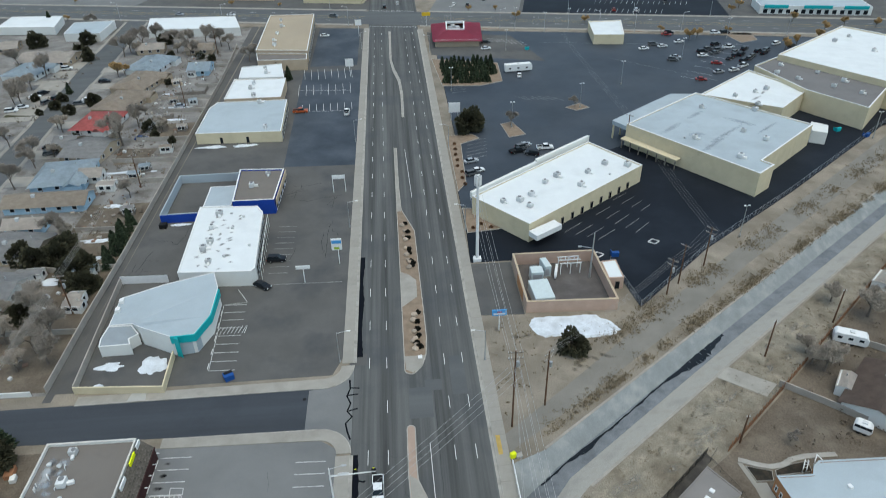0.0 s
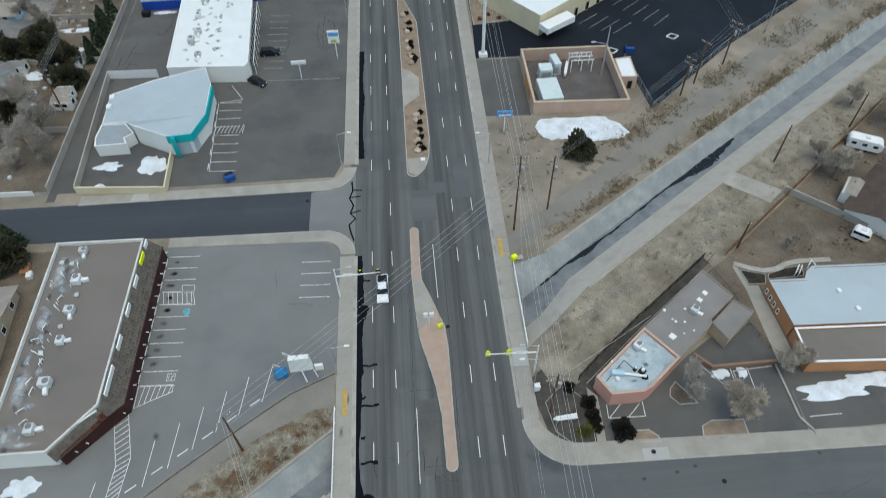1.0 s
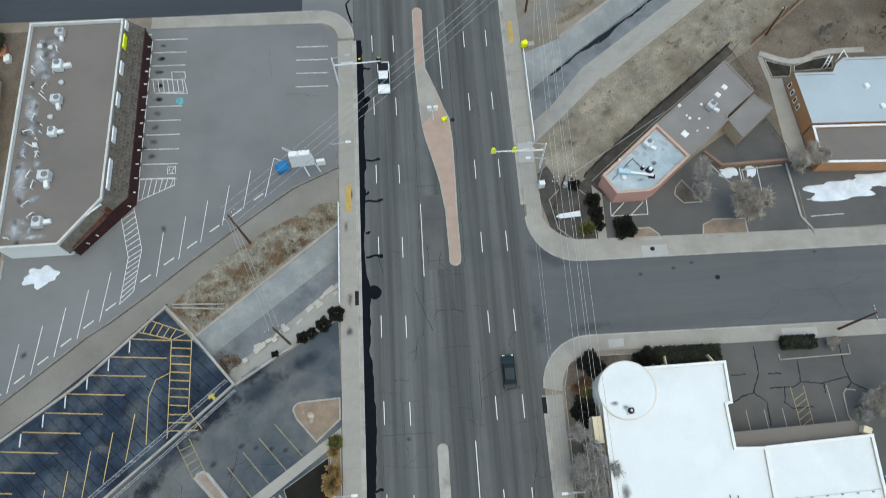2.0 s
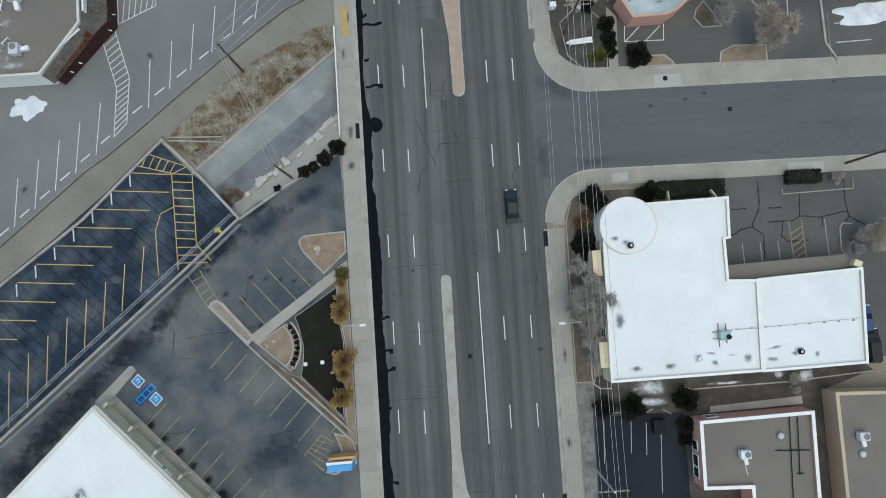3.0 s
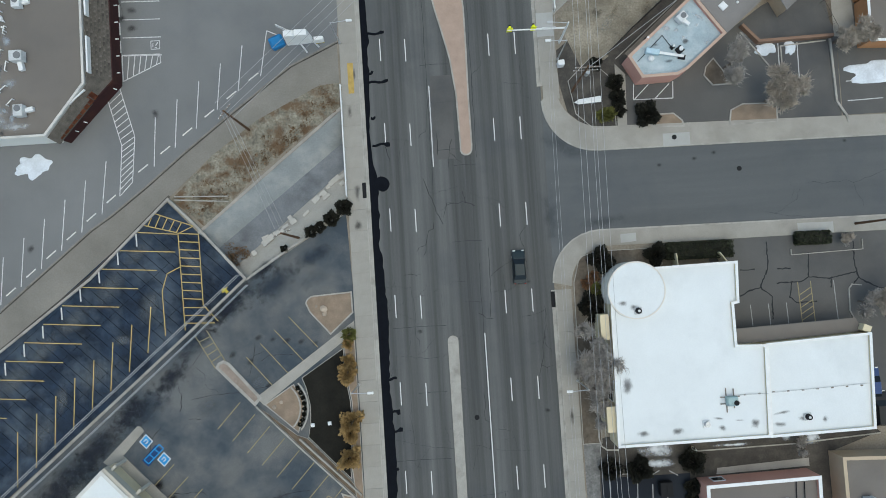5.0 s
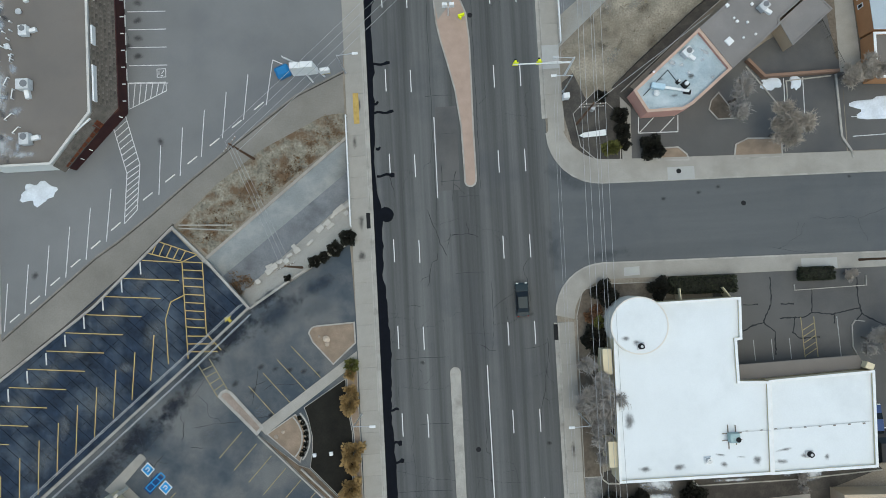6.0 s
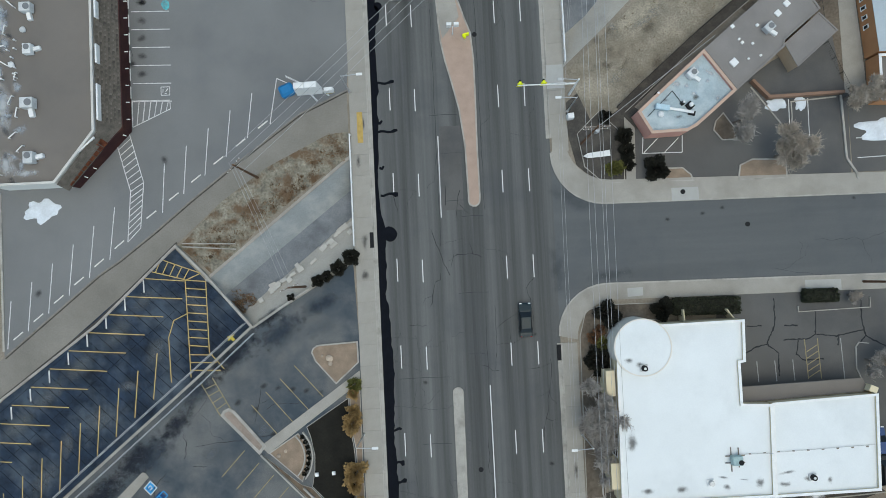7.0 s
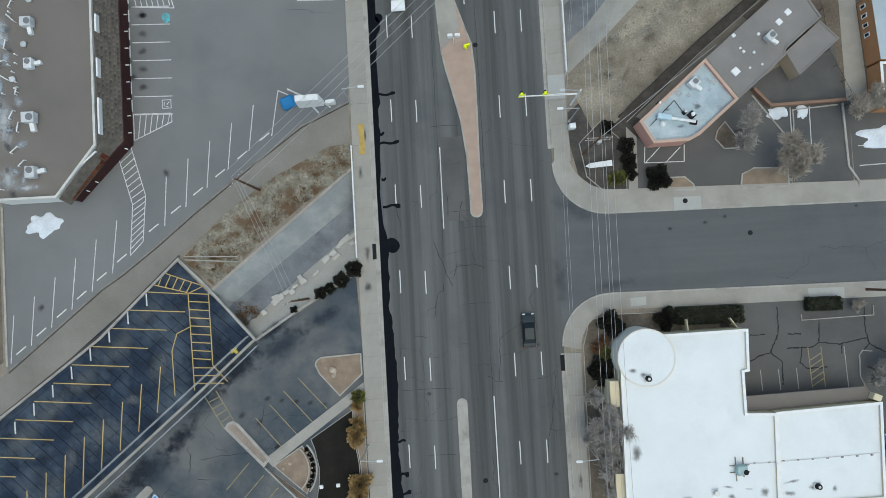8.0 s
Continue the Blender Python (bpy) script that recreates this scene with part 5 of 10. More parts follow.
# lot of the teal restaurant
lot_paint("bay_lines", "white parking bay lines beside the teal restaurant", WORN_PAINT, [((-42.3 - 0.1 * i, 111.0 + 2.75 * i), (-37.0 - 0.15 * i, 110.8 + 2.75 * i)) for i in range(9)] + [((-42.4, 111), (-43.4, 133)), ((-43.3, 133.2), (-38.2, 133.7)), ((-38.2, 133.9), (-41.2, 139))])
lot_paint("hatched_bay", "white hatched bay beside the teal restaurant", WORN_PAINT, hatch((-43.6, 122.6), (-43.6, 125.2), (-36.8, 124.9), (-37.0, 122.4), 8)[:2] + [((-43.2 + 0.8 * i, 122.6), (-42.6 + 0.8 * i, 125.0)) for i in range(8)])
for i in range(5):
    wheel_stop(-42.75 - 0.16 * i, 112.4 + 4.4 * i, 90)
lot_paint("bay_lines", "faint white bay lines by the white office", OLD_PAINT, [((-34.8, 145 + 2.8 * i), (-30.0, 144.8 + 2.8 * i)) for i in range(9)] + [((-37, 140.3), (-16.5, 139.6))])
north = []
for i in range(8):
    north += [((-40 + 2.9 * i, 301.5), (-38.6 + 2.85 * i, 289.0)), ((-40.4 + 3.0 * i, 282), (-39.6 + 3.0 * i, 270)), ((-37 + 2.7 * i, 259.5), (-36.5 + 2.7 * i, 252.6))]
north += [((-39.8, 276), (-18.6, 273.5)), ((-36.5, 252.6), (-17.6, 251.2))]
lot_paint("bay_lines", "white parking bay lines in the north lot", WORN_PAINT, north, 0.16, 0.05)
# shopping lot
for x, y in ((64.0, 149.0), (48.0, 144.5)):
    lot_paint("diamond_mark", "white painted diamond round a drain cover", WORN_PAINT, [((x - 1.5, y), (x, y + 1.2)), ((x, y + 1.2), (x + 1.5, y)), ((x + 1.5, y), (x, y - 1.2)), ((x, y - 1.2), (x - 1.5, y))], 0.35)
lot_paint("bay_lines", "white bay lines behind the strip mall", OLD_PAINT, [((42.2 + 2.6 * i, 156.1 - 1.55 * i), (47.9 + 2.6 * i, 160.5 - 1.55 * i)) for i in range(4)]
          + [((52.8 + 2.0 * i, 164.0 - 2.55 * i), (57.9 + 2.0 * i, 168.0 - 2.4 * i)) for i in range(5)] + [((60.0 + 2.0 * i, 171.8 - 2.25 * i), (64.8 + 1.6 * i, 175.5 - 2.5 * i)) for i in range(4)], 0.12, 0.05)
shop = [((70 + 20 * k, 328 - 4 * k), (88 + 20 * k, 325 - 4.5 * k)) for k in range(3)]
for k in range(4):
    shop += [((96 + 9 * k, 300 - 9 * k), (104 + 9 * k, 292 - 9 * k))]
shop += [((21 + 0.3 * i, 203.5 + 2.7 * i), (28 + 0.3 * i, 206 + 2.7 * i)) for i in range(6)] + [((22, 265 + 2.6 * i), (28, 266.5 + 2.6 * i)) for i in range(3)]
shop += [((46 + 3 * i, 258 - 0.4 * i), (52 + 3 * i, 253 - 0.4 * i)) for i in range(5)]
lot_paint("bay_lines", "thin white bay lines in the shopping lot", OLD_PAINT, shop, 0.14, 0.05)
lot_paint("bay_lines", "thin white bay lines near the parked cars", WORN_PAINT, [((118 + 5.5 * i, 272 + 6.2 * i), (126 + 5.5 * i, 265 + 6.2 * i)) for i in range(9)], 0.14, 0.05)
lot_paint("bay_lines", "thin white bay lines beside the diner", WORN_PAINT, [((46 + 2.2 * i, 340 - 1.2 * i), (48 + 2.2 * i, 333 - 1.2 * i)) for i in range(8)], 0.14, 0.05)
# yellow lot
yel = [((-45.3, 37.4), (-39.7, 36.8))] + [((-48.2 - 2.75 * i, 35.0 - 2.42 * i), (-40.1 - 2.75 * i, 34.3 - 2.42 * i)) for i in range(12)]
yel += [((-43.9 - 2.78 * i, 26.8 - 2.32 * i), (-44.6 - 2.72 * i, 20.4 - 2.5 * i)) for i in range(10)]
yel += [((-42.2, 28.9), (-41.4, 31.3)), ((-41.4, 31.3), (-39.4, 32.2)), ((-42.2, 28.9), (-42.0, 22.6))]
lot_paint("bay_lines", "yellow parking bay lines on the dark lot", YEL_PAINT, yel, 0.13)
lot_paint("ladder_walk", "yellow ladder-striped walkway on the dark lot", YEL_PAINT, [((-39.6, 37.0), (-39.2, 23.2)), ((-36.7, 36.7), (-36.5, 26.6)), ((-36.5, 26.6), (-34.5, 24.2))] + [((-39.6 + 0.03 * i, 36.9 - 1.15 * i), (-36.7, 36.6 - 1.15 * i)) for i in range(9)]
          + [((-39.3, 26.4 - 1.1 * i), (-36.0 + 0.5 * i, 26.2 - 1.1 * i)) for i in range(3)], 0.14)
lot_paint("hatched_walk", "yellow hatched corner on the dark lot", YEL_PAINT, [((-44.6, 38.4), (-39.7, 37.0)), ((-43.0, 40.0), (-37.4, 37.8)), ((-37.4, 37.8), (-39.5, 36.9))] + [((-43.8 + 1.0 * i, 38.2 - 0.28 * i), (-43.0 + 1.0 * i, 39.9 - 0.36 * i)) for i in range(5)], 0.14)
bm = bmesh.new()
prism(bm, ccw([(-33.9, 28.7), (-33.76, 28.05), (-33.44, 28.3), (-33.1, 27.95), (-32.8, 28.25), (-33.15, 28.6), (-32.9, 28.9)]), 0.02, 0.046)
solid("arrow", bm, mat("amber_paint", (0.5, 0.4, 0.06), 0.7, 0.1, 1, 8, 0), "amber painted arrow on the dark lot", "road marking", kind="structure")
for i in range(8):
    wheel_stop(-45.5 - 2.75 * i, 36.3 - 2.42 * i, 92)
lot_paint("bay_lines", "faded yellow bay lines by the island", FADED_YEL, [((-24.6 - 2.07 * i, 24.2 - 1.75 * i), (-20.7 - 2.1 * i, 19.7 - 1.78 * i)) for i in range(5)])
lot_paint("bay_lines", "faded yellow bay lines along the planter", FADED_YEL, [((-32.0 + 1.98 * i, 12.7 - 1.78 * i), (-35.3 + 1.98 * i, 9.2 - 1.78 * i)) for i in range(8)])
lot_paint("bay_lines", "faded yellow bay lines before the store", FADED_YEL, [((-45.1 + 1.9 * i, 1.35 - 1.8 * i), (-41.65 + 1.9 * i, 4.7 - 1.8 * i)) for i in range(11)])
lot_paint("hatched_bay", "faded yellow hatched corner bay", FADED_YEL, [((-20.4, -0.9), (-22.8, -3.5)), ((-22.8, -3.5), (-20.2, -5.8)), ((-20.4, -0.9), (-18.6, -2.0))] + [((-21.0 - 0.45 * i, -1.55 - 0.48 * i), (-18.9 - 0.3 * i, -2.3 - 0.85 * i)) for i in range(5)])
for cx, cy in ((-45.4, 8.1), (-43.0, 5.5)):
    bm = bmesh.new()
    prism(bm, [(cx - 1.0, cy), (cx, cy - 1.05), (cx + 1.0, cy), (cx, cy + 1.05)], 0.02, 0.04)
    hc = solid("access_square", bm, BLUE_PAINT, "bright blue painted access square on asphalt", "road marking", "access squares", "structure")
    bm = bmesh.new()
    for a, b in (((-0.35, 0), (0, 0.35)), ((0, 0.35), (0.2, 0.1)), ((-0.1, -0.3), (0.3, 0.0)), ((-0.9, 0.0), (0, -0.95)), ((0, -0.95), (0.9, 0)), ((0.9, 0), (0, 0.95)), ((0, 0.95), (-0.9, 0))):
        stripe(bm, (cx + a[0], cy + a[1]), (cx + b[0], cy + b[1]), 0.12, 0.05)
    part("symbol", bm, WHITE_PAINT, hc)
bm = bmesh.new()
prism(bm, ccw([(-44.1, 7.6), (-43.2, 6.8), (-45.2, 4.6), (-46.1, 5.5)]), 0.02, 0.036)
solid("aisle_paint", bm, mat("navy_paint", (0.014, 0.05, 0.14), 0.8, 0.3, 1.5, 8, 0), "worn navy painted access aisle", "road marking", kind="structure")
lot_paint("hatched_bay", "blue hatched access aisle", BLUE_PAINT, [((-45.8, 5.6), (-43.6, 7.6)), ((-45.2, 5.0), (-43.0, 7.0)), ((-45.8, 5.6), (-45.2, 5.0)), ((-45.0, 6.3), (-44.4, 5.7)), ((-44.3, 7.0), (-43.6, 6.4)), ((-43.6, 7.6), (-43.0, 7.0))], 0.14)
lot_paint("bay_lines", "worn white bay lines by the clinic", WORN_PAINT, [((25.9, 51.7), (31.5, 51.6)), ((26.1, 54.0), (25.9, 51.7)), ((31.5, 51.6), (31.65, 54.0)), ((26.1, 51.8), (28.2, 53.8)), ((29.0, 51.7), (31.1, 53.7)), ((46.8, 53.0), (46.9, 58.4)), ((49.5, 53.0), (49.6, 58.4)), ((56, 49.6), (61, 49.7)), ((56, 52.4), (61, 52.4))])
lot_paint("bay_lines", "worn white bay lines by the corner block", OLD_PAINT, [((37.6 + 2.5 * i, 18.9), (37.5 + 2.5 * i, 21.8)) for i in range(4)] + [((52, 18.8), (51.8, 24.5))])
lot_paint("hatched_bay", "worn hatched access bay by the corner block", FADED_YEL, [((47.0, 19), (46.8, 24.6)), ((48.8, 19), (48.6, 24.6))] + [((47.0, 19.2 + 0.9 * i), (48.7, 20.2 + 0.9 * i)) for i in range(5)])
lot_paint("bay_lines", "worn white bay lines beside the pink shop", OLD_PAINT, [((18.75, -1.3), (18.4, -7.2)), ((22.5, -1.5), (22.2, -6.0)), ((24.55, -2.0), (24.3, -6.4)), ((26.5, -3.4), (26.0, -11.7)), ((24.0, -0.95), (25.6, -0.2)), ((28.1, -1.0), (26.9, -0.3))])

# ---- walls, fences and rails ----
def wall_run(name, label, pts, h, w, material, category="wall"):
    bm = bmesh.new()
    band(bm, pts, w, -0.1, h)
    return solid(name, bm, material, label, category, kind="structure")


wall_run("alley_wall", "pale block wall along the alley", [(-73.2, 107.6), (-73.4, 130), (-73.1, 156), (-73.3, 206)], 1.8, 0.25, BLOCKW)
wall_run("alley_wall", "pale board and block wall along the alley", [(-73.3, 206.2), (-73.6, 250), (-74.0, 294), (-75.0, 321), (-76, 342)], 1.7, 0.2, BLOCKW)
for y, x0, L in ((214, -73.6, 21), (199, -73.6, 19), (170, -73.5, 17), (151.2, -73.5, 10), (231, -73.8, 18), (258, -74, 18), (272, -74.2, 20), (285, -74.2, 9), (312, -74.8, 20), (126, -73.5, 18)):
    wall_run("yard_divider", "pale block wall between two yards", [(x0, y), (x0 - L, y + 0.8)], 1.5, 0.2, BLOCKW)
wall_run("yard_divider", "pale block wall between two yards", [(-85, 150.2), (-92, 152)], 1.6, 0.2, BLOCKW)
wall_run("yard_divider", "weathered board fence in the yards", [(-92, 232), (-92, 250), (-84, 252)], 1.4, 0.1, GREYWOOD, "fence")
wall_run("yard_divider", "weathered board fence in the yards", [(-90, 276), (-78, 277), (-78, 284)], 1.4, 0.1, GREYWOOD, "fence")
wall_run("street_wall", "low pale wall beside the side street", [(-76, 107.2), (-98, 107.6)], 1.2, 0.2, WHITEW)
wall_run("lot_kerb", "low concrete kerb along the path", LOT_EDGE, 0.1, 0.14, mat("old_kerb", (0.23, 0.215, 0.19), 0.9, 0.2, 0.8, 8, 0.12, stain=(0.1, 0.095, 0.085), amount=0.7, blotch=0.6), "kerb")
wall_run("lot_kerb", "low concrete kerb on the lot's edge", [(-65.6, 28), (-65.7, 50.6)], 0.2, 0.3, KERB, "kerb")
wall_run("path_kerb", "low concrete kerb between path and dark lot", [(-92, 3.4), (-64.5, 22.4), (-52.3, 31.2), (-40.8, 41.8)], 0.3, 0.3, KERB, "kerb")
wall_run("channel_wall", "pale concrete wall closing the channel", [(-40.8, 41.9), (-36.8, 37.7), (-30.2, 29.8)], 0.5, 0.35, KERB)
wall_run("channel_wall", "pale concrete kerb along the channel lot", [(-30.2, 29.8), (-24.2, 33.6), (-15.7, 38.4)], 0.35, 0.3, KERB)
for dy in (0, -0.75):
    wall_run("channel_beam", "thin pale concrete beam over the channel's end", [(-39.8, 42.1 + dy * 0.6), (-32.2, 41.7 + dy)], 0.3, 0.16, KERB)
wall_run("lot_divider", "low pale concrete divider between the lots", [(-30.4, 29.9), (-38.2, 23.2), (-52.9, 11.0), (-65.0, 0.9), (-95, -24)], 0.3, 0.32, KERB, "kerb")


def chain_fence(name, label, pts, h, step=3.0, post=STEEL, rail=0.03):
    """Posts, top rail and bottom rail with thin wire strands."""
    t = thing(name, label, "fence", *pts[0], kind="structure")
    bm = bmesh.new()
    tube(bm, (0, 0, 0), (0, 0, h + 0.05), 0.035, n=6)
    pm = mesh_of("post", bm, post)
    for a, b in zip(pts, pts[1:]):
        L = math.dist(a, b)
        n = max(1, round(L / step))
        for i in range(n):
            piece("post", pm, t, pose(*lerp(a, b, i / n), 0))
        bm = bmesh.new()
        for z in [h * k / 5 for k in range(1, 6)]:
            tube(bm, (*a, z), (*b, z), rail if z == h else 0.008 if rail < 0.04 or z > h * 0.3 else rail * 0.7, n=5)
        part("mesh_panel", bm, post, t)
    return t


GALV = plain("galvanised_rail", (0.36, 0.365, 0.365), 0.5)
chain_fence("lot_fence", "grey chain-link fence between the lots", [(-31.2, 30.4), (-39.0, 23.9), (-53.6, 11.8), (-65.6, 1.6), (-95, -23)], 1.6, 2.6, GALV, 0.04)
chain_fence("lot_fence", "second grey chain-link fence between the lots", [(-30.0, 29.0), (-37.6, 22.4), (-52.2, 10.2), (-64.4, 0.2)], 1.2, 2.6, GALV, 0.04)
chain_fence("shop_fence", "grey chain-link fence above the channel track", [(50, 140.8), (51.8, 122.4), (76, 144.2), (112.3, 170.6), (167.4, 213.2), (300, 315)], 1.8, 4.0)
mat("dark_pipe", (0.03, 0.028, 0.026), 0.6, 0.1, 1, 8, 0)
FENCE_LINE = [(22.6, 58.4), (26.0, 61.5), (34.3, 68.5), (41.3, 74.0), (49.8, 80.8)]
# dark ground whose colour also stands in for the fence's shadow
sheet("fence_strip", FENCE_LINE + [(50.4, 79.6), (34.9, 66.9), (24.2, 57.6)], 0.016, SOILM, "dark soil strip with painted fence shade beside the clinic", "yard")
iron = thing("iron_fence", "black iron picket fence along the channel strip", "fence", 22.6, 58.4, kind="structure")
bm = bmesh.new()
box(bm, 0, 0, 0, 0.05, 0.05, 1.75)
picket = mesh_of("picket", bm, MATS["dark_pipe"])
bm = bmesh.new()
box(bm, 0, 0, 0, 0.12, 0.12, 1.9)
fpost = mesh_of("post", bm, MATS["dark_pipe"])
for a, b_ in zip(FENCE_LINE, FENCE_LINE[1:]):
    L = math.dist(a, b_)
    ang = math.degrees(math.atan2(b_[1] - a[1], b_[0] - a[0]))
    for z in (0.3, 1.55):
        bm = bmesh.new()
        c = lerp(a, b_, 0.5)
        box(bm, c[0], c[1], z, L, 0.07, 0.09, ang)
        part("rail", bm, MATS["dark_pipe"], iron)
    for i in range(int(L / 0.28)):
        p = lerp(a, b_, (i + 0.5) / int(L / 0.28))
        piece("post" if i % 8 == 0 else "picket", fpost if i % 8 == 0 else picket, iron, pose(*p, 0, 0, 0, ang))
wall_run("fence_kerb", "thin pale rail kerb behind the clinic", [(23.8, 57.7), (34.8, 67.0), (48.5, 77.8)], 0.25, 0.12, KERB, "kerb")
rf = thing("board_fence", "rust-brown leaning board fence", "fence", 53.6, 80.8, kind="structure")
bm = bmesh.new()
box(bm, 0, 0, 0, 0.17, 0.03, 1.8)
bd = mesh_of("board", bm, RUSTF)
pts = [(53.6, 80.8), (71.3, 95.0), (88.7, 109.3), (113.4, 129.8), (125, 139.5)]
for a, b in zip(pts, pts[1:]):
    n = int(math.dist(a, b) / 0.36)
    ang = math.degrees(math.atan2(b[1] - a[1], b[0] - a[0]))
    for i in range(n):
        piece("board", bd, rf, pose(*lerp(a, b, (i + 0.5) / n), 0.02, 4 * math.sin(i * 1.7), 0, ang) @ Matrix.Diagonal((2.05, 1, 0.92 + 0.08 * math.sin(i * 2.3), 1)))
for a, b in (((70.3, 95.6), (76.5, 90)), ((76.5, 90), (83.2, 83.4)), ((88.7, 109.3), (100, 100))):
    wall_run("yard_divider", "pale weathered board fence between yards", [a, b], 1.5, 0.25, BLOCKW, "fence")


def bridge_rail(label, x, y0, y1):
    t = thing("bridge_rail", label, "railing", x, y0, group="bridge rails")
    bm = bmesh.new()
    box(bm, x, (y0 + y1) / 2, 1.0, 0.16, y1 - y0, 0.14, bev=0.03)
    part("top_rail", bm, WHITEM, t)
    bm = bmesh.new()
    box(bm, x, (y0 + y1) / 2, 0.5, 0.08, y1 - y0, 0.1)
    part("mid_rail", bm, WHITEM, t)
    n = int((y1 - y0) / 2)
    bm = bmesh.new()
    box(bm, 0, 0, 0, 0.1, 0.1, 1.05)
    pm = mesh_of("post", bm, WHITEM)
    for i in range(n + 1):
        piece("post", pm, t, pose(x, y0 + (y1 - y0) * i / n, 0))


bridge_rail("white metal railing over the channel", -15.35, 40.6, 56.4)
bridge_rail("white metal railing over the channel", 15.6, 65.2, 82.0)
bm = bmesh.new()
prism(bm, [(-15.5, 39.5), (15.7, 65), (15.7, 83.2), (-15.5, 57.4)], -0.5, -0.02)
solid("bridge_deck", bm, KERB, "concrete bridge deck under the road", "bridge", kind="structure")


# ---- lamps, signals, poles and cables ----
def street_lamp(x, y, side, h=8.2, reach=2.2):
    t = thing("street_lamp", "grey steel street lamp with one arm", "street lamp", x, y, group="street lamps")
    bm = bmesh.new()
    tube(bm, (x, y, 0), (x, y, h - 0.4), 0.11, 0.07, 10)
    tube(bm, (x, y, 0), (x, y, 0.5), 0.2, 0.16, 10)
    part("pole", bm, STEEL, t)
    bm = bmesh.new()
    tube(bm, (x, y, h - 0.5), (x + side * reach, y, h), 0.06, 0.05, 8)
    part("arm", bm, STEEL, t)
    bm = bmesh.new()
    box(bm, x + side * (reach + 0.3), y, h - 0.08, 0.8, 0.34, 0.16, bev=0.05)
    part("lamp_head", bm, WHITEM, t)


for x, y, s in ((-15.6, 111, 1), (14.3, 108.6, -1), (-15.2, 62.6, 1), (15.6, 58.2, -1), (-15.2, 14.2, 1), (15.2, 12.8, -1), (-15.4, 165, 1), (15.8, 160, -1), (-15.4, 222, 1), (16, 214, -1), (-15.5, 330, 1), (16.4, 320, -1), (-15.4, -40, 1), (15.4, -40, -1)):
    street_lamp(x, y, s)


def lot_lamp(x, y, h=9.5, turn=0.0):
    t = thing("lot_lamp", "tall pale lamp post on a concrete foot", "lamp post", x, y, group="lot lamps")
    bm = bmesh.new()
    tube(bm, (x, y, 0), (x, y, h), 0.1, 0.08, 8)
    part("pole", bm, STEEL, t)
    bm = bmesh.new()
    tube(bm, (x, y, 0), (x, y, 0.7), 0.32, 0.3, 12)
    part("foot", bm, KERB, t)
    for s in (-1, 1):
        bm = bmesh.new()
        box(bm, x + s * 0.55 * math.cos(turn), y + s * 0.55 * math.sin(turn), h - 0.1, 0.6, 0.5, 0.2, math.degrees(turn), bev=0.04)
        part("lamp_head", bm, WHITEM, t)


for x, y in ((21.8, 267.6), (91.1, 266.2), (68.2, 243), (39.7, 227.6), (126.7, 293.2), (86.8, 148.6), (158, 203.4), (160, 322), (52, 318), (76, 346)):
    lot_lamp(x, y)
t = thing("monopole", "tall white cellular mast with antenna panels", "mast", 17.2, 145.2)
bm = bmesh.new()
tube(bm, (17.2, 145.2, 0), (17.2, 145.2, 24), 0.42, 0.3, 14)
part("pole", bm, WHITEM, t, smooth=False)
bm = bmesh.new()
box(bm, 17.2, 145.2, 0, 2.0, 1.6, 0.9, bev=0.05)
part("plinth", bm, WHITEM, t)
for i in range(6):
    a = i * math.pi / 3
    bm = bmesh.new()
    box(bm, 17.2 + 0.75 * math.cos(a), 145.2 + 0.75 * math.sin(a), 21.4, 0.25, 0.45, 2.4, math.degrees(a), bev=0.03)
    part("antenna_panel", bm, WHITEM, t)


def signal_mast(x, y, side, reach, h=6.2):
    t = thing("traffic_signal", "white mast-arm traffic signal with yellow backed heads", "traffic light", x, y, group="traffic signals")
    bm = bmesh.new()
    tube(bm, (x, y, 0), (x, y, h + 1.5), 0.17, 0.12, 12)
    part("pole", bm, WHITEM, t)
    bm = bmesh.new()
    tube(bm, (x, y, h - 0.4), (x + side * reach, y, h), 0.14, 0.07, 10)
    part("mast_arm", bm, WHITEM, t)
    bm = bmesh.new()
    tube(bm, (x, y, h + 1.3), (x + side * 2.2, y, h + 2.0), 0.06, 0.05, 8)
    box(bm, x + side * 2.5, y, h + 1.9, 0.8, 0.34, 0.16, bev=0.04)
    part("luminaire", bm, STEEL, t)
    for f in (0.56, 0.96):
        hx = x + side * reach * f
        bm = bmesh.new()
        box(bm, hx, y + 0.22, h - 0.62, 0.36, 0.3, 1.15, bev=0.04)
        hd = part("signal_head", bm, YELLOW, t)
        bm = bmesh.new()
        box(bm, hx, y + 0.05, h - 0.75, 0.75, 0.05, 1.4)
        part("backplate", bm, YELLOW if side < 0 else BLACKM, hd)
        bm = bmesh.new()
        for k in range(3):
            tube(bm, (hx, y + 0.36, h - 0.45 + 0.36 * k), (hx, y + 0.6, h - 0.47 + 0.36 * k), 0.14, 0.14, 10)
        part("visor", bm, BLACKM, hd)
    bm = bmesh.new()
    box(bm, x + side * reach * 0.3, y, h - 0.3, 1.8, 0.06, 0.5)
    part("name_plate", bm, WHITEM, t)


signal_mast(16.0, 60.6, -1, 7.9)
signal_mast(-15.1, 77.6, 1, 7.4)
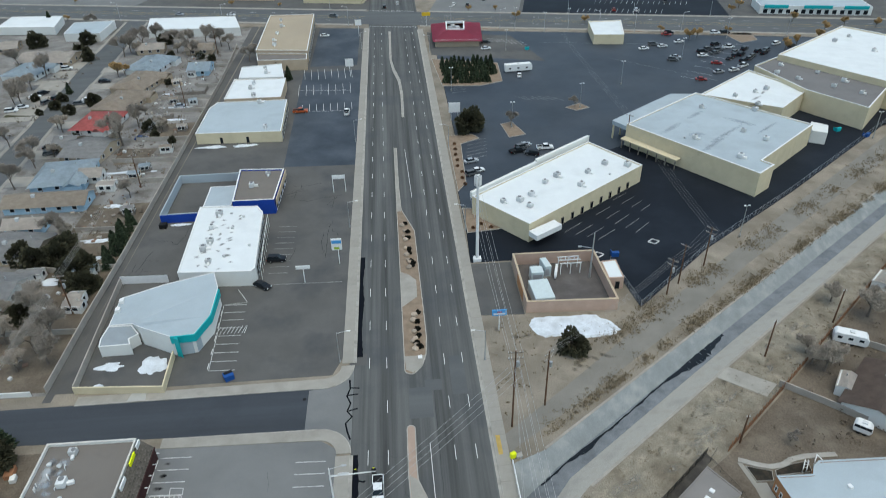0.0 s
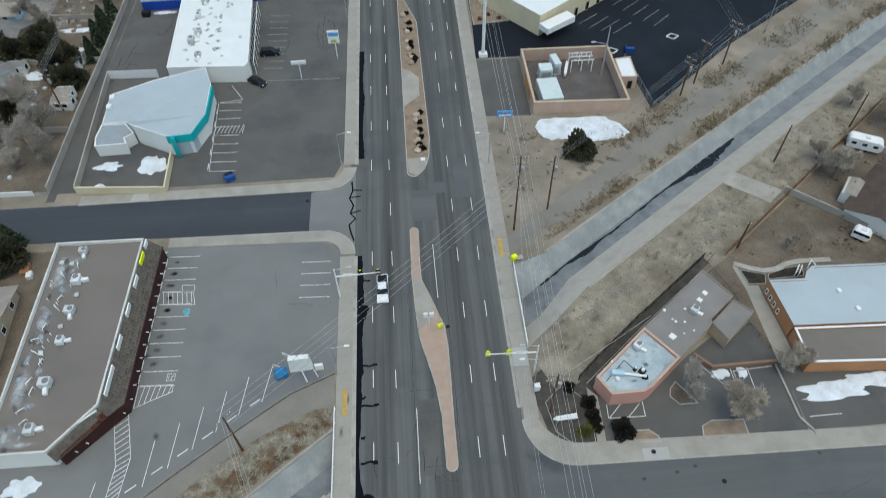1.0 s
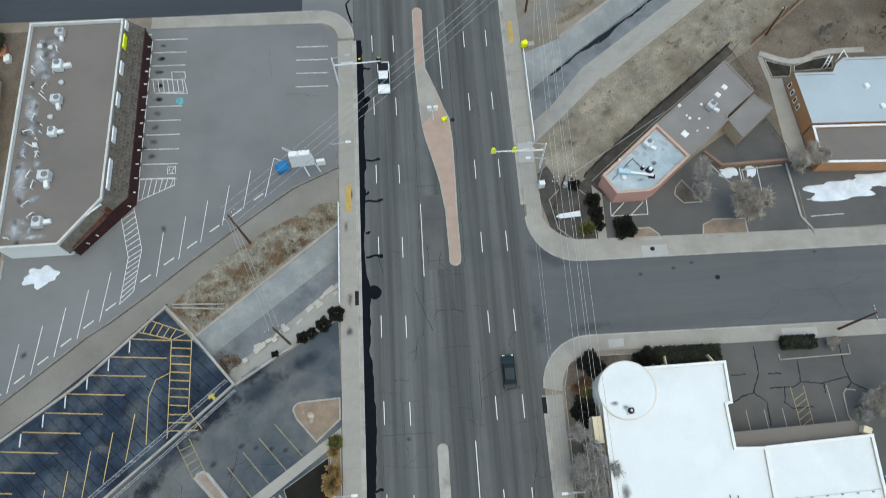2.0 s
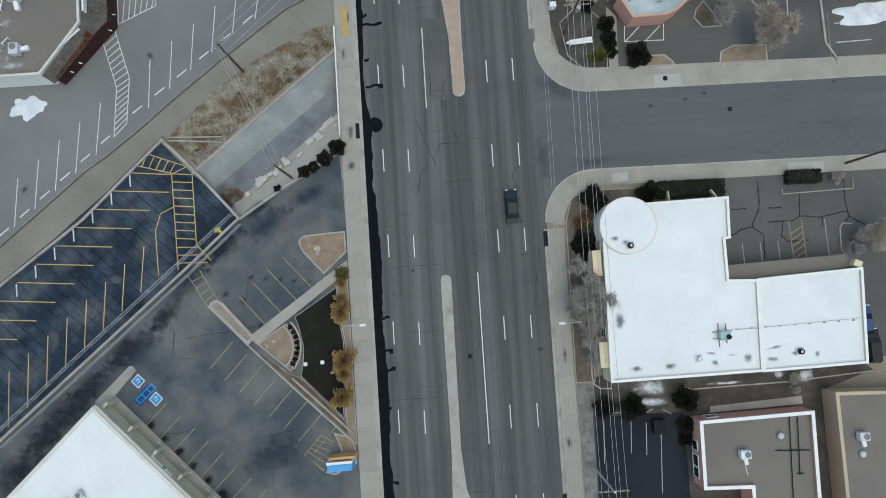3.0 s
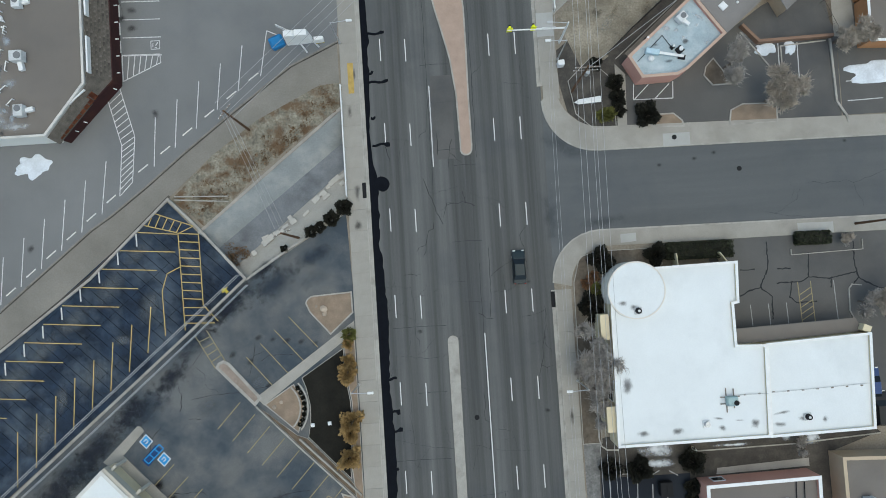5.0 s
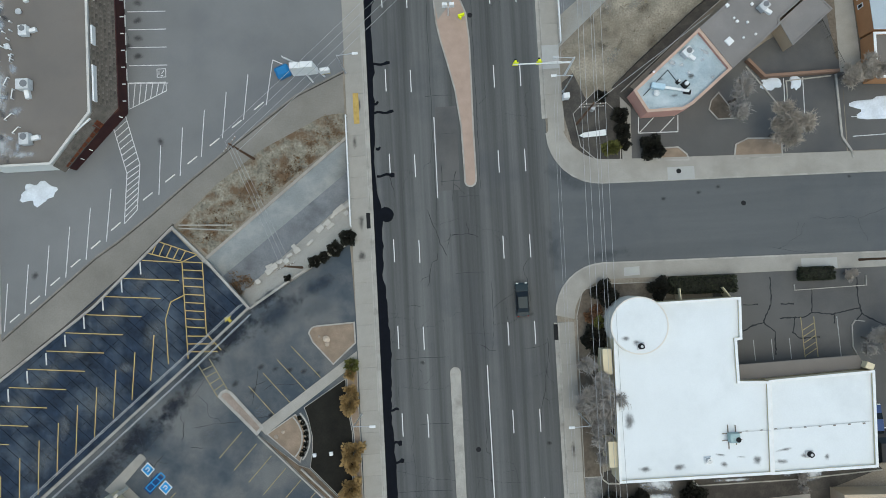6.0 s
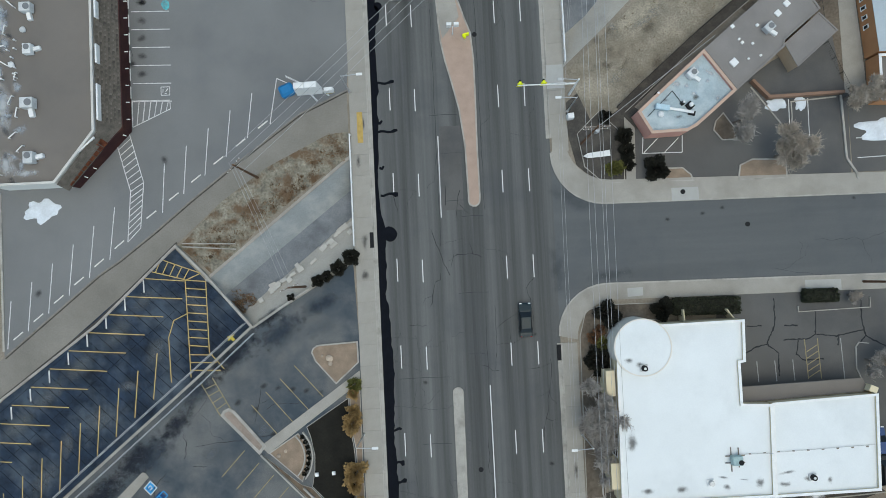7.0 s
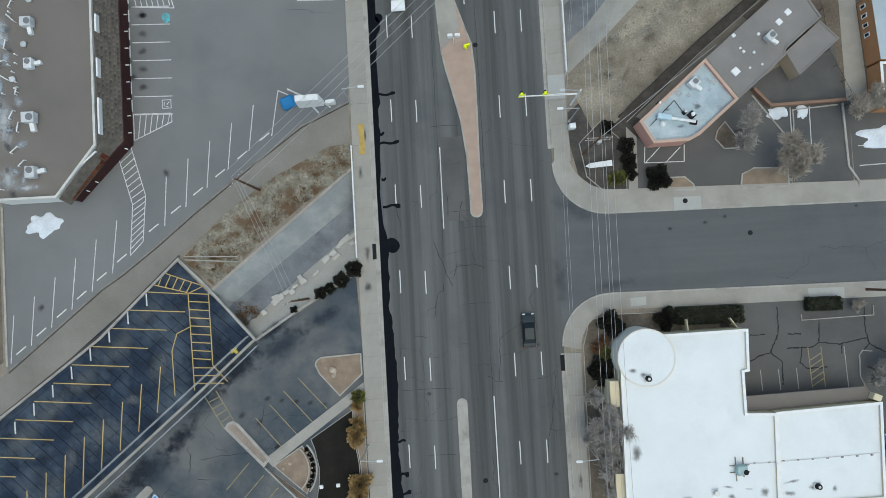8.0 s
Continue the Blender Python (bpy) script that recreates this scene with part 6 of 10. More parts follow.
# short signals and signs on the median
t = thing("median_signal", "short white pedestal signal on the paved median", "traffic light", 0.0, 70)
bm = bmesh.new()
tube(bm, (-0.1, 70.1, 0.14), (-0.1, 70.1, 3.2), 0.09, 0.08, 8)
part("pole", bm, WHITEM, t)
for dx in (-0.5, 0.5):
    bm = bmesh.new()
    box(bm, -0.1 + dx, 70.3, 2.9, 0.7, 0.4, 1.0, bev=0.05)
    part("signal_head", bm, WHITEM, t)
t = thing("keep_right_sign", "bright yellow board on a short post on the median", "traffic sign", 1.7, 69.6)
bm = bmesh.new()
tube(bm, (1.7, 69.6, 0.14), (1.7, 69.6, 1.5), 0.04, n=6)
part("post", bm, STEEL, t)
bm = bmesh.new()
box(bm, 1.7, 69.6, 0.8, 0.95, 0.25, 0.85, 15, bev=0.05)
box(bm, 1.5, 69.4, 0.8, 0.3, 0.6, 0.7, 40, bev=0.05)
part("board", bm, YELLOW, t)
t = thing("crash_cushion", "bright yellow end marker at the channel rail", "traffic sign", 15.8, 83.2)
bm = bmesh.new()
box(bm, 15.9, 83.3, 0, 1.1, 0.8, 1.2, 20, bev=0.15)
part("marker", bm, YELLOW, t)
bm = bmesh.new()
box(bm, 17.0, 83.4, 0, 1.2, 0.9, 0.5, 10, bev=0.08)
part("base", bm, KERB, t)
bm = bmesh.new()
box(bm, 15.85, 57.3, 0.15, 0.9, 0.75, 1.4, 5, bev=0.05)
solid("signal_cabinet", bm, WHITEM, "white steel signal cabinet on the pavement", "cabinet")
bm = bmesh.new()
box(bm, -13.9, 57.4, 0.15, 0.8, 4.4, 0.03)
solid("tactile_strip", bm, mat("tactile_yellow", (0.42, 0.29, 0.09), 0.8, 0.15, 1.5, 8, 0.1), "yellow tactile strip on the pavement", "road marking", kind="structure")
bm = bmesh.new()
box(bm, 13.9, 86.2, 0.15, 0.8, 4.4, 0.03)
solid("tactile_strip", bm, MATS["tactile_yellow"], "yellow tactile strip on the pavement", "road marking", kind="structure")


def power_pole(x, y, h, arm, turn=0.0, trans=False, timber=None):
    t = thing("power_pole", "brown timber power pole with cross-arm" if timber is None else "pale grey steel power pole with cross-arm", "power pole", x, y, group="power poles")
    bm = bmesh.new()
    tube(bm, (x, y, 0), (x, y, h), 0.19, 0.12, 10)
    part("pole", bm, timber or POLEW, t)
    ca, sa = math.cos(radians(turn)), math.sin(radians(turn))
    for k, z in enumerate((h - 0.5, h - 1.8)):
        if k and not trans:
            break
        bm = bmesh.new()
        box(bm, x, y, z, arm, 0.14, 0.14, turn)
        cr = part("crossarm", bm, GREYWOOD, t)
        for f in (-0.95, -0.55, 0.55, 0.95):
            bm = bmesh.new()
            px, py = x + ca * arm / 2 * f, y + sa * arm / 2 * f
            tube(bm, (px, py, z + 0.14), (px, py, z + 0.34), 0.06, 0.04, 6)
            part("insulator", bm, WHITEM, cr)
    if trans:
        bm = bmesh.new()
        tube(bm, (x + 0.45, y, h - 3.6), (x + 0.45, y, h - 2.5), 0.3, 0.3, 12)
        part("transformer", bm, STEEL, t)
    return x, y, h


def cable(pts, sag, r=0.024):
    """A hanging cable from point to point."""
    bm = bmesh.new()
    line = []
    for a, b in zip(pts, pts[1:]):
        for i in range(0 if not line else 1, 11):
            f = i / 10
            q = Vector(a).lerp(Vector(b), f)
            q.z -= sag * 4 * f * (1 - f)
            line.append(q)
    hose(bm, line, r)
    solid("cable", bm, WIRE, "thin grey overhead cable between power poles", "cable", "overhead cables")


power_pole(16.9, 90.3, 18.5, 2.6, 0, True)
power_pole(24.0, 95.0, 13.5, 2.4, 40, True)
power_pole(17.3, 53.5, 11.5, 3.2, 0, True)
power_pole(16.5, -7.0, 13.6, 3.6, 0, False, STEEL)
power_pole(55.5, 32.2, 9.5, 2.0, 90, False)
power_pole(-28.8, 51.0, 11, 2.4, 50, False)
power_pole(-22.6, 35.2, 10, 2.4, 20, False)
power_pole(72.3, 136.8, 11.2, 2.6, -50, True)
power_pole(59.2, 126.4, 10, 2.4, -50, True)
power_pole(71.7, 103.9, 9.5, 0.6, 0, False)
power_pole(91.4, 112.8, 9, 0.6, 0, False)
power_pole(63.5, 130.4, 11, 2.4, -50, False)
power_pole(56.6, 82.6, 7.0, 0.6, 0, False)
power_pole(75, 208, 11, 2.6, -40, False)
power_pole(-77.6, 133.5, 11, 2.4, 0, True)
power_pole(-80.2, 196, 11, 2.4, 0, False)
power_pole(-82, 262, 11, 2.4, 0, False)
power_pole(-83, 330, 11, 2.4, 0, False)
for k, dx in enumerate((-1.5, -0.7, 0.2, 0.7, 1.5)):
    cable([(17.4 + dx, 150, 16), (16.9 + dx * 0.8, 90.3, 17.9 - 1.2 * (k % 2)), (17.3 + dx, 53.5, 11.2 - 0.5 * (k % 2)), (16.5 + dx, -7.0, 13.4), (16.3 + dx, -70, 13)], 0.8)
for dx in (-4.6, -4.2):
    cable([(16.9, 90.3, 15), (17.3 + dx, 53.5, 9.2), (16.8 + dx, -7.0, 10.6), (16.4 + dx, -70, 10)], 0.7, 0.015)
for k in range(4):
    cable([(16.9 - 0.7 * k + 1.0, 90.3 + 0.7 * k - 1.0, 13.6), (-28.8 - 0.7 * k + 1.0, 51.0 + 0.7 * k - 1.0, 10.8)], 1.0)
for k in range(3):
    cable([(-29.4 + 0.6 * k, 51.4 - 0.4 * k, 10.6), (-23.2 + 0.6 * k, 35.2 + 0.2 * k, 9.7), (-14.5 + 0.5 * k, -20, 9.6)][:2], 0.4, 0.018)
for k in range(4):
    cable([(23.4 + 0.3 * k, 95.2 - 0.2 * k, 13.2), (58.6 + 0.4 * k, 126.8 - 0.3 * k, 9.8), (71.0 + 0.8 * k, 137.2 - 0.6 * k, 11.0), (73.6 + 0.8 * k, 208, 10.8), (73 + 0.5 * k, 300, 12)], 1.0, 0.014)
for k in range(4):
    cable([(-78.4 + 0.5 * k, 95, 10.8), (-78.4 + 0.5 * k, 133.5, 10.8), (-81.0 + 0.5 * k, 196, 10.8), (-82.8 + 0.5 * k, 262, 10.8), (-83.8 + 0.5 * k, 330, 10.8)], 0.9)
cable([(17.3, 53.5, 10.4), (35.4, 66.6, 4.4)], 0.3, 0.035)


# ---- signs ----
def sign_post(name, label, x, y, posts, h, w, bh, board, turn=0.0, depth=0.3, trim=None):
    t = thing(name, label, "sign", x, y, 0)
    ca, sa = math.cos(radians(turn)), math.sin(radians(turn))
    for f in posts:
        bm = bmesh.new()
        tube(bm, (x + ca * w * f, y + sa * w * f, 0), (x + ca * w * f, y + sa * w * f, h), 0.12, 0.11, 8)
        part("post", bm, WHITEM, t)
    bm = bmesh.new()
    box(bm, x, y, h - bh, w, depth, bh, turn, bev=0.03)
    bd = part("board", bm, board, t)
    if trim:
        for k, (m, zz, hh, ww) in enumerate(trim):
            bm = bmesh.new()
            box(bm, x, y, h - bh + zz, w * ww, depth + 0.05, hh, turn)
            part("panel", bm, m, bd)
    return t


RED = plain("sign_red", (0.45, 0.05, 0.04), 0.5)
SKYB = plain("sign_blue", (0.08, 0.3, 0.6), 0.5)
GREENS = plain("sign_green", (0.3, 0.42, 0.05), 0.5)
sign_post("pylon_sign", "blue and white panel sign on a blue post", -17.6, 147.6, (0.1,), 7.4, 2.6, 3.2, WHITEM, 0, 0.4, ((SKYB, 1.9, 0.9, 0.9), (GREENS, 0.2, 0.7, 0.5)))
sign_post("blank_sign", "blank white board on a white post", -25.4, 140.4, (0,), 4.8, 3.4, 0.9, WHITEM, 0, 0.3)
sign_post("frame_sign", "small white board between two rusty posts", -19.1, 186, (-0.5, 0.5), 5.6, 3.6, 1.2, WHITEM, 0, 0.2)
sign_post("white_sign", "white shop sign on two posts", -19.5, 291, (0,), 7.5, 3.4, 3.2, WHITEM, 0, 0.4)
sign_post("white_sign", "tall white board sign on a post", 20.2, 237, (-0.3, 0.3), 6.6, 4.2, 3.6, WHITEM, 0, 0.4)
sign_post("blue_sign", "blue and white roadside sign on one post", 18.6, 117.8, (0,), 5.6, 3.2, 1.5, SKYB, 0, 0.3, ((WHITEM, 0.3, 0.35, 0.8), (RED, 0.8, 0.3, 0.3)))
sign_post("yellow_sign", "yellow shop sign by the far crossing", 17.6, 366, (0,), 7, 4.5, 1.8, plain("amber_sign", (0.6, 0.4, 0.03), 0.5), 0, 0.4)
sign_post("white_sign", "tall white shop sign by the far lot", -17.2, 352, (0,), 8, 3.2, 2.6, WHITEM, 0, 0.4)
for i, x in enumerate((30, 62, 88, 120)):
    lot_lamp(x, 366 - 0.23 * x, 11)
t = thing("pylon_sign", "weathered white pylon sign board on a slanted post", "sign", -19.9, 61.8)
bm = bmesh.new()
side = [(-21.9, 3.4), (-21.7, 6.9), (-20.6, 7.0), (-20.4, 6.75), (-20.15, 7.05), (-18.6, 7.1), (-18.35, 3.9), (-19.6, 3.6)]
lo, hi = [bm.verts.new((x, 61.5, z)) for x, z in side], [bm.verts.new((x, 62.3, z)) for x, z in side]
bm.faces.new(lo), bm.faces.new(hi[::-1])
for k in range(len(side)):
    bm.faces.new((lo[k], hi[k], hi[(k + 1) % len(side)], lo[(k + 1) % len(side)]))
part("board", bm, WHITEM, t, "weathered white sign face")
bm = bmesh.new()
box(bm, -17.5, 62.0, 3.0, 1.25, 0.5, 1.3, 4, bev=0.04)
sb = part("side_board", bm, WHITEM, t, "small white side board")
bm = bmesh.new()
box(bm, -17.5, 62.0, 2.72, 1.2, 0.46, 0.28, 4)
part("band", bm, mat("dull_ochre", (0.36, 0.28, 0.08), 0.6, 0.15, 1, 8, 0), sb, "dull ochre lower band")
for a, b_ in (((-19.9, 61.6, 0), (-20.3, 61.9, 3.6)), ((-18.2, 62.3, 0), (-18.6, 62.1, 4.0))):
    bm = bmesh.new()
    tube(bm, a, b_, 0.14, 0.12, 8)
    part("post", bm, WHITEM, t)
for k in range(7):
    bm = bmesh.new()
    box(bm, -22.75 + 0.3 * k, 63.5 - 0.16 * k, 5.6, 0.2, 0.1, 0.5, -28)
    part("letter_bar", bm, WHITEM, t)
bm = bmesh.new()
band(bm, [(-22.9, 63.5), (-20.8, 62.4)], 0.08, 5.5, 5.6)
part("letter_rail", bm, STEEL, t)
bm = bmesh.new()
box(bm, -24.0, 63.1, 0, 2.0, 1.7, 1.25, 22, bev=0.22)
box(bm, -24.0, 63.1, 1.2, 1.5, 1.2, 0.2, 22, bev=0.08)
solid("blue_bin", bm, plain("blue_plastic", (0.02, 0.16, 0.36), 0.5), "squat blue plastic bin with rounded corners", "bin")
bm = bmesh.new()
prism(bm, [(-1.9, 0.0), (-1.3, -0.35), (1.8, -0.4), (1.8, 0.4), (-1.3, 0.3)], 0, 0.28)
prism(bm, [(-1.6, 0.0), (-1.2, -0.15), (1.75, -0.18), (1.75, 0.18), (-1.2, 0.15)], 0.28, 0.5)
bm.transform(pose(19.1, 51.6, 1.6, 0, 0, 4))
t = thing("corner_sign", "low white wedge sign at the street corner", "sign", 19.1, 51.6)
part("board", bm, WHITEM, t)
bm = bmesh.new()
for dx in (-1.0, 1.0):
    box(bm, 19.1 + dx, 51.6, 0, 0.15, 0.15, 1.7)
part("leg", bm, STEEL, t)
t = thing("store_sign", "blue and white monument sign with orange stripes", "sign", -17.4, -4.6)
bm = bmesh.new()
box(bm, -17.6, -4.9, 0.2, 3.4, 0.9, 2.4, 2, bev=0.05)
part("panel", bm, SKYB, t)
bm = bmesh.new()
box(bm, -17.6, -4.2, 0.2, 3.5, 0.35, 2.6, 2)
part("back_panel", bm, WHITEM, t)
bm = bmesh.new()
box(bm, -17.2, -3.6, 0.2, 3.6, 0.35, 2.4, 2)
part("stripe_panel", bm, mat("orange_trim", (0.5, 0.3, 0.12), 0.7, 0.1, 1, 8, 0), t)


# ---- machines on the roofs ----
FANM = plain("dusty_fan", (0.17, 0.175, 0.18), 0.6)


def roof_unit(x, y, z, s=1.0, turn=0.0, kind=0):
    t = thing("roof_unit", "dusty grey rooftop cooling unit" if kind != 1 else "squat round rooftop vent", "rooftop unit", x, y, z, turn, "rooftop units")
    m = pose(x, y, z, 0, 0, turn)
    if kind == 1:
        bm = bmesh.new()
        tube(bm, (0, 0, 0), (0, 0, 0.5 * s), 0.35 * s, 0.4 * s, 12)
        tube(bm, (0, 0, 0.5 * s), (0, 0, 0.75 * s), 0.55 * s, 0.3 * s, 12)
        bm.transform(m)
        part("cowl", bm, UNITM, t)
        return
    bm = bmesh.new()
    box(bm, 0, 0, 0.18, 1.6 * s, 1.3 * s, 1.1 * s, bev=0.05)
    bm.transform(m)
    part("casing", bm, UNITM, t)
    bm = bmesh.new()
    for dx in (-0.6 * s, 0.6 * s):
        box(bm, dx, 0, 0, 0.12, 1.3 * s, 0.2)
    bm.transform(m)
    part("skid", bm, STEEL, t)
    bm = bmesh.new()
    tube(bm, (0.25 * s, 0, 0.18 + 1.1 * s), (0.25 * s, 0, 0.26 + 1.1 * s), 0.45 * s, 0.45 * s, 14)
    bm.transform(m)
    part("fan", bm, FANM, t)
    bm = bmesh.new()
    box(bm, 0.2 * s, -1.15 * s, 0.0, 0.6 * s, 1.1 * s, 0.6 * s, 12, bev=0.04)
    bm.transform(m)
    part("duct", bm, WHITEM, t)


UNITS = [(5.25, 35, ((26.7, 164.9), (31.4, 165), (35, 167.8), (40.4, 174.6), (44.5, 178.1), (60.5, 184.4), (54, 179.5), (66.8, 182.5), (50, 171.8), (33.5, 161.5))),
         (7.25, 38, ((104.1, 219.5), (120.9, 214.7), (92, 195), (109.2, 198.2), (99.9, 180.1), (113.2, 191.1))),
         (6.4, 35, ((130.2, 233.6), (135.6, 235.8), (125.5, 221.7), (121.4, 230.6))),
         (7.6, 35, ((152, 258), (146, 249), (150.4, 241.6), (161, 247), (165.5, 237), (158.8, 232), (164.8, 224.5))),
         (9.5, 35, ((195.6, 284.7), (186, 279), (194.1, 264.5))),
         (4.2, 0, ((-40.4, 191.5), (-44.1, 184.1))), (4.2, 0, ((-57.2, 274.7), (-57.6, 268.5), (-55.2, 260.5))), (4.2, 0, ((-55.2, 293), (-54, 287))),
         (5.25, 0, ((-57.2, 367), (-55.6, 355.4), (-56, 342.2), (-56.4, 330.8), (-55, 323.2))),
         (3.95, 0, ((-59.6, 88.0), (-59.0, 81.5), (-58.5, 75.3), (-58.4, 69.5), (-58.5, 62.0), (-58.5, 54.5))),
          (3.3, 0, ((36.1, -6.1),)), (3.05, 0, ((52.0, -4.8),)), (3.1, 40, ((32.2, 61.7),)), (3.4, 40, ((42.9, 67.4),)),
         (3.78, 0, ((-46.5, 229.5), (-52.0, 253.6))), (4.15, 0, ((-48.6, 145.2), (-51, 151), (-50, 154.6), (-51, 161.5), (-50.4, 168.6)))]
for x, y, k in roof_marks:
    roof_unit(x, y, 4.05, 0.7, 40, k)
for z, turn, places in UNITS:
    for k, (x, y) in enumerate(places):
        roof_unit(x, y, z, 0.85 + 0.3 * ((k * 37) % 10) / 10, turn + 90 * (k % 2))
for x, y, z in ((41.2, -4.1, 3.3), (51.9, -7.2, 3.05), (27.75, 56.4, 3.1), (-59.3, 72.4, 3.95), (-58.4, 78.6, 3.95), (-61, 67.6, 3.95), (-62.8, 85.8, 3.95), (-61, 85.4, 3.95), (-39.8, 151.9, 4.15), (-45.3, 147.4, 4.15), (-43.6, 166.6, 4.15), (-45.6, 160.9, 4.15), (89, 195.6, 7.25), (60, 177.5, 5.25)):
    roof_unit(x, y, z, 0.8, 0, 1)
for x, y, w in ((38.1, 63.0, 1.0), (44.5, 69.5, 0.8), (45.8, 70.8, 0.8), (39.0, 66.2, 0.3), (39.4, 65.7, 0.4), (40.8, 65.5, 0.35), (40.1, 63.4, 0.3), (41.8, 63.8, 0.3), (38.2, 68.0, 0.5), (41.6, 68.0, 0.4)):
    bm = bmesh.new()
    box(bm, x, y, 3.39, w, w, 0.25, 40, bev=0.05)
    solid("skylight", bm, WHITEM, "small white square cap on the flat roof", "skylight", "skylights")
t = thing("roof_duct", "white duct with a cooler lying on the pale blue roof", "duct", 28.0, 57.3, 3.1)
bm = bmesh.new()
tube(bm, (28.4, 57.25, 3.5), (32.2, 56.45, 3.5), 0.2, 0.2, 8)
part("duct", bm, WHITEM, t)
bm = bmesh.new()
box(bm, 28.0, 57.35, 3.1, 1.9, 0.75, 0.7, -12, bev=0.08)
part("cooler", bm, mat("pale_blue_casing", (0.42, 0.55, 0.62), 0.5, 0.1, 1, 8, 0), t, "pale blue cooler casing")
bm = bmesh.new()
box(bm, 32.0, 56.4, 3.1, 0.95, 0.6, 0.3, -12)
part("base", bm, BLACKM, t, "black duct base")
for x, y, w in ((27.4, 59.2, 0.55), (30.8, 57.8, 0.5), (31.8, 57.4, 0.95)):
    t = thing("roof_vent", "small black roof vent with a pale cap", "roof vent", x, y, 3.1, 0, "clinic roof vents")
    bm = bmesh.new()
    box(bm, x, y, 3.1, w, w, 0.4, 40, bev=0.04)
    part("curb", bm, BLACKM, t)
    bm = bmesh.new()
    tube(bm, (x + 0.12, y + 0.1, 3.5), (x + 0.12, y + 0.1, 3.75), 0.32 * w, 0.28 * w, 10)
    part("cap", bm, WHITEM, t)
t = thing("roof_cable", "thin dark cable run on the pale blue roof", "cable run", 26.0, 56.5, 3.1)
for a, b_ in (((26.0, 56.2), (29.6, 59.6)), ((29.6, 59.6), (30.8, 57.8))):
    bm = bmesh.new()
    tube(bm, (*a, 3.16), (*b_, 3.16), 0.045, 0.045, 6)
    part("cable", bm, BLACKM, t)
# grated cooler on sleepers, black fans and a square hatch on the white roof
GREENC = mat("pale_green_casing", (0.3, 0.4, 0.4), 0.6, 0.15, 1, 8, 0, stain=(0.16, 0.2, 0.2), amount=0.5, blotch=0.8)
t = thing("roof_cooler", "weathered grey-green cooler on crossed timber sleepers", "rooftop unit", 34.4, 9.7, 4.3)
for dx, dy, lx, ly in ((-0.5, 0, 0.12, 3.2), (0.5, 0.2, 0.12, 2.6), (0, -0.45, 2.6, 0.12), (0, 0.45, 2.6, 0.12)):
    bm = bmesh.new()
    box(bm, 34.4 + dx, 9.7 + dy, 4.3, lx, ly, 0.12)
    part("sleeper", bm, GREYWOOD, t)
bm = bmesh.new()
box(bm, 34.4, 9.7, 4.42, 1.35, 1.2, 1.0, bev=0.06)
part("casing", bm, GREENC, t)
bm = bmesh.new()
tube(bm, (34.8, 9.5, 5.42), (34.8, 9.5, 5.5), 0.34, 0.34, 14)
part("fan", bm, BLACKM, t)
for x, y, z, w in ((22.95, 22.3, 4.92, 0.75), (44.5, 6.9, 4.1, 0.75), (31.0, 6.8, 4.3, 0.7)):
    t = thing("roof_fan", "round black exhaust fan on a low square base", "rooftop fan", x, y, z, 0, "roof fans")
    bm = bmesh.new()
    box(bm, x, y, z, w * 1.35, w * 1.2, 0.25, 6, bev=0.03)
    part("base", bm, WHITEM if w == 0.7 else UNITM, t)
    bm = bmesh.new()
    tube(bm, (x, y, z + 0.25), (x, y, z + 0.75), w * 0.55, w * 0.48, 14)
    part("drum", bm, BLACKM if w > 0.7 else STEEL, t)
    bm = bmesh.new()
    tube(bm, (x, y, z + 0.75), (x, y, z + 0.8), w * 0.26, w * 0.2, 10)
    part("hub", bm, STEEL, t)
# conduit on low blocks across the white roof
t = thing("roof_conduit", "thin steel conduit on low blocks across the white roof", "conduit", 34.8, 10.3, 4.3)
bm = bmesh.new()
for a, b_ in (((34.9, 10.3, 4.42), (38.9, 10.3, 4.42)), ((39.6, 10.3, 4.25), (53.0, 10.8, 4.25)), ((38.9, 10.3, 4.42), (39.3, 10.3, 4.72)), ((39.3, 10.3, 4.72), (39.6, 10.3, 4.25))):
    tube(bm, a, b_, 0.035, 0.035, 6)
part("pipe", bm, STEEL, t)
for i in range(9):
    bm = bmesh.new()
    x = 36.4 + 1.95 * i
    if not 38.6 < x < 40.2:
        box(bm, x, 10.3 + 0.03 * i, 4.29 if x < 39 else 4.09, 0.3, 0.16, 0.13)
        part("block", bm, GREYWOOD, t)
    else:
        bm.free()
# pumping machinery
for x, y, sx, sy, h, turn in ((30.0, 128.2, 4.6, 7.4, 2.6, 3), (30.4, 136.0, 3.0, 2.8, 2.6, 0), (33.0, 138.2, 1.6, 4.0, 3.0, 10)):
    t = thing("pump_cabinet", "pale grey steel equipment cabinet in the walled yard", "equipment", x, y)
    bm = bmesh.new()
    box(bm, x, y, 0.15, sx, sy, h, turn, bev=0.12)
    part("casing", bm, CABM, t)
    bm = bmesh.new()
    box(bm, x, y, 0, sx + 0.3, sy + 0.3, 0.18, turn)
    part("plinth", bm, KERB, t)
    bm = bmesh.new()
    box(bm, x, y - sy / 2 - 0.03, 0.5, sx * 0.7, 0.06, h * 0.6, turn)
    part("door", bm, STEEL, t)
t = thing("mast", "tall grey steel mast with a lamp arm in the walled yard", "mast", 43.3, 135.1)
bm = bmesh.new()
tube(bm, (43.3, 135.1, 0), (43.3, 135.1, 12.6), 0.28, 0.12, 10)
part("pole", bm, STEEL, t)
bm = bmesh.new()
tube(bm, (43.3, 135.1, 8.4), (40.6, 135.3, 8.9), 0.07, 0.06, 6)
part("arm", bm, STEEL, t)
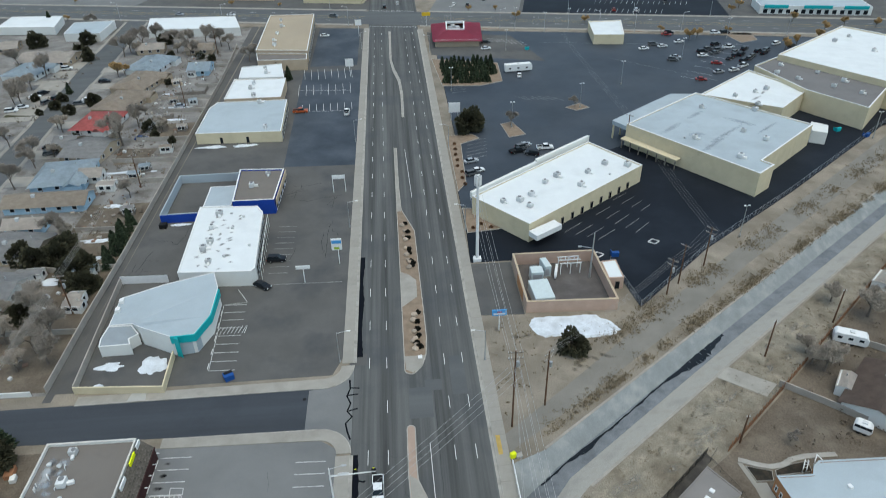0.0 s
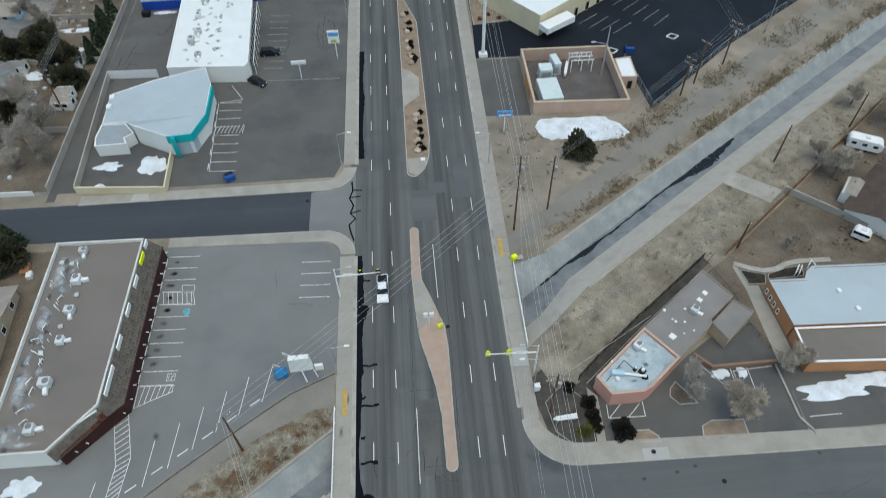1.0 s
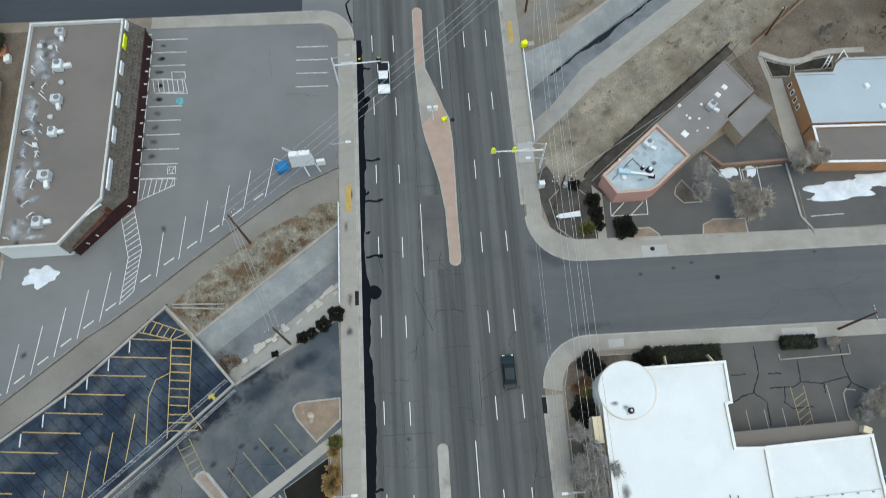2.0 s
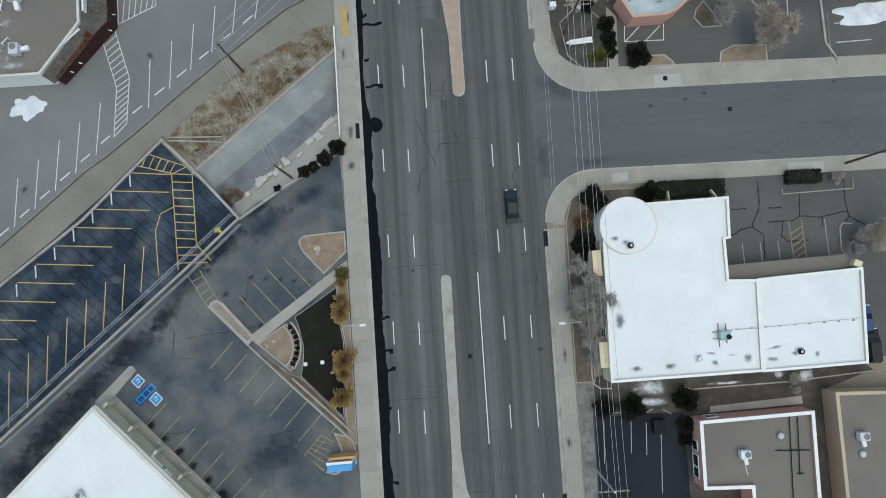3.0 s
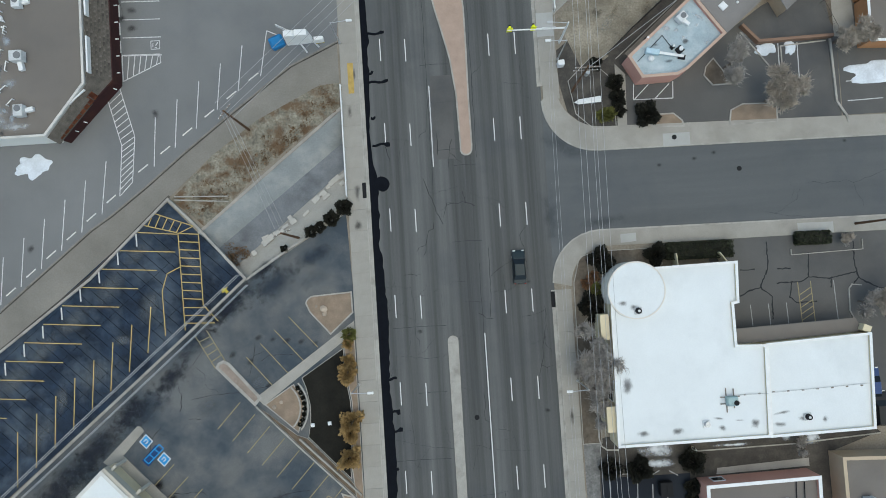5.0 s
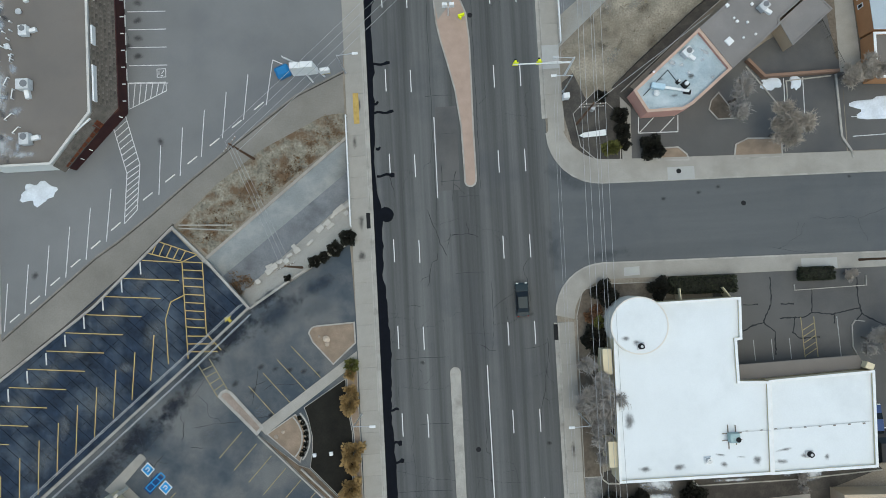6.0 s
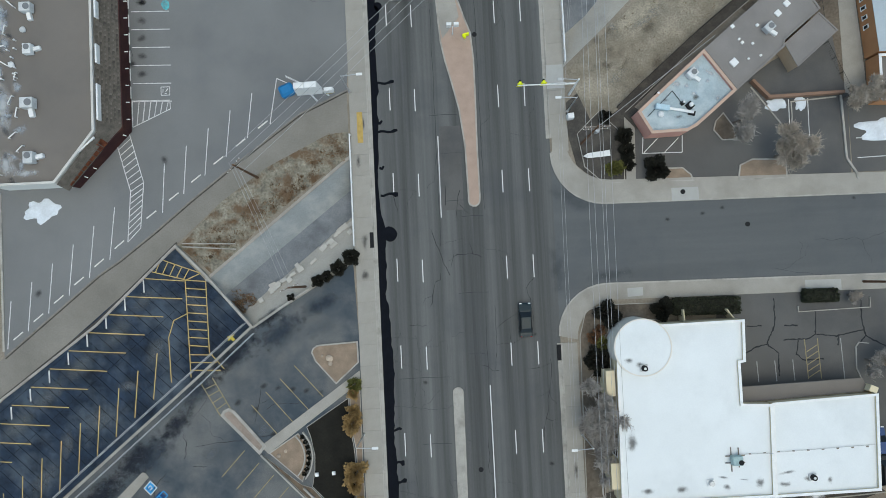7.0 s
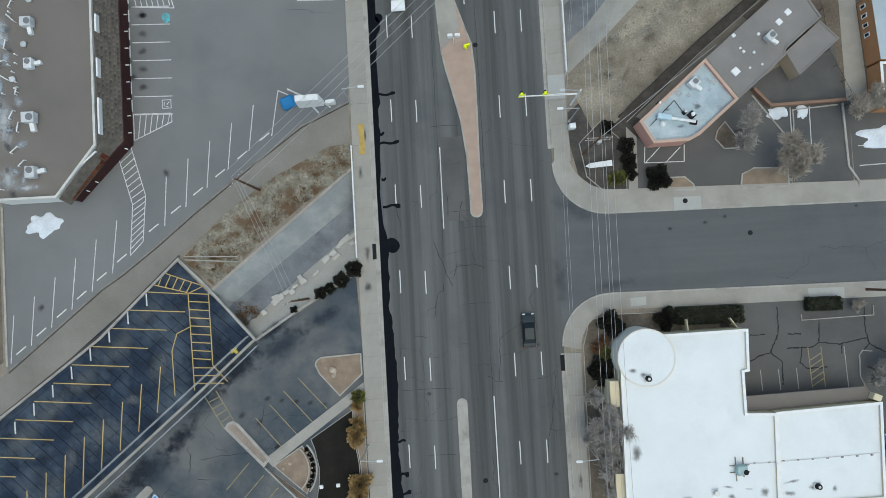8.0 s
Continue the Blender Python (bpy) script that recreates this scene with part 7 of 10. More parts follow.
bm = bmesh.new()
box(bm, 40.2, 135.3, 8.8, 0.9, 0.4, 0.25, bev=0.05)
part("lamp_head", bm, STEEL, t)
t = thing("switch_rack", "pale steel switch rack with insulators", "equipment", 39, 138.5)
for dx in (-2.4, 0, 2.4):
    for dy in (-1.4, 1.4):
        bm = bmesh.new()
        box(bm, 39 + dx, 138.5 + dy, 0, 0.18, 0.18, 3.2)
        part("post", bm, WHITEM, t)
for dy in (-1.4, 0, 1.4):
    bm = bmesh.new()
    box(bm, 39, 138.5 + dy, 3.0, 5.4, 0.18, 0.2)
    part("beam", bm, WHITEM, t)
for i in range(5):
    bm = bmesh.new()
    tube(bm, (36.8 + 1.1 * i, 138.5, 3.2), (36.8 + 1.1 * i, 138.5, 3.8), 0.14, 0.1, 8)
    part("insulator", bm, WHITEM, t)
t = thing("cable_drums", "stack of pale round cable reels", "equipment", 35.3, 136.8)
for i in range(4):
    bm = bmesh.new()
    tube(bm, (34.7 + 0.3 * i, 135.6 + 0.9 * i, 1.1), (35.2 + 0.3 * i, 135.5 + 0.9 * i, 1.1), 1.0, 1.0, 16)
    part("reel", bm, WHITEM, t)

# lane lines on the far cross road
for side in (-1, 1):
    a0, a1 = (16, 300) if side > 0 else (-300, -16)
    lot_paint("lane_lines", "white lane lines on the cross road", WORN_PAINT, [(cp(a0 + 12 * k, v_), cp(a0 + 12 * k + 3.5, v_)) for k in range(int((a1 - a0) / 12)) for v_ in (-6.2, 6.2)], 0.16, 0.05)
    lot_paint("centre_lines", "yellow centre lines on the cross road", YEL_PAINT, [(cp(a0, v_), cp(a1, v_)) for v_ in (-1.6, 1.6)], 0.2, 0.05)

lot_paint("ladder_walk", "faded yellow ladder lines beyond the divider", FADED_YEL, [((-37.9, 22.4), (-35.2, 17.6)), ((-36.2, 23.0), (-33.8, 18.6))] + [(lerp((-37.9, 22.4), (-35.2, 17.6), k / 5), lerp((-36.2, 23.0), (-33.8, 18.6), k / 5)) for k in range(1, 5)])

# ---- plants ----
def quads(name, C, size, material, seed=0, flat=0.0, long=1.0, away=None):
    """Many small leaves, one quad each, round the given centres."""
    rg = np.random.RandomState(seed)
    C = np.asarray(C, float)
    n = len(C)
    a = rg.normal(size=(n, 3))
    if away is not None:
        a = a * 0.5 + away
    a /= np.linalg.norm(a, axis=1)[:, None] + 1e-9
    b = np.cross(a, rg.normal(size=(n, 3)))
    b /= np.linalg.norm(b, axis=1)[:, None] + 1e-9
    s = size * rg.uniform(0.6, 1.3, (n, 1))
    a, b = a * s * long, b * s
    V = np.stack([C - a - b * 0.7, C + a * 0.3 - b, C + a + b * 0.2, C - a * 0.2 + b], 1).reshape(-1, 3)
    F = [(4 * i, 4 * i + 1, 4 * i + 2, 4 * i + 3) for i in range(n)]
    me = bpy.data.meshes.new(name)
    me.from_pydata(V.tolist(), [], F)
    me.materials.append(material)
    return me


def mesh_tree(seed, h, spread, levels=4, trunk=0.16):
    """Limbs as tapered tubes; returns the mesh's bmesh and the twig ends."""
    r = random.Random(seed)
    bm = bmesh.new()
    ends = []

    def grow(p, d, length, rad, lev):
        q = p + d * length
        tube(bm, p, q, rad, rad * 0.65, 6 if lev > 2 else 4, caps=False)
        if lev == 0:
            ends.append((p, q))
            return
        for k in range(3 if lev > 1 else 4):
            t = Vector((r.uniform(-1, 1), r.uniform(-1, 1), r.uniform(-0.15, 0.7)))
            nd = (d * 0.75 + t * spread).normalized()
            start = p.lerp(q, r.uniform(0.55, 1.0))
            grow(start, nd, length * r.uniform(0.55, 0.8), rad * 0.55, lev - 1)

    grow(Vector((0, 0, 0)), Vector((r.uniform(-0.1, 0.1), r.uniform(-0.1, 0.1), 1)).normalized(), h * 0.36, trunk, levels)
    return bm, ends


def bare_tree_parts(seed, h, spread=0.8, leaf=TWIG, n=6000, size=0.023, long=15.0):
    bm, ends = mesh_tree(seed, h, spread)
    limbs = mesh_of("trunk", bm, BARK)
    rg = np.random.RandomState(seed)
    A = np.array([p for p, _ in ends]), np.array([q for _, q in ends])
    i = rg.randint(0, len(ends), n)
    f = rg.uniform(0.2, 1.3, (n, 1))
    C = A[0][i] * (1 - f) + A[1][i] * f + rg.normal(0, 0.16 * h / 5, (n, 3))
    away = (A[1] - A[0])[i]
    away = away / (np.linalg.norm(away, axis=1)[:, None] + 1e-6)
    return [("trunk", limbs), ("crown", quads("crown", C, size, leaf, seed, long=long, away=away))]


def conifer_parts(seed, h, r0, n=900, leaf=NEEDLE):
    bm = bmesh.new()
    tube(bm, (0, 0, 0), (0, 0, h * 0.95), 0.03 * h, 0.02, 7)
    tr = mesh_of("trunk", bm, BARK)
    rg = np.random.RandomState(seed)
    z = h * (0.06 + 0.94 * rg.uniform(0, 1, n) ** 1.35)
    th = rg.uniform(0, 2 * np.pi, n)
    k = 1 + 0.22 * np.sin(3 * th + seed) + 0.18 * np.sin(7 * z / h * 6 + th)
    rad = r0 * (1 - z / h) ** 0.8 * k * rg.uniform(0.35, 1, n) ** 0.5
    C = np.stack([rad * np.cos(th), rad * np.sin(th), z - 0.15 * rad], 1)
    away = np.stack([np.cos(th), np.sin(th), np.full(n, 0.15)], 1)
    return [("trunk", tr), ("crown", quads("crown", C, 0.16 + 0.018 * h, leaf, seed, long=1.5, away=away))]


def clump(seed, rx, ry, rz, n, power=0.35):
    rg = np.random.RandomState(seed)
    d = rg.normal(size=(n, 3))
    d /= np.linalg.norm(d, axis=1)[:, None]
    bump = 1 + 0.18 * np.sin(5 * d[:, 0] + seed) + 0.15 * np.sin(6 * d[:, 1] + 2 * seed) + 0.1 * np.sin(9 * d[:, 2])
    q = d * (rg.uniform(0.1, 1, n) ** power * bump)[:, None] * np.array([rx, ry, rz])
    q[:, 2] = np.abs(q[:, 2] + rz * 0.75)
    return q


def bush_parts(seed, rx, ry, rz, n=700, leaf=EVER, size=0.14):
    bm = bmesh.new()
    for k in range(4):
        a = k * 1.6 + seed
        tube(bm, (0, 0, 0), (rx * 0.4 * math.cos(a), ry * 0.4 * math.sin(a), rz * 1.1), 0.05, 0.02, 5)
    st = mesh_of("trunk", bm, BARK)
    return [("trunk", st), ("foliage", quads("foliage", clump(seed, rx, ry, rz, n), size, leaf, seed, long=1.3))]


def plant(name, label, category, parts, x, y, turn=0.0, s=1.0, z=0.0, group=""):
    e = new(name)
    e.empty_display_size = 0.3
    e.matrix_basis = pose(x, y, z, 0, 0, turn) @ Matrix.Diagonal((s, s, s, 1))
    tagged(e, label, category, group)
    for nm, me in parts:
        ob = new(nm, me)
        ob.parent = e
    return e


BARE = [bare_tree_parts(k, 6.0, 0.75 + 0.1 * k) for k in range(3)]
BUSHY = [bare_tree_parts(10 + k, 4.2, 1.15, mat("tan_twigs", (0.36, 0.315, 0.265), 0.95, 0.25, 0.8, 6, 0.0), 8500, 0.022, 14.0) for k in range(2)]
GREYT = [bare_tree_parts(20 + k, 5.5, 1.1, mat("grey_twigs", (0.31, 0.285, 0.26), 0.95, 0.25, 0.8, 6, 0.0), 4200, 0.03, 15.0) for k in range(2)]
GOLDT = [bare_tree_parts(30 + k, 5.0, 0.8, mat("golden_twigs", (0.4, 0.27, 0.13), 0.95, 0.25, 0.8, 6, 0.0), 3600, 0.1, 3.0) for k in range(2)]
CON = [conifer_parts(40 + k, 8.0, 2.2, 1300) for k in range(2)]
SMALLCON = [conifer_parts(50 + k, 3.6, 1.2, 320) for k in range(3)]
DARKT = [bush_parts(60 + k, 2.8, 2.6, 2.6, 2400, mat("dark_evergreen", (0.05, 0.048, 0.028), 0.9, 0.35, 0.8, 5, 0.0), 0.24) for k in range(2)]
GOLDB = [bush_parts(70 + k, 1.35, 1.7, 1.3, 1500, GOLD, 0.13) for k in range(2)]
ROUND = [bush_parts(80 + k, 1.0, 1.0, 0.75, 2200, mat("dark_shrub", (0.018, 0.018, 0.013), 0.9, 0.35, 0.8, 5, 0.0), 0.085) for k in range(2)]
GREENB = [bush_parts(90, 1.0, 1.0, 0.7, 700, mat("olive_shrub", (0.12, 0.12, 0.035), 0.9, 0.4, 0.8, 5, 0.0), 0.12), bush_parts(91, 0.8, 0.8, 0.6, 500, mat("russet_shrub", (0.16, 0.085, 0.045), 0.9, 0.4, 0.8, 5, 0.0), 0.1)]
rr = random.Random(11)
for x, y, s in ((-66, 330, 0.91), (39.7, 229.5, 1.0), (66.5, 243.4, 0.9), (65.6, 82.1, 0.55), (108, 118, 0.9), (120, 92, 0.9)) + ((-152.9, 308.4, 1.7), (-148.5, 273.5, 1.7), (-127.0, 333, 1.8), (-121.5, 345, 1.8), (-118.5, 358, 1.6), (-107, 344, 1.6), (-99, 341, 1.7), (-92, 348, 1.6), (-84, 344, 1.5), (-79, 338, 1.3), (-95, 328, 1.5), (-95.5, 228.5, 2.1), (-94.6, 244, 1.5), (-121.5, 219, 1.5), (-119, 214, 1.3), (-66.5, 318, 1.4), (-169, 320, 1.6), (-161, 390, 1.2), (-92.8, 168, 1.4), (-77.5, 123.4, 1.5), (-84, 129.5, 1.7), (-80.5, 120.4, 1.4), (-81.5, 189.7, 1.0), (-76.5, 116.6, 1.2), (-152, 275, 1.5), (-158, 262, 1.6), (-119, 199, 1.4), (-135, 232, 1.3), (-126, 340, 1.6), (-170, 280, 1.5), (-182, 300, 1.5), (-95, 112, 1.3)):
    plant("bare_tree", "leafless grey-brown tree with fine twigs", "tree", BARE[rr.randrange(3)], x, y, rr.uniform(0, 360), s * (1.12 if x < -70 else 1), group="bare trees")
for x, y, s in ((44.5, 50.2, 1.85), (84.5, 102, 1.5), (79.5, 100.5, 1.2), (100, 114, 2.0), (106, 110, 1.5), (95, 120, 1.3), (56.6, 21.4, 1.5), (54.8, 58.0, 1.5), (57.6, 58.2, 1.2), (53.2, 30.4, 0.62)) + ((-152.5, 292, 1.8), (-158.6, 290, 2.0), (-121.5, 243.5, 1.7), (-124.5, 247, 1.3), (-103, 336, 1.6), (-88, 350, 1.8), (-123, 338, 1.8), (-88, 124, 1.7), (-82, 115, 1.4), (-92, 134, 1.3), (-91.5, 166, 1.5), (-160, 275, 1.8), (-153, 258, 1.5), (-98, 230, 1.2), (-85, 240, 1.5), (-87, 243, 1.3), (-116, 222, 1.3), (-140, 240, 1.2)):
    plant("bushy_tree", "leafless tan tree with dense fine twigs", "tree", BUSHY[rr.randrange(2)], x, y, rr.uniform(0, 360), s, group="bushy bare trees")
for x, y, s in ((17.3, 18.2, 1.15), (17.6, 15.2, 1.35), (17.4, 11.6, 1.1), (17.9, 8.6, 0.8), (39.0, 55.4, 1.2), (44.5, 2.6, 0.55)):
    plant("grey_tree", "leafless grey tree with spreading twigs", "tree", GREYT[rr.randrange(2)], x, y, rr.uniform(0, 360), s, group="grey bare trees")
for x, y, s in ((141.5, 322, 1.3), (147, 326, 1.0), (200.5, 313, 1.2), (211, 326, 1.1), (226, 334, 1.1), (177.6, 300, 1.2), (186, 306, 1.2), (240, 330, 1), (205, 345, 1.2), (66, 372, 1.0), (100, 358, 1.0)) + ((-120.5, 303.5, 1.6), (-118.5, 306, 1.2)):
    plant("golden_tree", "small tree with dry golden twigs", "tree", GOLDT[rr.randrange(2)], x, y, rr.uniform(0, 360), s, group="golden trees")
for x, y, s in ((-75.0, 94.0, 0.75), (-52, 303, 0.6)) + ((-75.4, 152.3, 0.8), (-75.6, 158.8, 0.85), (-75.6, 163.7, 0.8), (-75.4, 170.8, 0.8), (-76.5, 167, 0.7), (-45.5, 289.7, 0.75), (-76.5, 94, 0.75), (-134.4, 285, 0.6), (-187, 400, 0.9)):
    plant("conifer", "dark green conifer with an uneven crown", "tree", CON[rr.randrange(2)], x, y, rr.uniform(0, 360), s, group="conifers")
for x, y, s in ((32.8, 109.7, 1.05), (-74.5, 89.4, 1.3), (-78, 88, 1.0), (24.4, 226.5, 1.7), (26.2, 228, 1.3),) + ((-176, 356, 1.5), (-152.5, 358, 1.3), (-150, 341, 1.0), (-146, 338, 0.9), (-112, 352, 1.2), (-119.2, 269.8, 1.05), (-125.4, 261.2, 0.8), (-133.6, 276, 0.7), (-132.9, 267.3, 0.75), (-142, 330, 1.0), (-93.8, 153.6, 1.3), (-99, 157.4, 1.1), (-88.6, 154.6, 1.3), (-82, 147.8, 1.3), (-78.5, 142.4, 1.1), (-76.5, 143, 0.9), (-89, 159.5, 1.2), (-89.7, 164, 0.8), (-80.5, 151, 1.1), (-84, 152, 1.0), (-88.2, 132.5, 1.0), (-118, 231, 0.6), (-145, 278, 0.6), (-114, 236, 0.5), (-116.5, 226, 0.55), (-111.5, 229, 0.45), (-112, 252, 0.5), (-90, 241, 0.8), (-86, 234, 0.6), (-137, 262, 0.5), (-79, 229, 0.5), (-96, 291, 0.5), (-90, 325, 0.7), (-104, 328, 0.7), (-84, 322, 0.6)):
    plant("evergreen", "dark brownish-green evergreen tree", "tree", DARKT[rr.randrange(2)], x, y, rr.uniform(0, 360), s, group="evergreens")
for i in range(12):
    for k in range(6):
        x, y = 20.6 + 1.95 * i + rr.uniform(-0.5, 0.5), 276.5 + 4.6 * k + rr.uniform(-1, 1)
        if i > 9 and k < 2:
            continue
        plant("young_spruce", "young dark green spruce in a planted block", "tree", SMALLCON[rr.randrange(3)], x, y, rr.uniform(0, 360), rr.uniform(0.8, 1.2), group="young spruces")
for x, y, s in ((-16.4, 20.0, 0.55), (-16.6, 16.0, 0.95), (-16.5, 9.2, 1.05), (-16.7, 7.6, 0.8), (-17.0, 4.3, 1.0), (-16.4, 17.6, 0.6)):
    plant("golden_shrub", "dry golden ornamental shrub in the planter", "shrub", GOLDB[rr.randrange(2)], x, y, rr.uniform(0, 360), s, group="golden shrubs")
for x, y, s in ((27.2, 29.6, 1.45), (19.4, 29.5, 1.6), (17.7, 23.1, 1.6), (18.2, 21.6, 0.9), (20.6, 28.9, 0.9), (27.5, 49.3, 1.6), (23.5, 52.0, 1.1), (23.7, 50.2, 0.8), (23.4, 54.2, 1.1), (-15.9, 39.1, 1.1), (-17.8, 37.5, 1.0), (-19.5, 36.5, 0.75), (-20.7, 35.9, 0.8), (-24.6, 33.8, 0.5), (18.9, 0.5, 1.35), (22.7, 0.4, 1.6), (30.0, 0.9, 1.55), (29.9, -2.5, 1.1), (29.6, -4.5, 0.9), (20.8, 57.1, 0.9)):
    plant("dark_shrub", "rounded dark evergreen shrub", "shrub", ROUND[rr.randrange(2)], x, y, rr.uniform(0, 360), s, group="dark shrubs")
for x, y, k in ((18.8, 25.2, 0), (17.4, 26.2, 1), (18.4, 27.2, 1), (22.2, 49.8, 0), (21.4, 49.6, 0), (-16.2, 21.2, 0)):
    plant("low_shrub", "low olive and russet garden shrub", "shrub", GREENB[k], x, y, rr.uniform(0, 360), 1.0, group="low shrubs")


def hedge(x, y, L, w, h, turn, seed):
    rg = np.random.RandomState(seed)
    n = int(420 * L)
    C = rg.uniform(-1, 1, (n, 3))
    ax = rg.randint(0, 3, n)
    for k in range(3):
        C[ax == k, k] = np.sign(C[ax == k, k]) * rg.uniform(0.8, 1.04, (ax == k).sum())
    C = C * np.array([L / 2, w / 2, h / 2]) + np.array([0, 0, h / 2])
    bm = bmesh.new()
    for i in range(int(L)):
        tube(bm, (-L / 2 + i + 0.5, 0, 0), (-L / 2 + i + 0.5, 0.1, h * 0.8), 0.05, 0.03, 5)
    core = mesh_of("trunk", bm, BARK)
    bm = bmesh.new()
    box(bm, 0, 0, 0.15, L * 0.94, w * 0.86, h * 0.82, bev=0.15)
    inner = mesh_of("inner_growth", bm, MATS["dark_shrub"])
    plant("hedge", "clipped dark green hedge along the pavement", "hedge", [("trunk", core), ("inner_growth", inner), ("foliage", quads("foliage", C, 0.11, MATS["hedge_leaf"], seed, long=1.3))], x, y, turn, group="clipped hedges")


mat("hedge_leaf", (0.03, 0.034, 0.02), 0.9, 0.35, 0.8, 5, 0.0)
hedge(33.1, 29.9, 8.9, 2.3, 1.7, -1, 1)
hedge(49.0, 30.6, 4.6, 1.8, 1.4, -1, 2)

plant("bare_tree", "wide pale leafless tree in the back yard", "tree", BUSHY[0], 81.2, 98.5, 40, 1.7, group="bare trees")
plant("bare_tree", "wide pale leafless tree in the back yard", "tree", BUSHY[1], 80.4, 104.0, 140, 1.4, group="bare trees")

plant("grey_tree", "leafless grey-brown tree in the kerbed corner bed", "tree", GREYT[1], 55.0, 21.4, 75, 0.8, group="grey bare trees")
plant("grey_shrub", "bare grey round shrub beside the hedge", "shrub", GREYT[0], 53.6, 30.0, 30, 0.42, group="grey bare trees")
wall_run("bed_kerb", "pale kerb round the corner bed", [(54.3, 18.7), (53.7, 20.2), (53.8, 23.2), (54.3, 23.8), (55.6, 23.6)], 0.16, 0.14, KERB, "kerb")

# dry brush on the banks and verges, too many to count
def scatter(name, label, spots, material, size, seed, per=9, height=0.35):
    rg = np.random.RandomState(seed)
    C = []
    for x, y, s in spots:
        k = int(per * (0.5 + rg.rand()))
        C.append(np.stack([x + rg.normal(0, 0.45 * s, k), y + rg.normal(0, 0.45 * s, k), np.abs(rg.normal(0, height * s, k)) + 0.05], 1))
    ob = new(name, quads(name, np.concatenate(C), size, material, seed, long=2.0))
    tagged(ob, label, "brush", kind="stuff")


rg = np.random.RandomState(3)
spots = [(*along(s, o), w) for s, o, w in zip(rg.uniform(66, 330, 110)[rg.randint(0, 110, 2600)] + rg.normal(0, 1.5, 2600), 57.2 + np.abs(rg.normal(0, 1.5, 2600)), rg.uniform(0.3, 0.9, 2600))]
spots += [(*along(s, o), w) for s, o, w in zip(rg.uniform(95, 340, 80)[rg.randint(0, 80, 2200)] + rg.normal(0, 1.5, 2200), 67.2 + rg.normal(0, 1.5, 2200), rg.uniform(0.3, 1.0, 2200))]
spots = [(x + 0.03 * (y - 120), y, w) for x, y, w in spots]
scatter("bank_brush", "dry brown brush along the channel bank", spots, BRUSH, 0.06, 5, 15)
spots = [(*along(s, o), w) for s, o, w in zip(rg.uniform(60, 330, 1100), rg.uniform(36.5, 45.2, 1100), rg.uniform(0.2, 0.6, 1100))]
scatter("strip_grass", "dry straw tufts on the channel strip", spots, mat("straw", (0.13, 0.1, 0.065), 0.95, 0.3, 0.8, 5, 0), 0.045, 6, 10, 0.06)
spots = [(*along(s, o), w) for s, o, w in zip(rg.uniform(-8, 24, 170), 52.9 + np.abs(rg.normal(0, 2.2, 170)), rg.uniform(0.3, 0.9, 170))]
spots = [q for q in spots if q[0] < -15.6 and q[1] < 0.72 * (q[0] + 40) + 40.6]
scatter("verge_brush", "russet dry brush beside the channel", spots, mat("russet_brush", (0.15, 0.095, 0.055), 0.95, 0.35, 0.8, 5, 0), 0.055, 7, 22, 0.16)
spots = [(x, y, w) for x, y, w in zip(rg.uniform(15.8, 48, 260), rg.uniform(90, 121, 260), rg.uniform(0.2, 0.8, 260)) if y > 0.8 * x + 80]
scatter("lot_weeds", "scattered dry weeds on the bare lot", spots, BRUSH, 0.1, 8, 6, 0.15)
spots = [(rg.uniform(-150, -75), rg.uniform(110, 342), rg.uniform(0.5, 1.6)) for _ in range(620)]
spots = [q for q in spots if not (-136 < q[0] < -117) and all(abs(q[0] - h[0]) > h[2] / 2 + 1 or abs(q[1] - h[1]) > h[3] / 2 + 1 for h in HOUSES)]
scatter("yard_brush", "dry shrubs and weeds in the back yards", spots, mat("yard_twigs", (0.15, 0.12, 0.09), 0.95, 0.35, 0.8, 5, 0), 0.14, 9, 14, 0.5)
spots = [(rg.uniform(58, 125), rg.uniform(78, 128), rg.uniform(0.4, 1.3)) for _ in range(260)]
spots = [q for q in spots if q[1] < 0.82 * q[0] + 33 and q[1] > 77]
scatter("yard_brush", "dry shrubs and weeds in the eastern yards", spots, MATS["yard_twigs"], 0.12, 10, 12, 0.35)

# ---- vehicles ----
PAINT = {"white": (0.72, 0.73, 0.73), "silver": (0.36, 0.38, 0.4), "black": (0.012, 0.013, 0.015), "grey": (0.1, 0.105, 0.11), "red": (0.26, 0.025, 0.02), "blue": (0.03, 0.06, 0.16), "orange": (0.38, 0.09, 0.03), "teal": (0.012, 0.024, 0.03)}
CAR_CACHE = {}


def side_solid(bm, prof, w, taper=0.0, z_t=1.0):
    """A side outline (x, z) made w wide; points above z_t draw in by taper."""
    L, R = [], []
    for x, z in prof:
        k = w / 2 - (taper if z > z_t else 0)
        L.append(bm.verts.new((x, k, z)))
        R.append(bm.verts.new((x, -k, z)))
    n = len(prof)
    bm.faces.new(L), bm.faces.new(R[::-1])
    for i in range(n):
        j = (i + 1) % n
        bm.faces.new((L[i], R[i], R[j], L[j]))


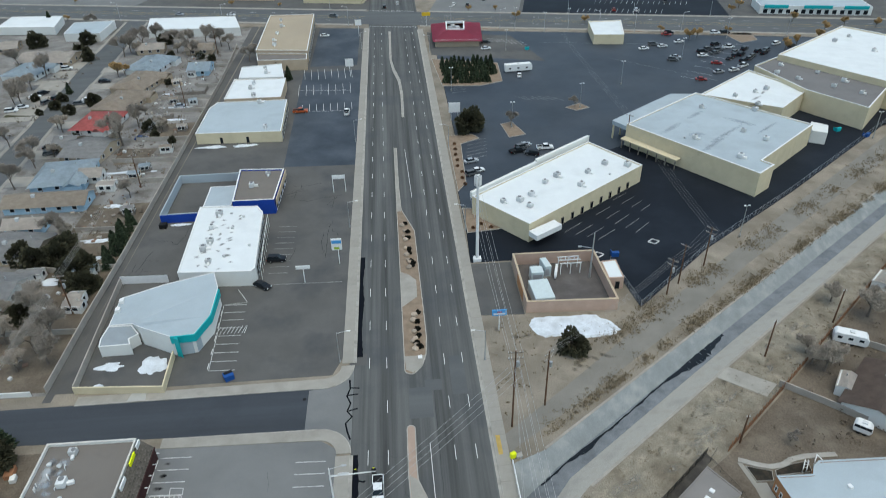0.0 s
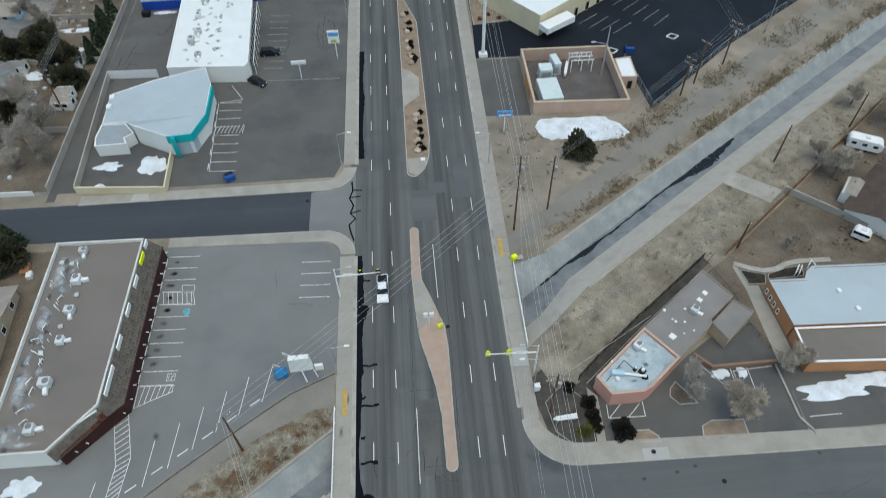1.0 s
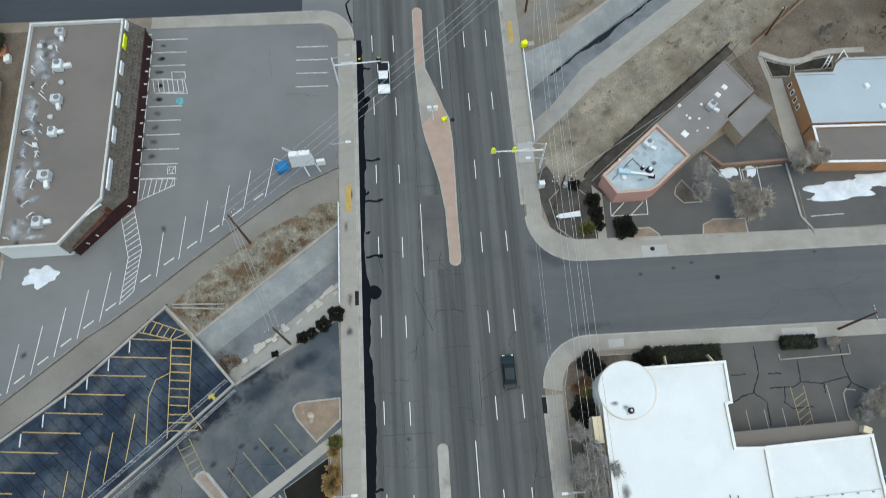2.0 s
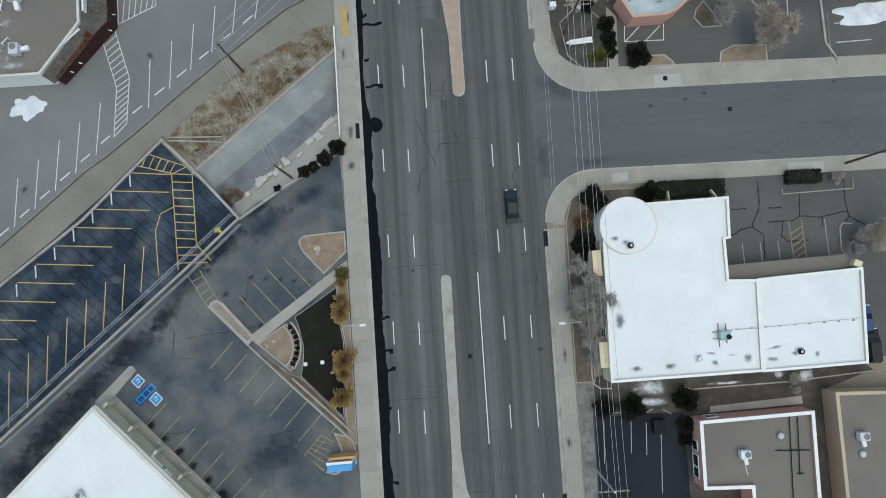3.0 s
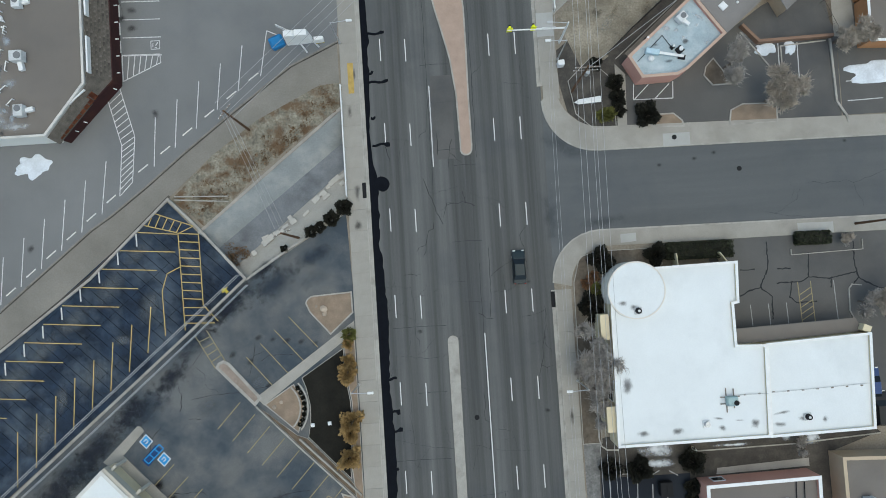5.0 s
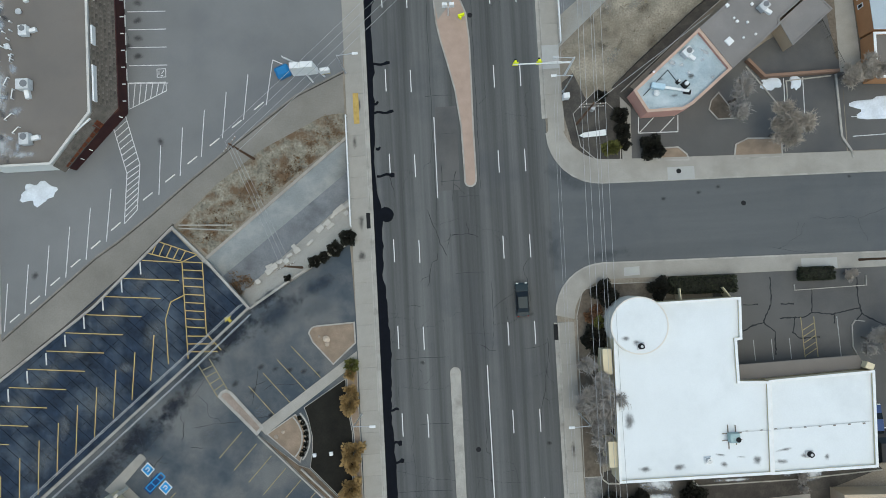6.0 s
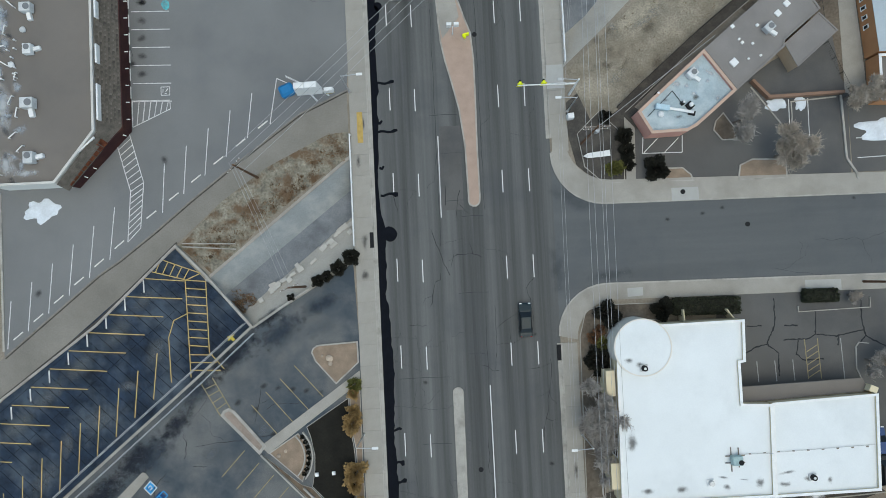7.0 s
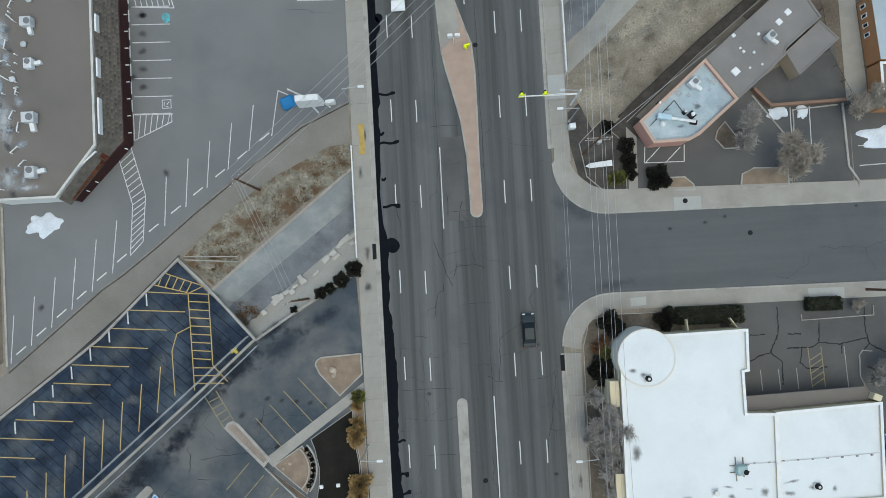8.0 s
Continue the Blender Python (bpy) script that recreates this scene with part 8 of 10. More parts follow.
def car_parts(style, colour):
    key = style, colour
    if key in CAR_CACHE:
        return CAR_CACHE[key]
    body = plain("car_paint_" + colour, PAINT[colour], 0.28)
    L, W = {"sedan": (4.7, 1.82), "suv": (4.8, 1.92), "pickup": (5.7, 2.0)}[style]
    h0 = {"sedan": 0.92, "suv": 1.08, "pickup": 1.1}[style]
    h1 = {"sedan": 1.45, "suv": 1.75, "pickup": 1.85}[style]
    f, b = L / 2, -L / 2
    out = []
    bm = bmesh.new()
    side_solid(bm, [(b + 0.05, 0.35), (b, 0.6), (b + 0.05, h0 - 0.05), (b + 0.25, h0), (f - 1.1, h0 - 0.02), (f - 0.2, h0 - 0.18), (f, 0.62), (f - 0.05, 0.33)], W, 0.08, h0 - 0.12)
    bmesh.ops.bevel(bm, geom=[e for e in bm.edges], offset=0.05, segments=2, affect="EDGES")
    out.append(("body", mesh_of("body", bm, body), None))
    c0, c1, r0, r1 = {"sedan": (b + 0.55, f - 1.15, b + 1.2, f - 1.95), "suv": (b + 0.1, f - 1.2, b + 0.4, f - 1.9), "pickup": (b + 2.05, f - 1.35, b + 2.25, f - 2.0)}[style]
    bm = bmesh.new()
    side_solid(bm, [(c0, h0 - 0.03), (r0, h1 - 0.06), (r1, h1 - 0.06), (c1, h0 - 0.05)], W - 0.12, 0.2, h0 + 0.1)
    out.append(("cabin_glass", mesh_of("cabin_glass", bm, GLASS), None))
    bm = bmesh.new()
    box(bm, (r0 + r1) / 2, 0, h1 - 0.07, r1 - r0 + 0.04, W - 0.5, 0.07, bev=0.03)
    out.append(("roof", mesh_of("roof", bm, body), None))
    if style == "pickup":
        bm = bmesh.new()
        box(bm, b + 1.05, 0, h0 - 0.02, 1.75, W - 0.35, 0.03)
        out.append(("bed", mesh_of("bed", bm, BLACKM), None))
        bm = bmesh.new()
        for sx in (-1, 1):
            box(bm, b + 1.05, sx * (W / 2 - 0.12), h0 - 0.02, 1.95, 0.13, 0.12, bev=0.03)
        box(bm, b + 0.12, 0, h0 - 0.02, 0.13, W - 0.2, 0.12, bev=0.03)
        out.append(("bed_rail", mesh_of("bed_rail", bm, body), None))
    bm = bmesh.new()
    tube(bm, (0, -0.11, 0), (0, 0.11, 0), 0.34, 0.34, 14)
    ty = mesh_of("tyre", bm, BLACKM)
    bm = bmesh.new()
    tube(bm, (0, -0.12, 0), (0, 0.12, 0), 0.2, 0.2, 10)
    rim = mesh_of("rim", bm, STEEL)
    for x in (f - 0.95, b + 1.0):
        for sy in (-1, 1):
            out.append(("wheel", ty, (x, sy * (W / 2 - 0.1), 0.34), rim))
    lamp, tail = MATS.get("lamp_lens") or plain("lamp_lens", (0.7, 0.7, 0.68), 0.1), MATS.get("tail_lens") or plain("tail_lens", (0.3, 0.01, 0.01), 0.2)
    for sy in (-1, 1):
        bm = bmesh.new()
        box(bm, f - 0.06, sy * (W / 2 - 0.3), 0.62, 0.14, 0.36, 0.16, bev=0.02)
        out.append(("headlight", mesh_of("headlight", bm, lamp), None))
        bm = bmesh.new()
        box(bm, b + 0.04, sy * (W / 2 - 0.22), 0.66, 0.1, 0.26, 0.2, bev=0.02)
        out.append(("tail_light", mesh_of("tail_light", bm, tail), None))
    CAR_CACHE[key] = out
    return out


def car(style, colour, x, y, turn, z=0.03, where="parked in the lot"):
    kind = {"sedan": "car", "suv": "car", "pickup": "pickup truck"}[style]
    nice = {"sedan": "sedan", "suv": "sport utility car", "pickup": "pickup truck"}[style]
    e = new({"sedan": "car", "suv": "car", "pickup": "pickup_truck"}[style])
    e.matrix_basis = pose(x, y, z, 0, 0, turn)
    tagged(e, f"{colour} {nice} {where}", kind, "parked cars" if "parked" in where else "")
    for nm, me, at, *rim in car_parts(style, colour):
        ob = new(nm, me)
        ob.parent = e
        if at:
            ob.matrix_basis = Matrix.Translation(at)
            rb = new("rim", rim[0])
            rb.parent = ob
    return e


car("pickup", "white", -7.7, 78.2, -90, 0.035, "driving along the road")
car("sedan", "teal", 8.1, 29.1, 90, 0.035, "driving along the road")
S = ("sedan", "suv", "pickup")
CARS = [("pickup", "black", 38.2, 207, 20), ("suv", "grey", 40.2, 210, 20), ("suv", "black", 42.6, 204.6, 160), ("sedan", "silver", 41.4, 211.5, 20), ("pickup", "white", 47.7, 208.6, 0), ("sedan", "silver", 22.2, 201.4, 15), ("suv", "grey", 21.6, 192.6, 20), ("sedan", "white", 23.4, 194.4, 20), ("sedan", "white", 43, 321, 5), ("sedan", "black", 44.2, 331, 5), ("sedan", "white", 51.9, 281, 80),
        ("sedan", "white", 115.3, 310.2, 0), ("suv", "grey", 121.7, 316, 0), ("sedan", "white", 125, 312.6, 10), ("suv", "grey", 122.6, 292.6, -20), ("sedan", "silver", 125, 296, -20), ("sedan", "white", 135, 318.4, 10), ("sedan", "red", 133.5, 331, -20), ("suv", "black", 136, 334, -20), ("suv", "white", 157.7, 330, 0), ("suv", "black", 162.5, 330, 0),
        ("suv", "black", 139.6, 302, 10), ("suv", "grey", 144, 305, 10), ("sedan", "white", 137.6, 296.4, 0), ("sedan", "grey", 144.5, 299.6, 20), ("suv", "black", 150, 311.6, 20), ("suv", "grey", 147.8, 303.4, 15), ("pickup", "white", 154, 306.8, 10),
        ("suv", "black", 151.6, 294.2, 40), ("sedan", "black", 147.6, 290.6, 40), ("pickup", "white", 148.8, 280.4, 30), ("sedan", "white", 142.6, 275.6, 15), ("suv", "black", 155, 295.4, 40), ("suv", "grey", 156, 289.4, 40), ("suv", "black", 164.4, 299, 40), ("sedan", "grey", 159, 293, 40), ("suv", "black", 166, 296.2, 40), ("sedan", "silver", 135.4, 274.2, 10), ("sedan", "red", 139.4, 285.4, -20), ("sedan", "red", 124.6, 266.2, -15), ("suv", "black", 152, 287, 40), ("suv", "black", 160, 303, 40), ("suv", "grey", 169, 300, 40), ("sedan", "grey", 154, 299.6, 40),
        ("suv", "white", 178, 309, 30), ("suv", "black", 183, 304, 30),
        ("pickup", "orange", -37.0, 251.8, 0), ("pickup", "white", -19.4, 248.4, 90), ("suv", "black", -33.4, 150.5, 0), ("sedan", "black", -35.4, 139.4, -35), ("sedan", "white", -34.5, 354, 0), ("sedan", "blue", 55.6, 9.9, 90), ("suv", "black", 56.2, 6.6, 90)]
for style, colour, x, y, turn in CARS:
    car(style, colour, x, y, turn)
for style, colour, x, y, turn in (("suv", "white", -147.5, 317.5, 12), ("pickup", "white", -156, 331, 12), ("suv", "grey", -149.5, 333, 10), ("sedan", "white", -146.8, 281.7, 15), ("suv", "black", -145, 285.5, 60), ("suv", "black", -137.4, 279.2, 75), ("suv", "grey", -139.4, 274.4, 70), ("suv", "black", -124.2, 297.1, 10), ("sedan", "white", -123.6, 275.4, 10), ("suv", "grey", -125.4, 271.2, 10), ("suv", "white", -149.5, 266.6, 10), ("sedan", "white", -147, 270.4, 10), ("suv", "grey", -118, 224.0, 20), ("sedan", "black", -120.6, 229.6, 20), ("sedan", "blue", -90.5, 233.2, 0), ("sedan", "silver", -84.5, 263.5, 10)):
    car(style, colour, x, y, turn, 0.03, "parked beside a house")
for style, colour, x, y, turn in (("suv", "black", -4, 408, 90), ("sedan", "white", 3.5, 415, 90), ("suv", "grey", -32, 392, -13), ("sedan", "silver", -120, 410, -13), ("sedan", "white", -90, 404, -13)):
    car(style, colour, x, y, turn, 0.04, "driving on the far road")


def trailer(name, label, x, y, L, W, H, turn, stripe_m=None):
    t = thing(name, label, "trailer", x, y, 0, turn)
    m = pose(x, y, 0, 0, 0, turn)
    bm = bmesh.new()
    side_solid(bm, [(-L / 2, 0.5), (-L / 2, H - 0.4), (-L / 2 + 0.35, H), (L / 2 - 0.6, H), (L / 2, H - 0.7), (L / 2, 1.0), (L / 2 - 0.3, 0.5)], W)
    bmesh.ops.bevel(bm, geom=bm.edges[:], offset=0.08, segments=2, affect="EDGES")
    bm.transform(m)
    part("body", bm, WHITEM, t)
    for k in range(3):
        bm = bmesh.new()
        box(bm, -L / 3 + L / 3.2 * k, -W / 2, 1.5, 0.9, 0.06, 0.6)
        bm.transform(m)
        part("window", bm, GLASS, t)
    bm = bmesh.new()
    box(bm, 0, 0, H, 0.9, 0.8, 0.25, bev=0.05)
    bm.transform(m)
    part("roof_vent", bm, UNITM, t)
    for sx in (-0.5, 0.5):
        for sy in (-1, 1):
            bm = bmesh.new()
            tube(bm, (sx, sy * (W / 2 - 0.25), 0.35), (sx, sy * (W / 2 - 0.02), 0.35), 0.35, 0.35, 12)
            bm.transform(m)
            part("wheel", bm, BLACKM, t)
    return t


trailer("motorhome", "long white motorhome with dark windows", 52.5, 287.8, 12, 2.6, 3.4, 6)
trailer("camper", "white camper trailer in a back yard", 91.0, 106.2, 6.5, 2.4, 2.8, -28)
trailer("camper", "white camper trailer beside a shed", 79.4, 83.0, 3.0, 2.0, 2.2, -40)
for x, y, sx, sy, h, turn, m, label in ((82.3, 93.2, 5.0, 3.2, 2.4, 50, "pale", "small shed with a pale metal roof"), (110, 124, 6, 4, 2.5, 40, "pale", "small shed with a pale roof"), (-77.8, 137.2, 3.4, 4.0, 2.4, 0, "pale", "small shed with a shiny pale roof"), (-93, 149, 6, 3, 2.2, 0, "grey", "low grey shed among the trees"), (-80, 149.5, 5, 4, 2.3, 0, "blue", "blue-grey shed by the alley wall"), (-90, 196, 5, 4, 2.2, 0, "pale", "white patio roof beside the house")):
    house("shed", label, x, y, sx, sy, turn, WHITEW, RFM[m], h=h, rise=0.5, over=0.2, category="shed")
# bins and boxes
DUMP = plain("dumpster_blue", (0.015, 0.07, 0.25), 0.5)


def dumpster(x, y, turn, material, label):
    t = thing("dumpster", label, "dumpster", x, y, 0, turn, "dumpsters")
    m = pose(x, y, 0, 0, 0, turn)
    bm = bmesh.new()
    side_solid(bm, [(-0.9, 0.0), (-0.95, 1.3), (0.95, 1.1), (0.9, 0.0)], 1.7)
    bm.transform(m)
    part("bin", bm, material, t)
    for s in (-0.42, 0.42):
        bm = bmesh.new()
        box(bm, 0, s, 1.22, 1.95, 0.8, 0.06, bev=0.02)
        bm.transform(m)
        part("lid", bm, BLACKM if s > 0 else material, t)


for x, y, turn, m, label in ((-37.8, 108.4, 30, DUMP, "blue steel dumpster on the asphalt"), (-66.8, 170.6, 0, BLACKM, "black steel dumpster by the yard wall"), (157, 205.5, 30, DUMP, "blue dumpster behind the store"), (52, 143.8, 0, DUMP, "blue dumpster beside the hut"), (150, 211, 20, TEAL, "teal dumpster behind the store"), (62, 318, 0, TEAL, "teal bin by the diner"), (26.1, -2.5, 90, BLACKM, "black dumpster in the small lot")):
    dumpster(x, y, turn, m, label)

# ---- snow ----
for cx, cy, rx, ry, z, seed in ((-59.7, 47.7, 2.6, 1.75, 0.02, 1), (-63.2, 114.2, 2.6, 1.5, 0.0, 2), (-54.2, 114.0, 2.9, 3.0, 0.0, 3), (-63.8, 223.6, 5.2, 1.1, 0.02, 4), (-53.5, 223.4, 4.2, 1.2, 0.02, 5), (45.2, 57.8, 1.6, 1.1, 0.02, 7), (48.5, 57.8, 0.9, 1.2, 0.02, 8), (61.5, 53.6, 6.0, 1.7, 0.02, 9), (68, 55, 4, 1.2, 0.02, 10),
                                (-87, 207, 8, 1.0, 0.03, 11), (-84.5, 184.6, 3.4, 1.2, 0.03, 12), (-83.3, 165.7, 4.2, 1.0, 0.03, 13), (-87.7, 147.4, 3.6, 1.8, 0.03, 23), (-81, 156.8, 2.6, 1.2, 0.03, 24), (-86, 263, 6, 0.8, 0.03, 25), (-84, 250.5, 5, 0.8, 0.03, 26), (-88, 279, 7, 0.7, 0.03, 27), (-62.4, 171.6, 3, 0.7, 0.02, 14), (62, 61.0, 3.4, 0.8, 2.3, 19), (70, 60.6, 4.6, 1.0, 2.3, 20), (-63.5, 108.6, 0.9, 0.6, 0.15, 22)):
    bm = bmesh.new()
    o = ragged(cx, cy, rx, ry, 30, seed, 0.45)
    i2 = [lerp(p, (cx, cy), 0.2) for p in o]
    lo = [bm.verts.new((*p, z - 0.03)) for p in o]
    hi = [bm.verts.new((*p, z + 0.12)) for p in i2]
    for k in range(30):
        bm.faces.new((lo[k], lo[(k + 1) % 30], hi[(k + 1) % 30], hi[k]))
    bm.faces.new(hi)
    solid("snow_patch", bm, SNOW, "ragged patch of melting white snow", "snow", "snow patches", "stuff")
bm = bmesh.new()
o = ccw([(25.6, 119.5), (27.5, 121.4), (33, 121.2), (41, 120.8), (44.4, 117), (45, 115), (42, 113.4), (36, 113.0), (31.5, 114.6), (28, 114.2), (26, 116.8)])
rough_o = []
r = random.Random(8)
for a, b in zip(o, o[1:] + o[:1]):
    for k in range(4):
        p = lerp(a, b, k / 4)
        rough_o.append((p[0] + r.uniform(-0.35, 0.35), p[1] + r.uniform(-0.3, 0.3)))
lo = [bm.verts.new((*p, 0.0)) for p in rough_o]
hi = [bm.verts.new((*lerp(p, (35, 117.4), 0.12), 0.3)) for p in rough_o]
n = len(rough_o)
for k in range(n):
    bm.faces.new((lo[k], lo[(k + 1) % n], hi[(k + 1) % n], hi[k]))
bm.faces.new(hi)
solid("snow_bank", bm, SNOW, "long bank of melting snow below the salmon wall", "snow", kind="stuff")

# thin broken snow behind the corner building
smudges("thin_snow", "thin broken melting snow on damp soil", THINSNOW, [(25.4, 2.7, 0.03, 3.2, 1.4, 0), (25.6, 0.8, 0.032, 2.6, 0.8, 0), (43.5, 3.4, 0.03, 1.1, 0.8, 0), (47.0, 3.0, 0.03, 1.6, 1.2, 20), (36, 2.7, 0.03, 3.5, 0.3, 0)], "thin snow")

# ---- tar, cracks and seams ----
def ribbon(bm, pts, w, z):
    """A thin flat line over plan points; w may vary point by point."""
    ws = w if isinstance(w, list) else [w] * len(pts)
    prev = None
    for i, p in enumerate(pts):
        a, b = Vector(pts[max(0, i - 1)]), Vector(pts[min(len(pts) - 1, i + 1)])
        t = (b - a).normalized()
        s = Vector((-t.y, t.x)) * ws[i] / 2
        cur = [bm.verts.new((*(Vector(p) + s), z)), bm.verts.new((*(Vector(p) - s), z))]
        if prev:
            bm.faces.new((prev[0], prev[1], cur[1], cur[0]))
        prev = cur


# black band along the west gutter with short offshoots, then tar-sealed cracks
r = random.Random(21)
bm = bmesh.new()
for y0, y1 in ((-120, 87), (112, 150)):
    L, R, y = [], [], y0
    while y < y1:
        L.append((KW + 0.46, y))
        R.append((KW + 1.5 + 0.16 * math.sin(y * 0.35) + r.uniform(-0.12, 0.12) + (0.35 if y < 32 else 0) - (0.35 if 44 < y < 62 else 0), y))
        y += 0.8
    for i in range(len(L) - 1):
        bm.faces.new([bm.verts.new((*p, 0.05)) for p in (L[i], R[i], R[i + 1], L[i + 1])])
for y, ln, blob in ((63.6, 2.6, 0.2), (56.6, 2.8, 0.2), (57.9, 0.7, 0.2), (47.6, 2.5, 0.4), (14.6, 1.5, 0.1), (10.0, 1.7, 0.5), (7.4, 1.9, 0.35), (51.4, 0.7, 0.1), (2.0, 1.0, 0.2), (-8.0, 1.4, 0.3), (80.6, 1.5, 0.1), (-20, 1.6, 0.3)):
    pts = [(KW + 1.2 + ln * k / 6, y + 0.12 * math.sin(k * 1.3 + y) + 0.1 * k / 6) for k in range(7)]
    ribbon(bm, pts, [0.35] * 5 + [0.3 + blob, 0.15 + blob], 0.052)
for x, y, sx, sy in ((-10.3, 42.0, 1.8, 1.9), (-11.2, 73.6, 1.3, 2.4), (-10.6, 74.8, 0.9, 1.1)):
    prism(bm, ragged(x, y, sx * 0.6, sy * 0.6, 14, int(y), 0.15), 0.03, 0.053)
for pts in ([(-13.4, 105.5), (-13.2, 103), (-13.8, 101), (-13.0, 99), (-13.6, 97), (-12.6, 95.6), (-13.8, 94), (-13.4, 92), (-12.8, 90)], [(-13.3, 103.2), (-11.4, 103)], [(-13.7, 101.2), (-11.6, 101.4)], [(-13.6, 97), (-11.6, 97.6)]):
    ribbon(bm, pts, 0.32, 0.056)
solid("tar_seal", bm, TAR, "black band along the gutter, and tar-sealed cracks", "tar", kind="stuff")


def crack_net(name, label, box_, n, step, w, z, material, seed, bias=(0, 0)):
    """Polygonal cracks: mostly straight runs that bend and fork now and then."""
    r = random.Random(seed)
    bm = bmesh.new()
    x0, y0, x1, y1 = box_

    def run(p, a, steps, w, forks):
        pts = [tuple(p)]
        for k in range(steps):
            b_ = a + r.uniform(-0.22, 0.22) + (r.choice((-0.7, 0.7)) if r.random() < 0.12 else 0)
            p = [p[0] + step * r.uniform(0.6, 1.4) * math.cos(b_), p[1] + step * r.uniform(0.6, 1.4) * math.sin(b_)]
            if not (x0 < p[0] < x1 and y0 < p[1] < y1):
                break
            pts.append(tuple(p))
            if forks and r.random() < 0.14:
                run(list(p), a + r.choice((-1, 1)) * r.uniform(0.9, 1.6), steps // 2, w * 0.8, forks - 1)
        if len(pts) > 2:
            ribbon(bm, pts, [w * r.uniform(0.5, 1.15) for _ in pts[:-1]] + [w * 0.2], z)

    for _ in range(n):
        run([r.uniform(x0, x1), r.uniform(y0, y1)], r.choice((0, 1, 2, 3)) * math.pi / 2 + r.uniform(-0.25, 0.25), r.randint(4, 12), w, 2)
    tagged(solid(name, bm, material, label, "crack", kind="stuff"))


CRACK = mat("crack_fill", (0.022, 0.023, 0.026), 0.8, 0.2, 1, 8, 0)
CRACKL = mat("fine_crack", (0.042, 0.044, 0.048), 0.9, 0.2, 1, 8, 0)
crack_net("road_cracks", "fine dark cracks in the road asphalt", (-11, -50, 12, 110), 34, 0.8, 0.045, 0.04, CRACKL, 1)
crack_net("road_cracks", "dark sealed cracks near the crossing", (-10, 14, 3, 50), 8, 0.7, 0.075, 0.04, CRACK, 2)
crack_net("road_cracks", "dark sealed cracks by the southern median", (-3, -12, 12, 40), 9, 0.8, 0.06, 0.0405, CRACK, 12)
r = random.Random(17)
bm = bmesh.new()
COURT = ([(42.9, 30.4), (42.9, 27.0), (41.6, 24.1), (43.1, 22.8), (43.0, 19.6)], [(38.6, 23.0), (40.1, 23.8), (41.6, 24.1)], [(43.9, 24.6), (47.4, 24.6), (48.4, 25.2), (51.2, 24.8), (55.1, 25.5)],
         [(48.6, 28.6), (48.4, 25.2)], [(55.0, 30.3), (54.9, 27.0), (55.3, 24.7), (54.5, 23.7)], [(55.3, 24.7), (56.3, 24.0), (58.0, 23.1), (62, 22.6)], [(51.5, 24.8), (51.4, 23.5)],
         [(46.0, 24.5), (45.6, 22.6), (46.4, 21.7), (49.3, 21.7)], [(38.9, 26.7), (41.0, 26.7)], [(44.1, 26.6), (46.0, 26.5)])
for line in COURT:
    pts = []
    for a, b_ in zip(line, line[1:]):
        n = max(2, int(math.dist(a, b_) / 0.35))
        pts += [(lerp(a, b_, k / n)[0] + r.uniform(-0.07, 0.07), lerp(a, b_, k / n)[1] + r.uniform(-0.07, 0.07)) for k in range(n)]
    pts.append(line[-1])
    ribbon(bm, pts, [r.uniform(0.1, 0.24) for _ in pts], 0.03)
solid("lot_cracks", bm, CRACK, "dark branching cracks in the corner court", "crack", kind="stuff")
crack_net("lot_cracks", "dark cracks in the patched lot", (-45, -30, -17, 26), 12, 1.0, 0.07, 0.024, CRACK, 4)
crack_net("lot_cracks", "dark cracks beside the lot divider", (-52, 0, -37, 17), 10, 0.8, 0.09, 0.0415, CRACK, 9)
crack_net("lot_cracks", "dark cracks in the old shop yards", (-70, 142, -17, 200), 34, 1.4, 0.12, 0.034, CRACK, 5)
crack_net("lot_cracks", "fine cracks in the restaurant lot", (-64, 62, -17, 90), 4, 1.2, 0.04, 0.028, CRACKL, 6)
crack_net("street_cracks", "fine cracks in the side street", (16, 33, 100, 44), 7, 1.0, 0.045, 0.042, CRACKL, 7)
bm = bmesh.new()
for x, y0, y1 in ((2.6, -12, 32), (-3.2, 40, 75), (4.2, -60, 0), (3.2, 45, 100)):
    pts = [(x + 0.06 * math.sin(y * 0.9), y) for y in np.arange(y0, y1, 2.0)]
    ribbon(bm, pts, 0.06, 0.041)
for y, xa, xb in ((46.3, -2.4, 2.2), (21.6, -10, -2.6), (44.0, 0, 3), (33.2, -1, 3.2), (58.6, -4, 0), (12.4, -7, -3), (3.2, -11, -3)):
    ribbon(bm, [(xa, y), ((xa + xb) / 2, y + 0.08), (xb, y)], 0.06, 0.041)
solid("road_seams", bm, CRACKL, "thin dark paving seams in the road", "seam", kind="stuff")
bm = bmesh.new()
for i in range(30):
    # faint cross seams, parallel to the divider
    o_ = 0.95 * i
    a, b_ = (-41.2 + 0.63 * o_ - 3, 41.2 - 0.76 * o_ - 2.5), (-41.2 + 0.63 * o_ - 62, 41.2 - 0.76 * o_ - 50.4)
    pts = [lerp(a, b_, k / 60) for k in range(61)]
    pts = [p for p in pts if p[1] < 0.80 * (p[0] + 64.5) + 21.4 and p[1] > 0.81 * (p[0] + 65) + 2.6 and p[1] < -1.11 * (p[0] + 40.9) + 40.4]
    if len(pts) > 4 and i % 6 == 1:
        ribbon(bm, pts[r.randrange(6):], 0.045, 0.0278)
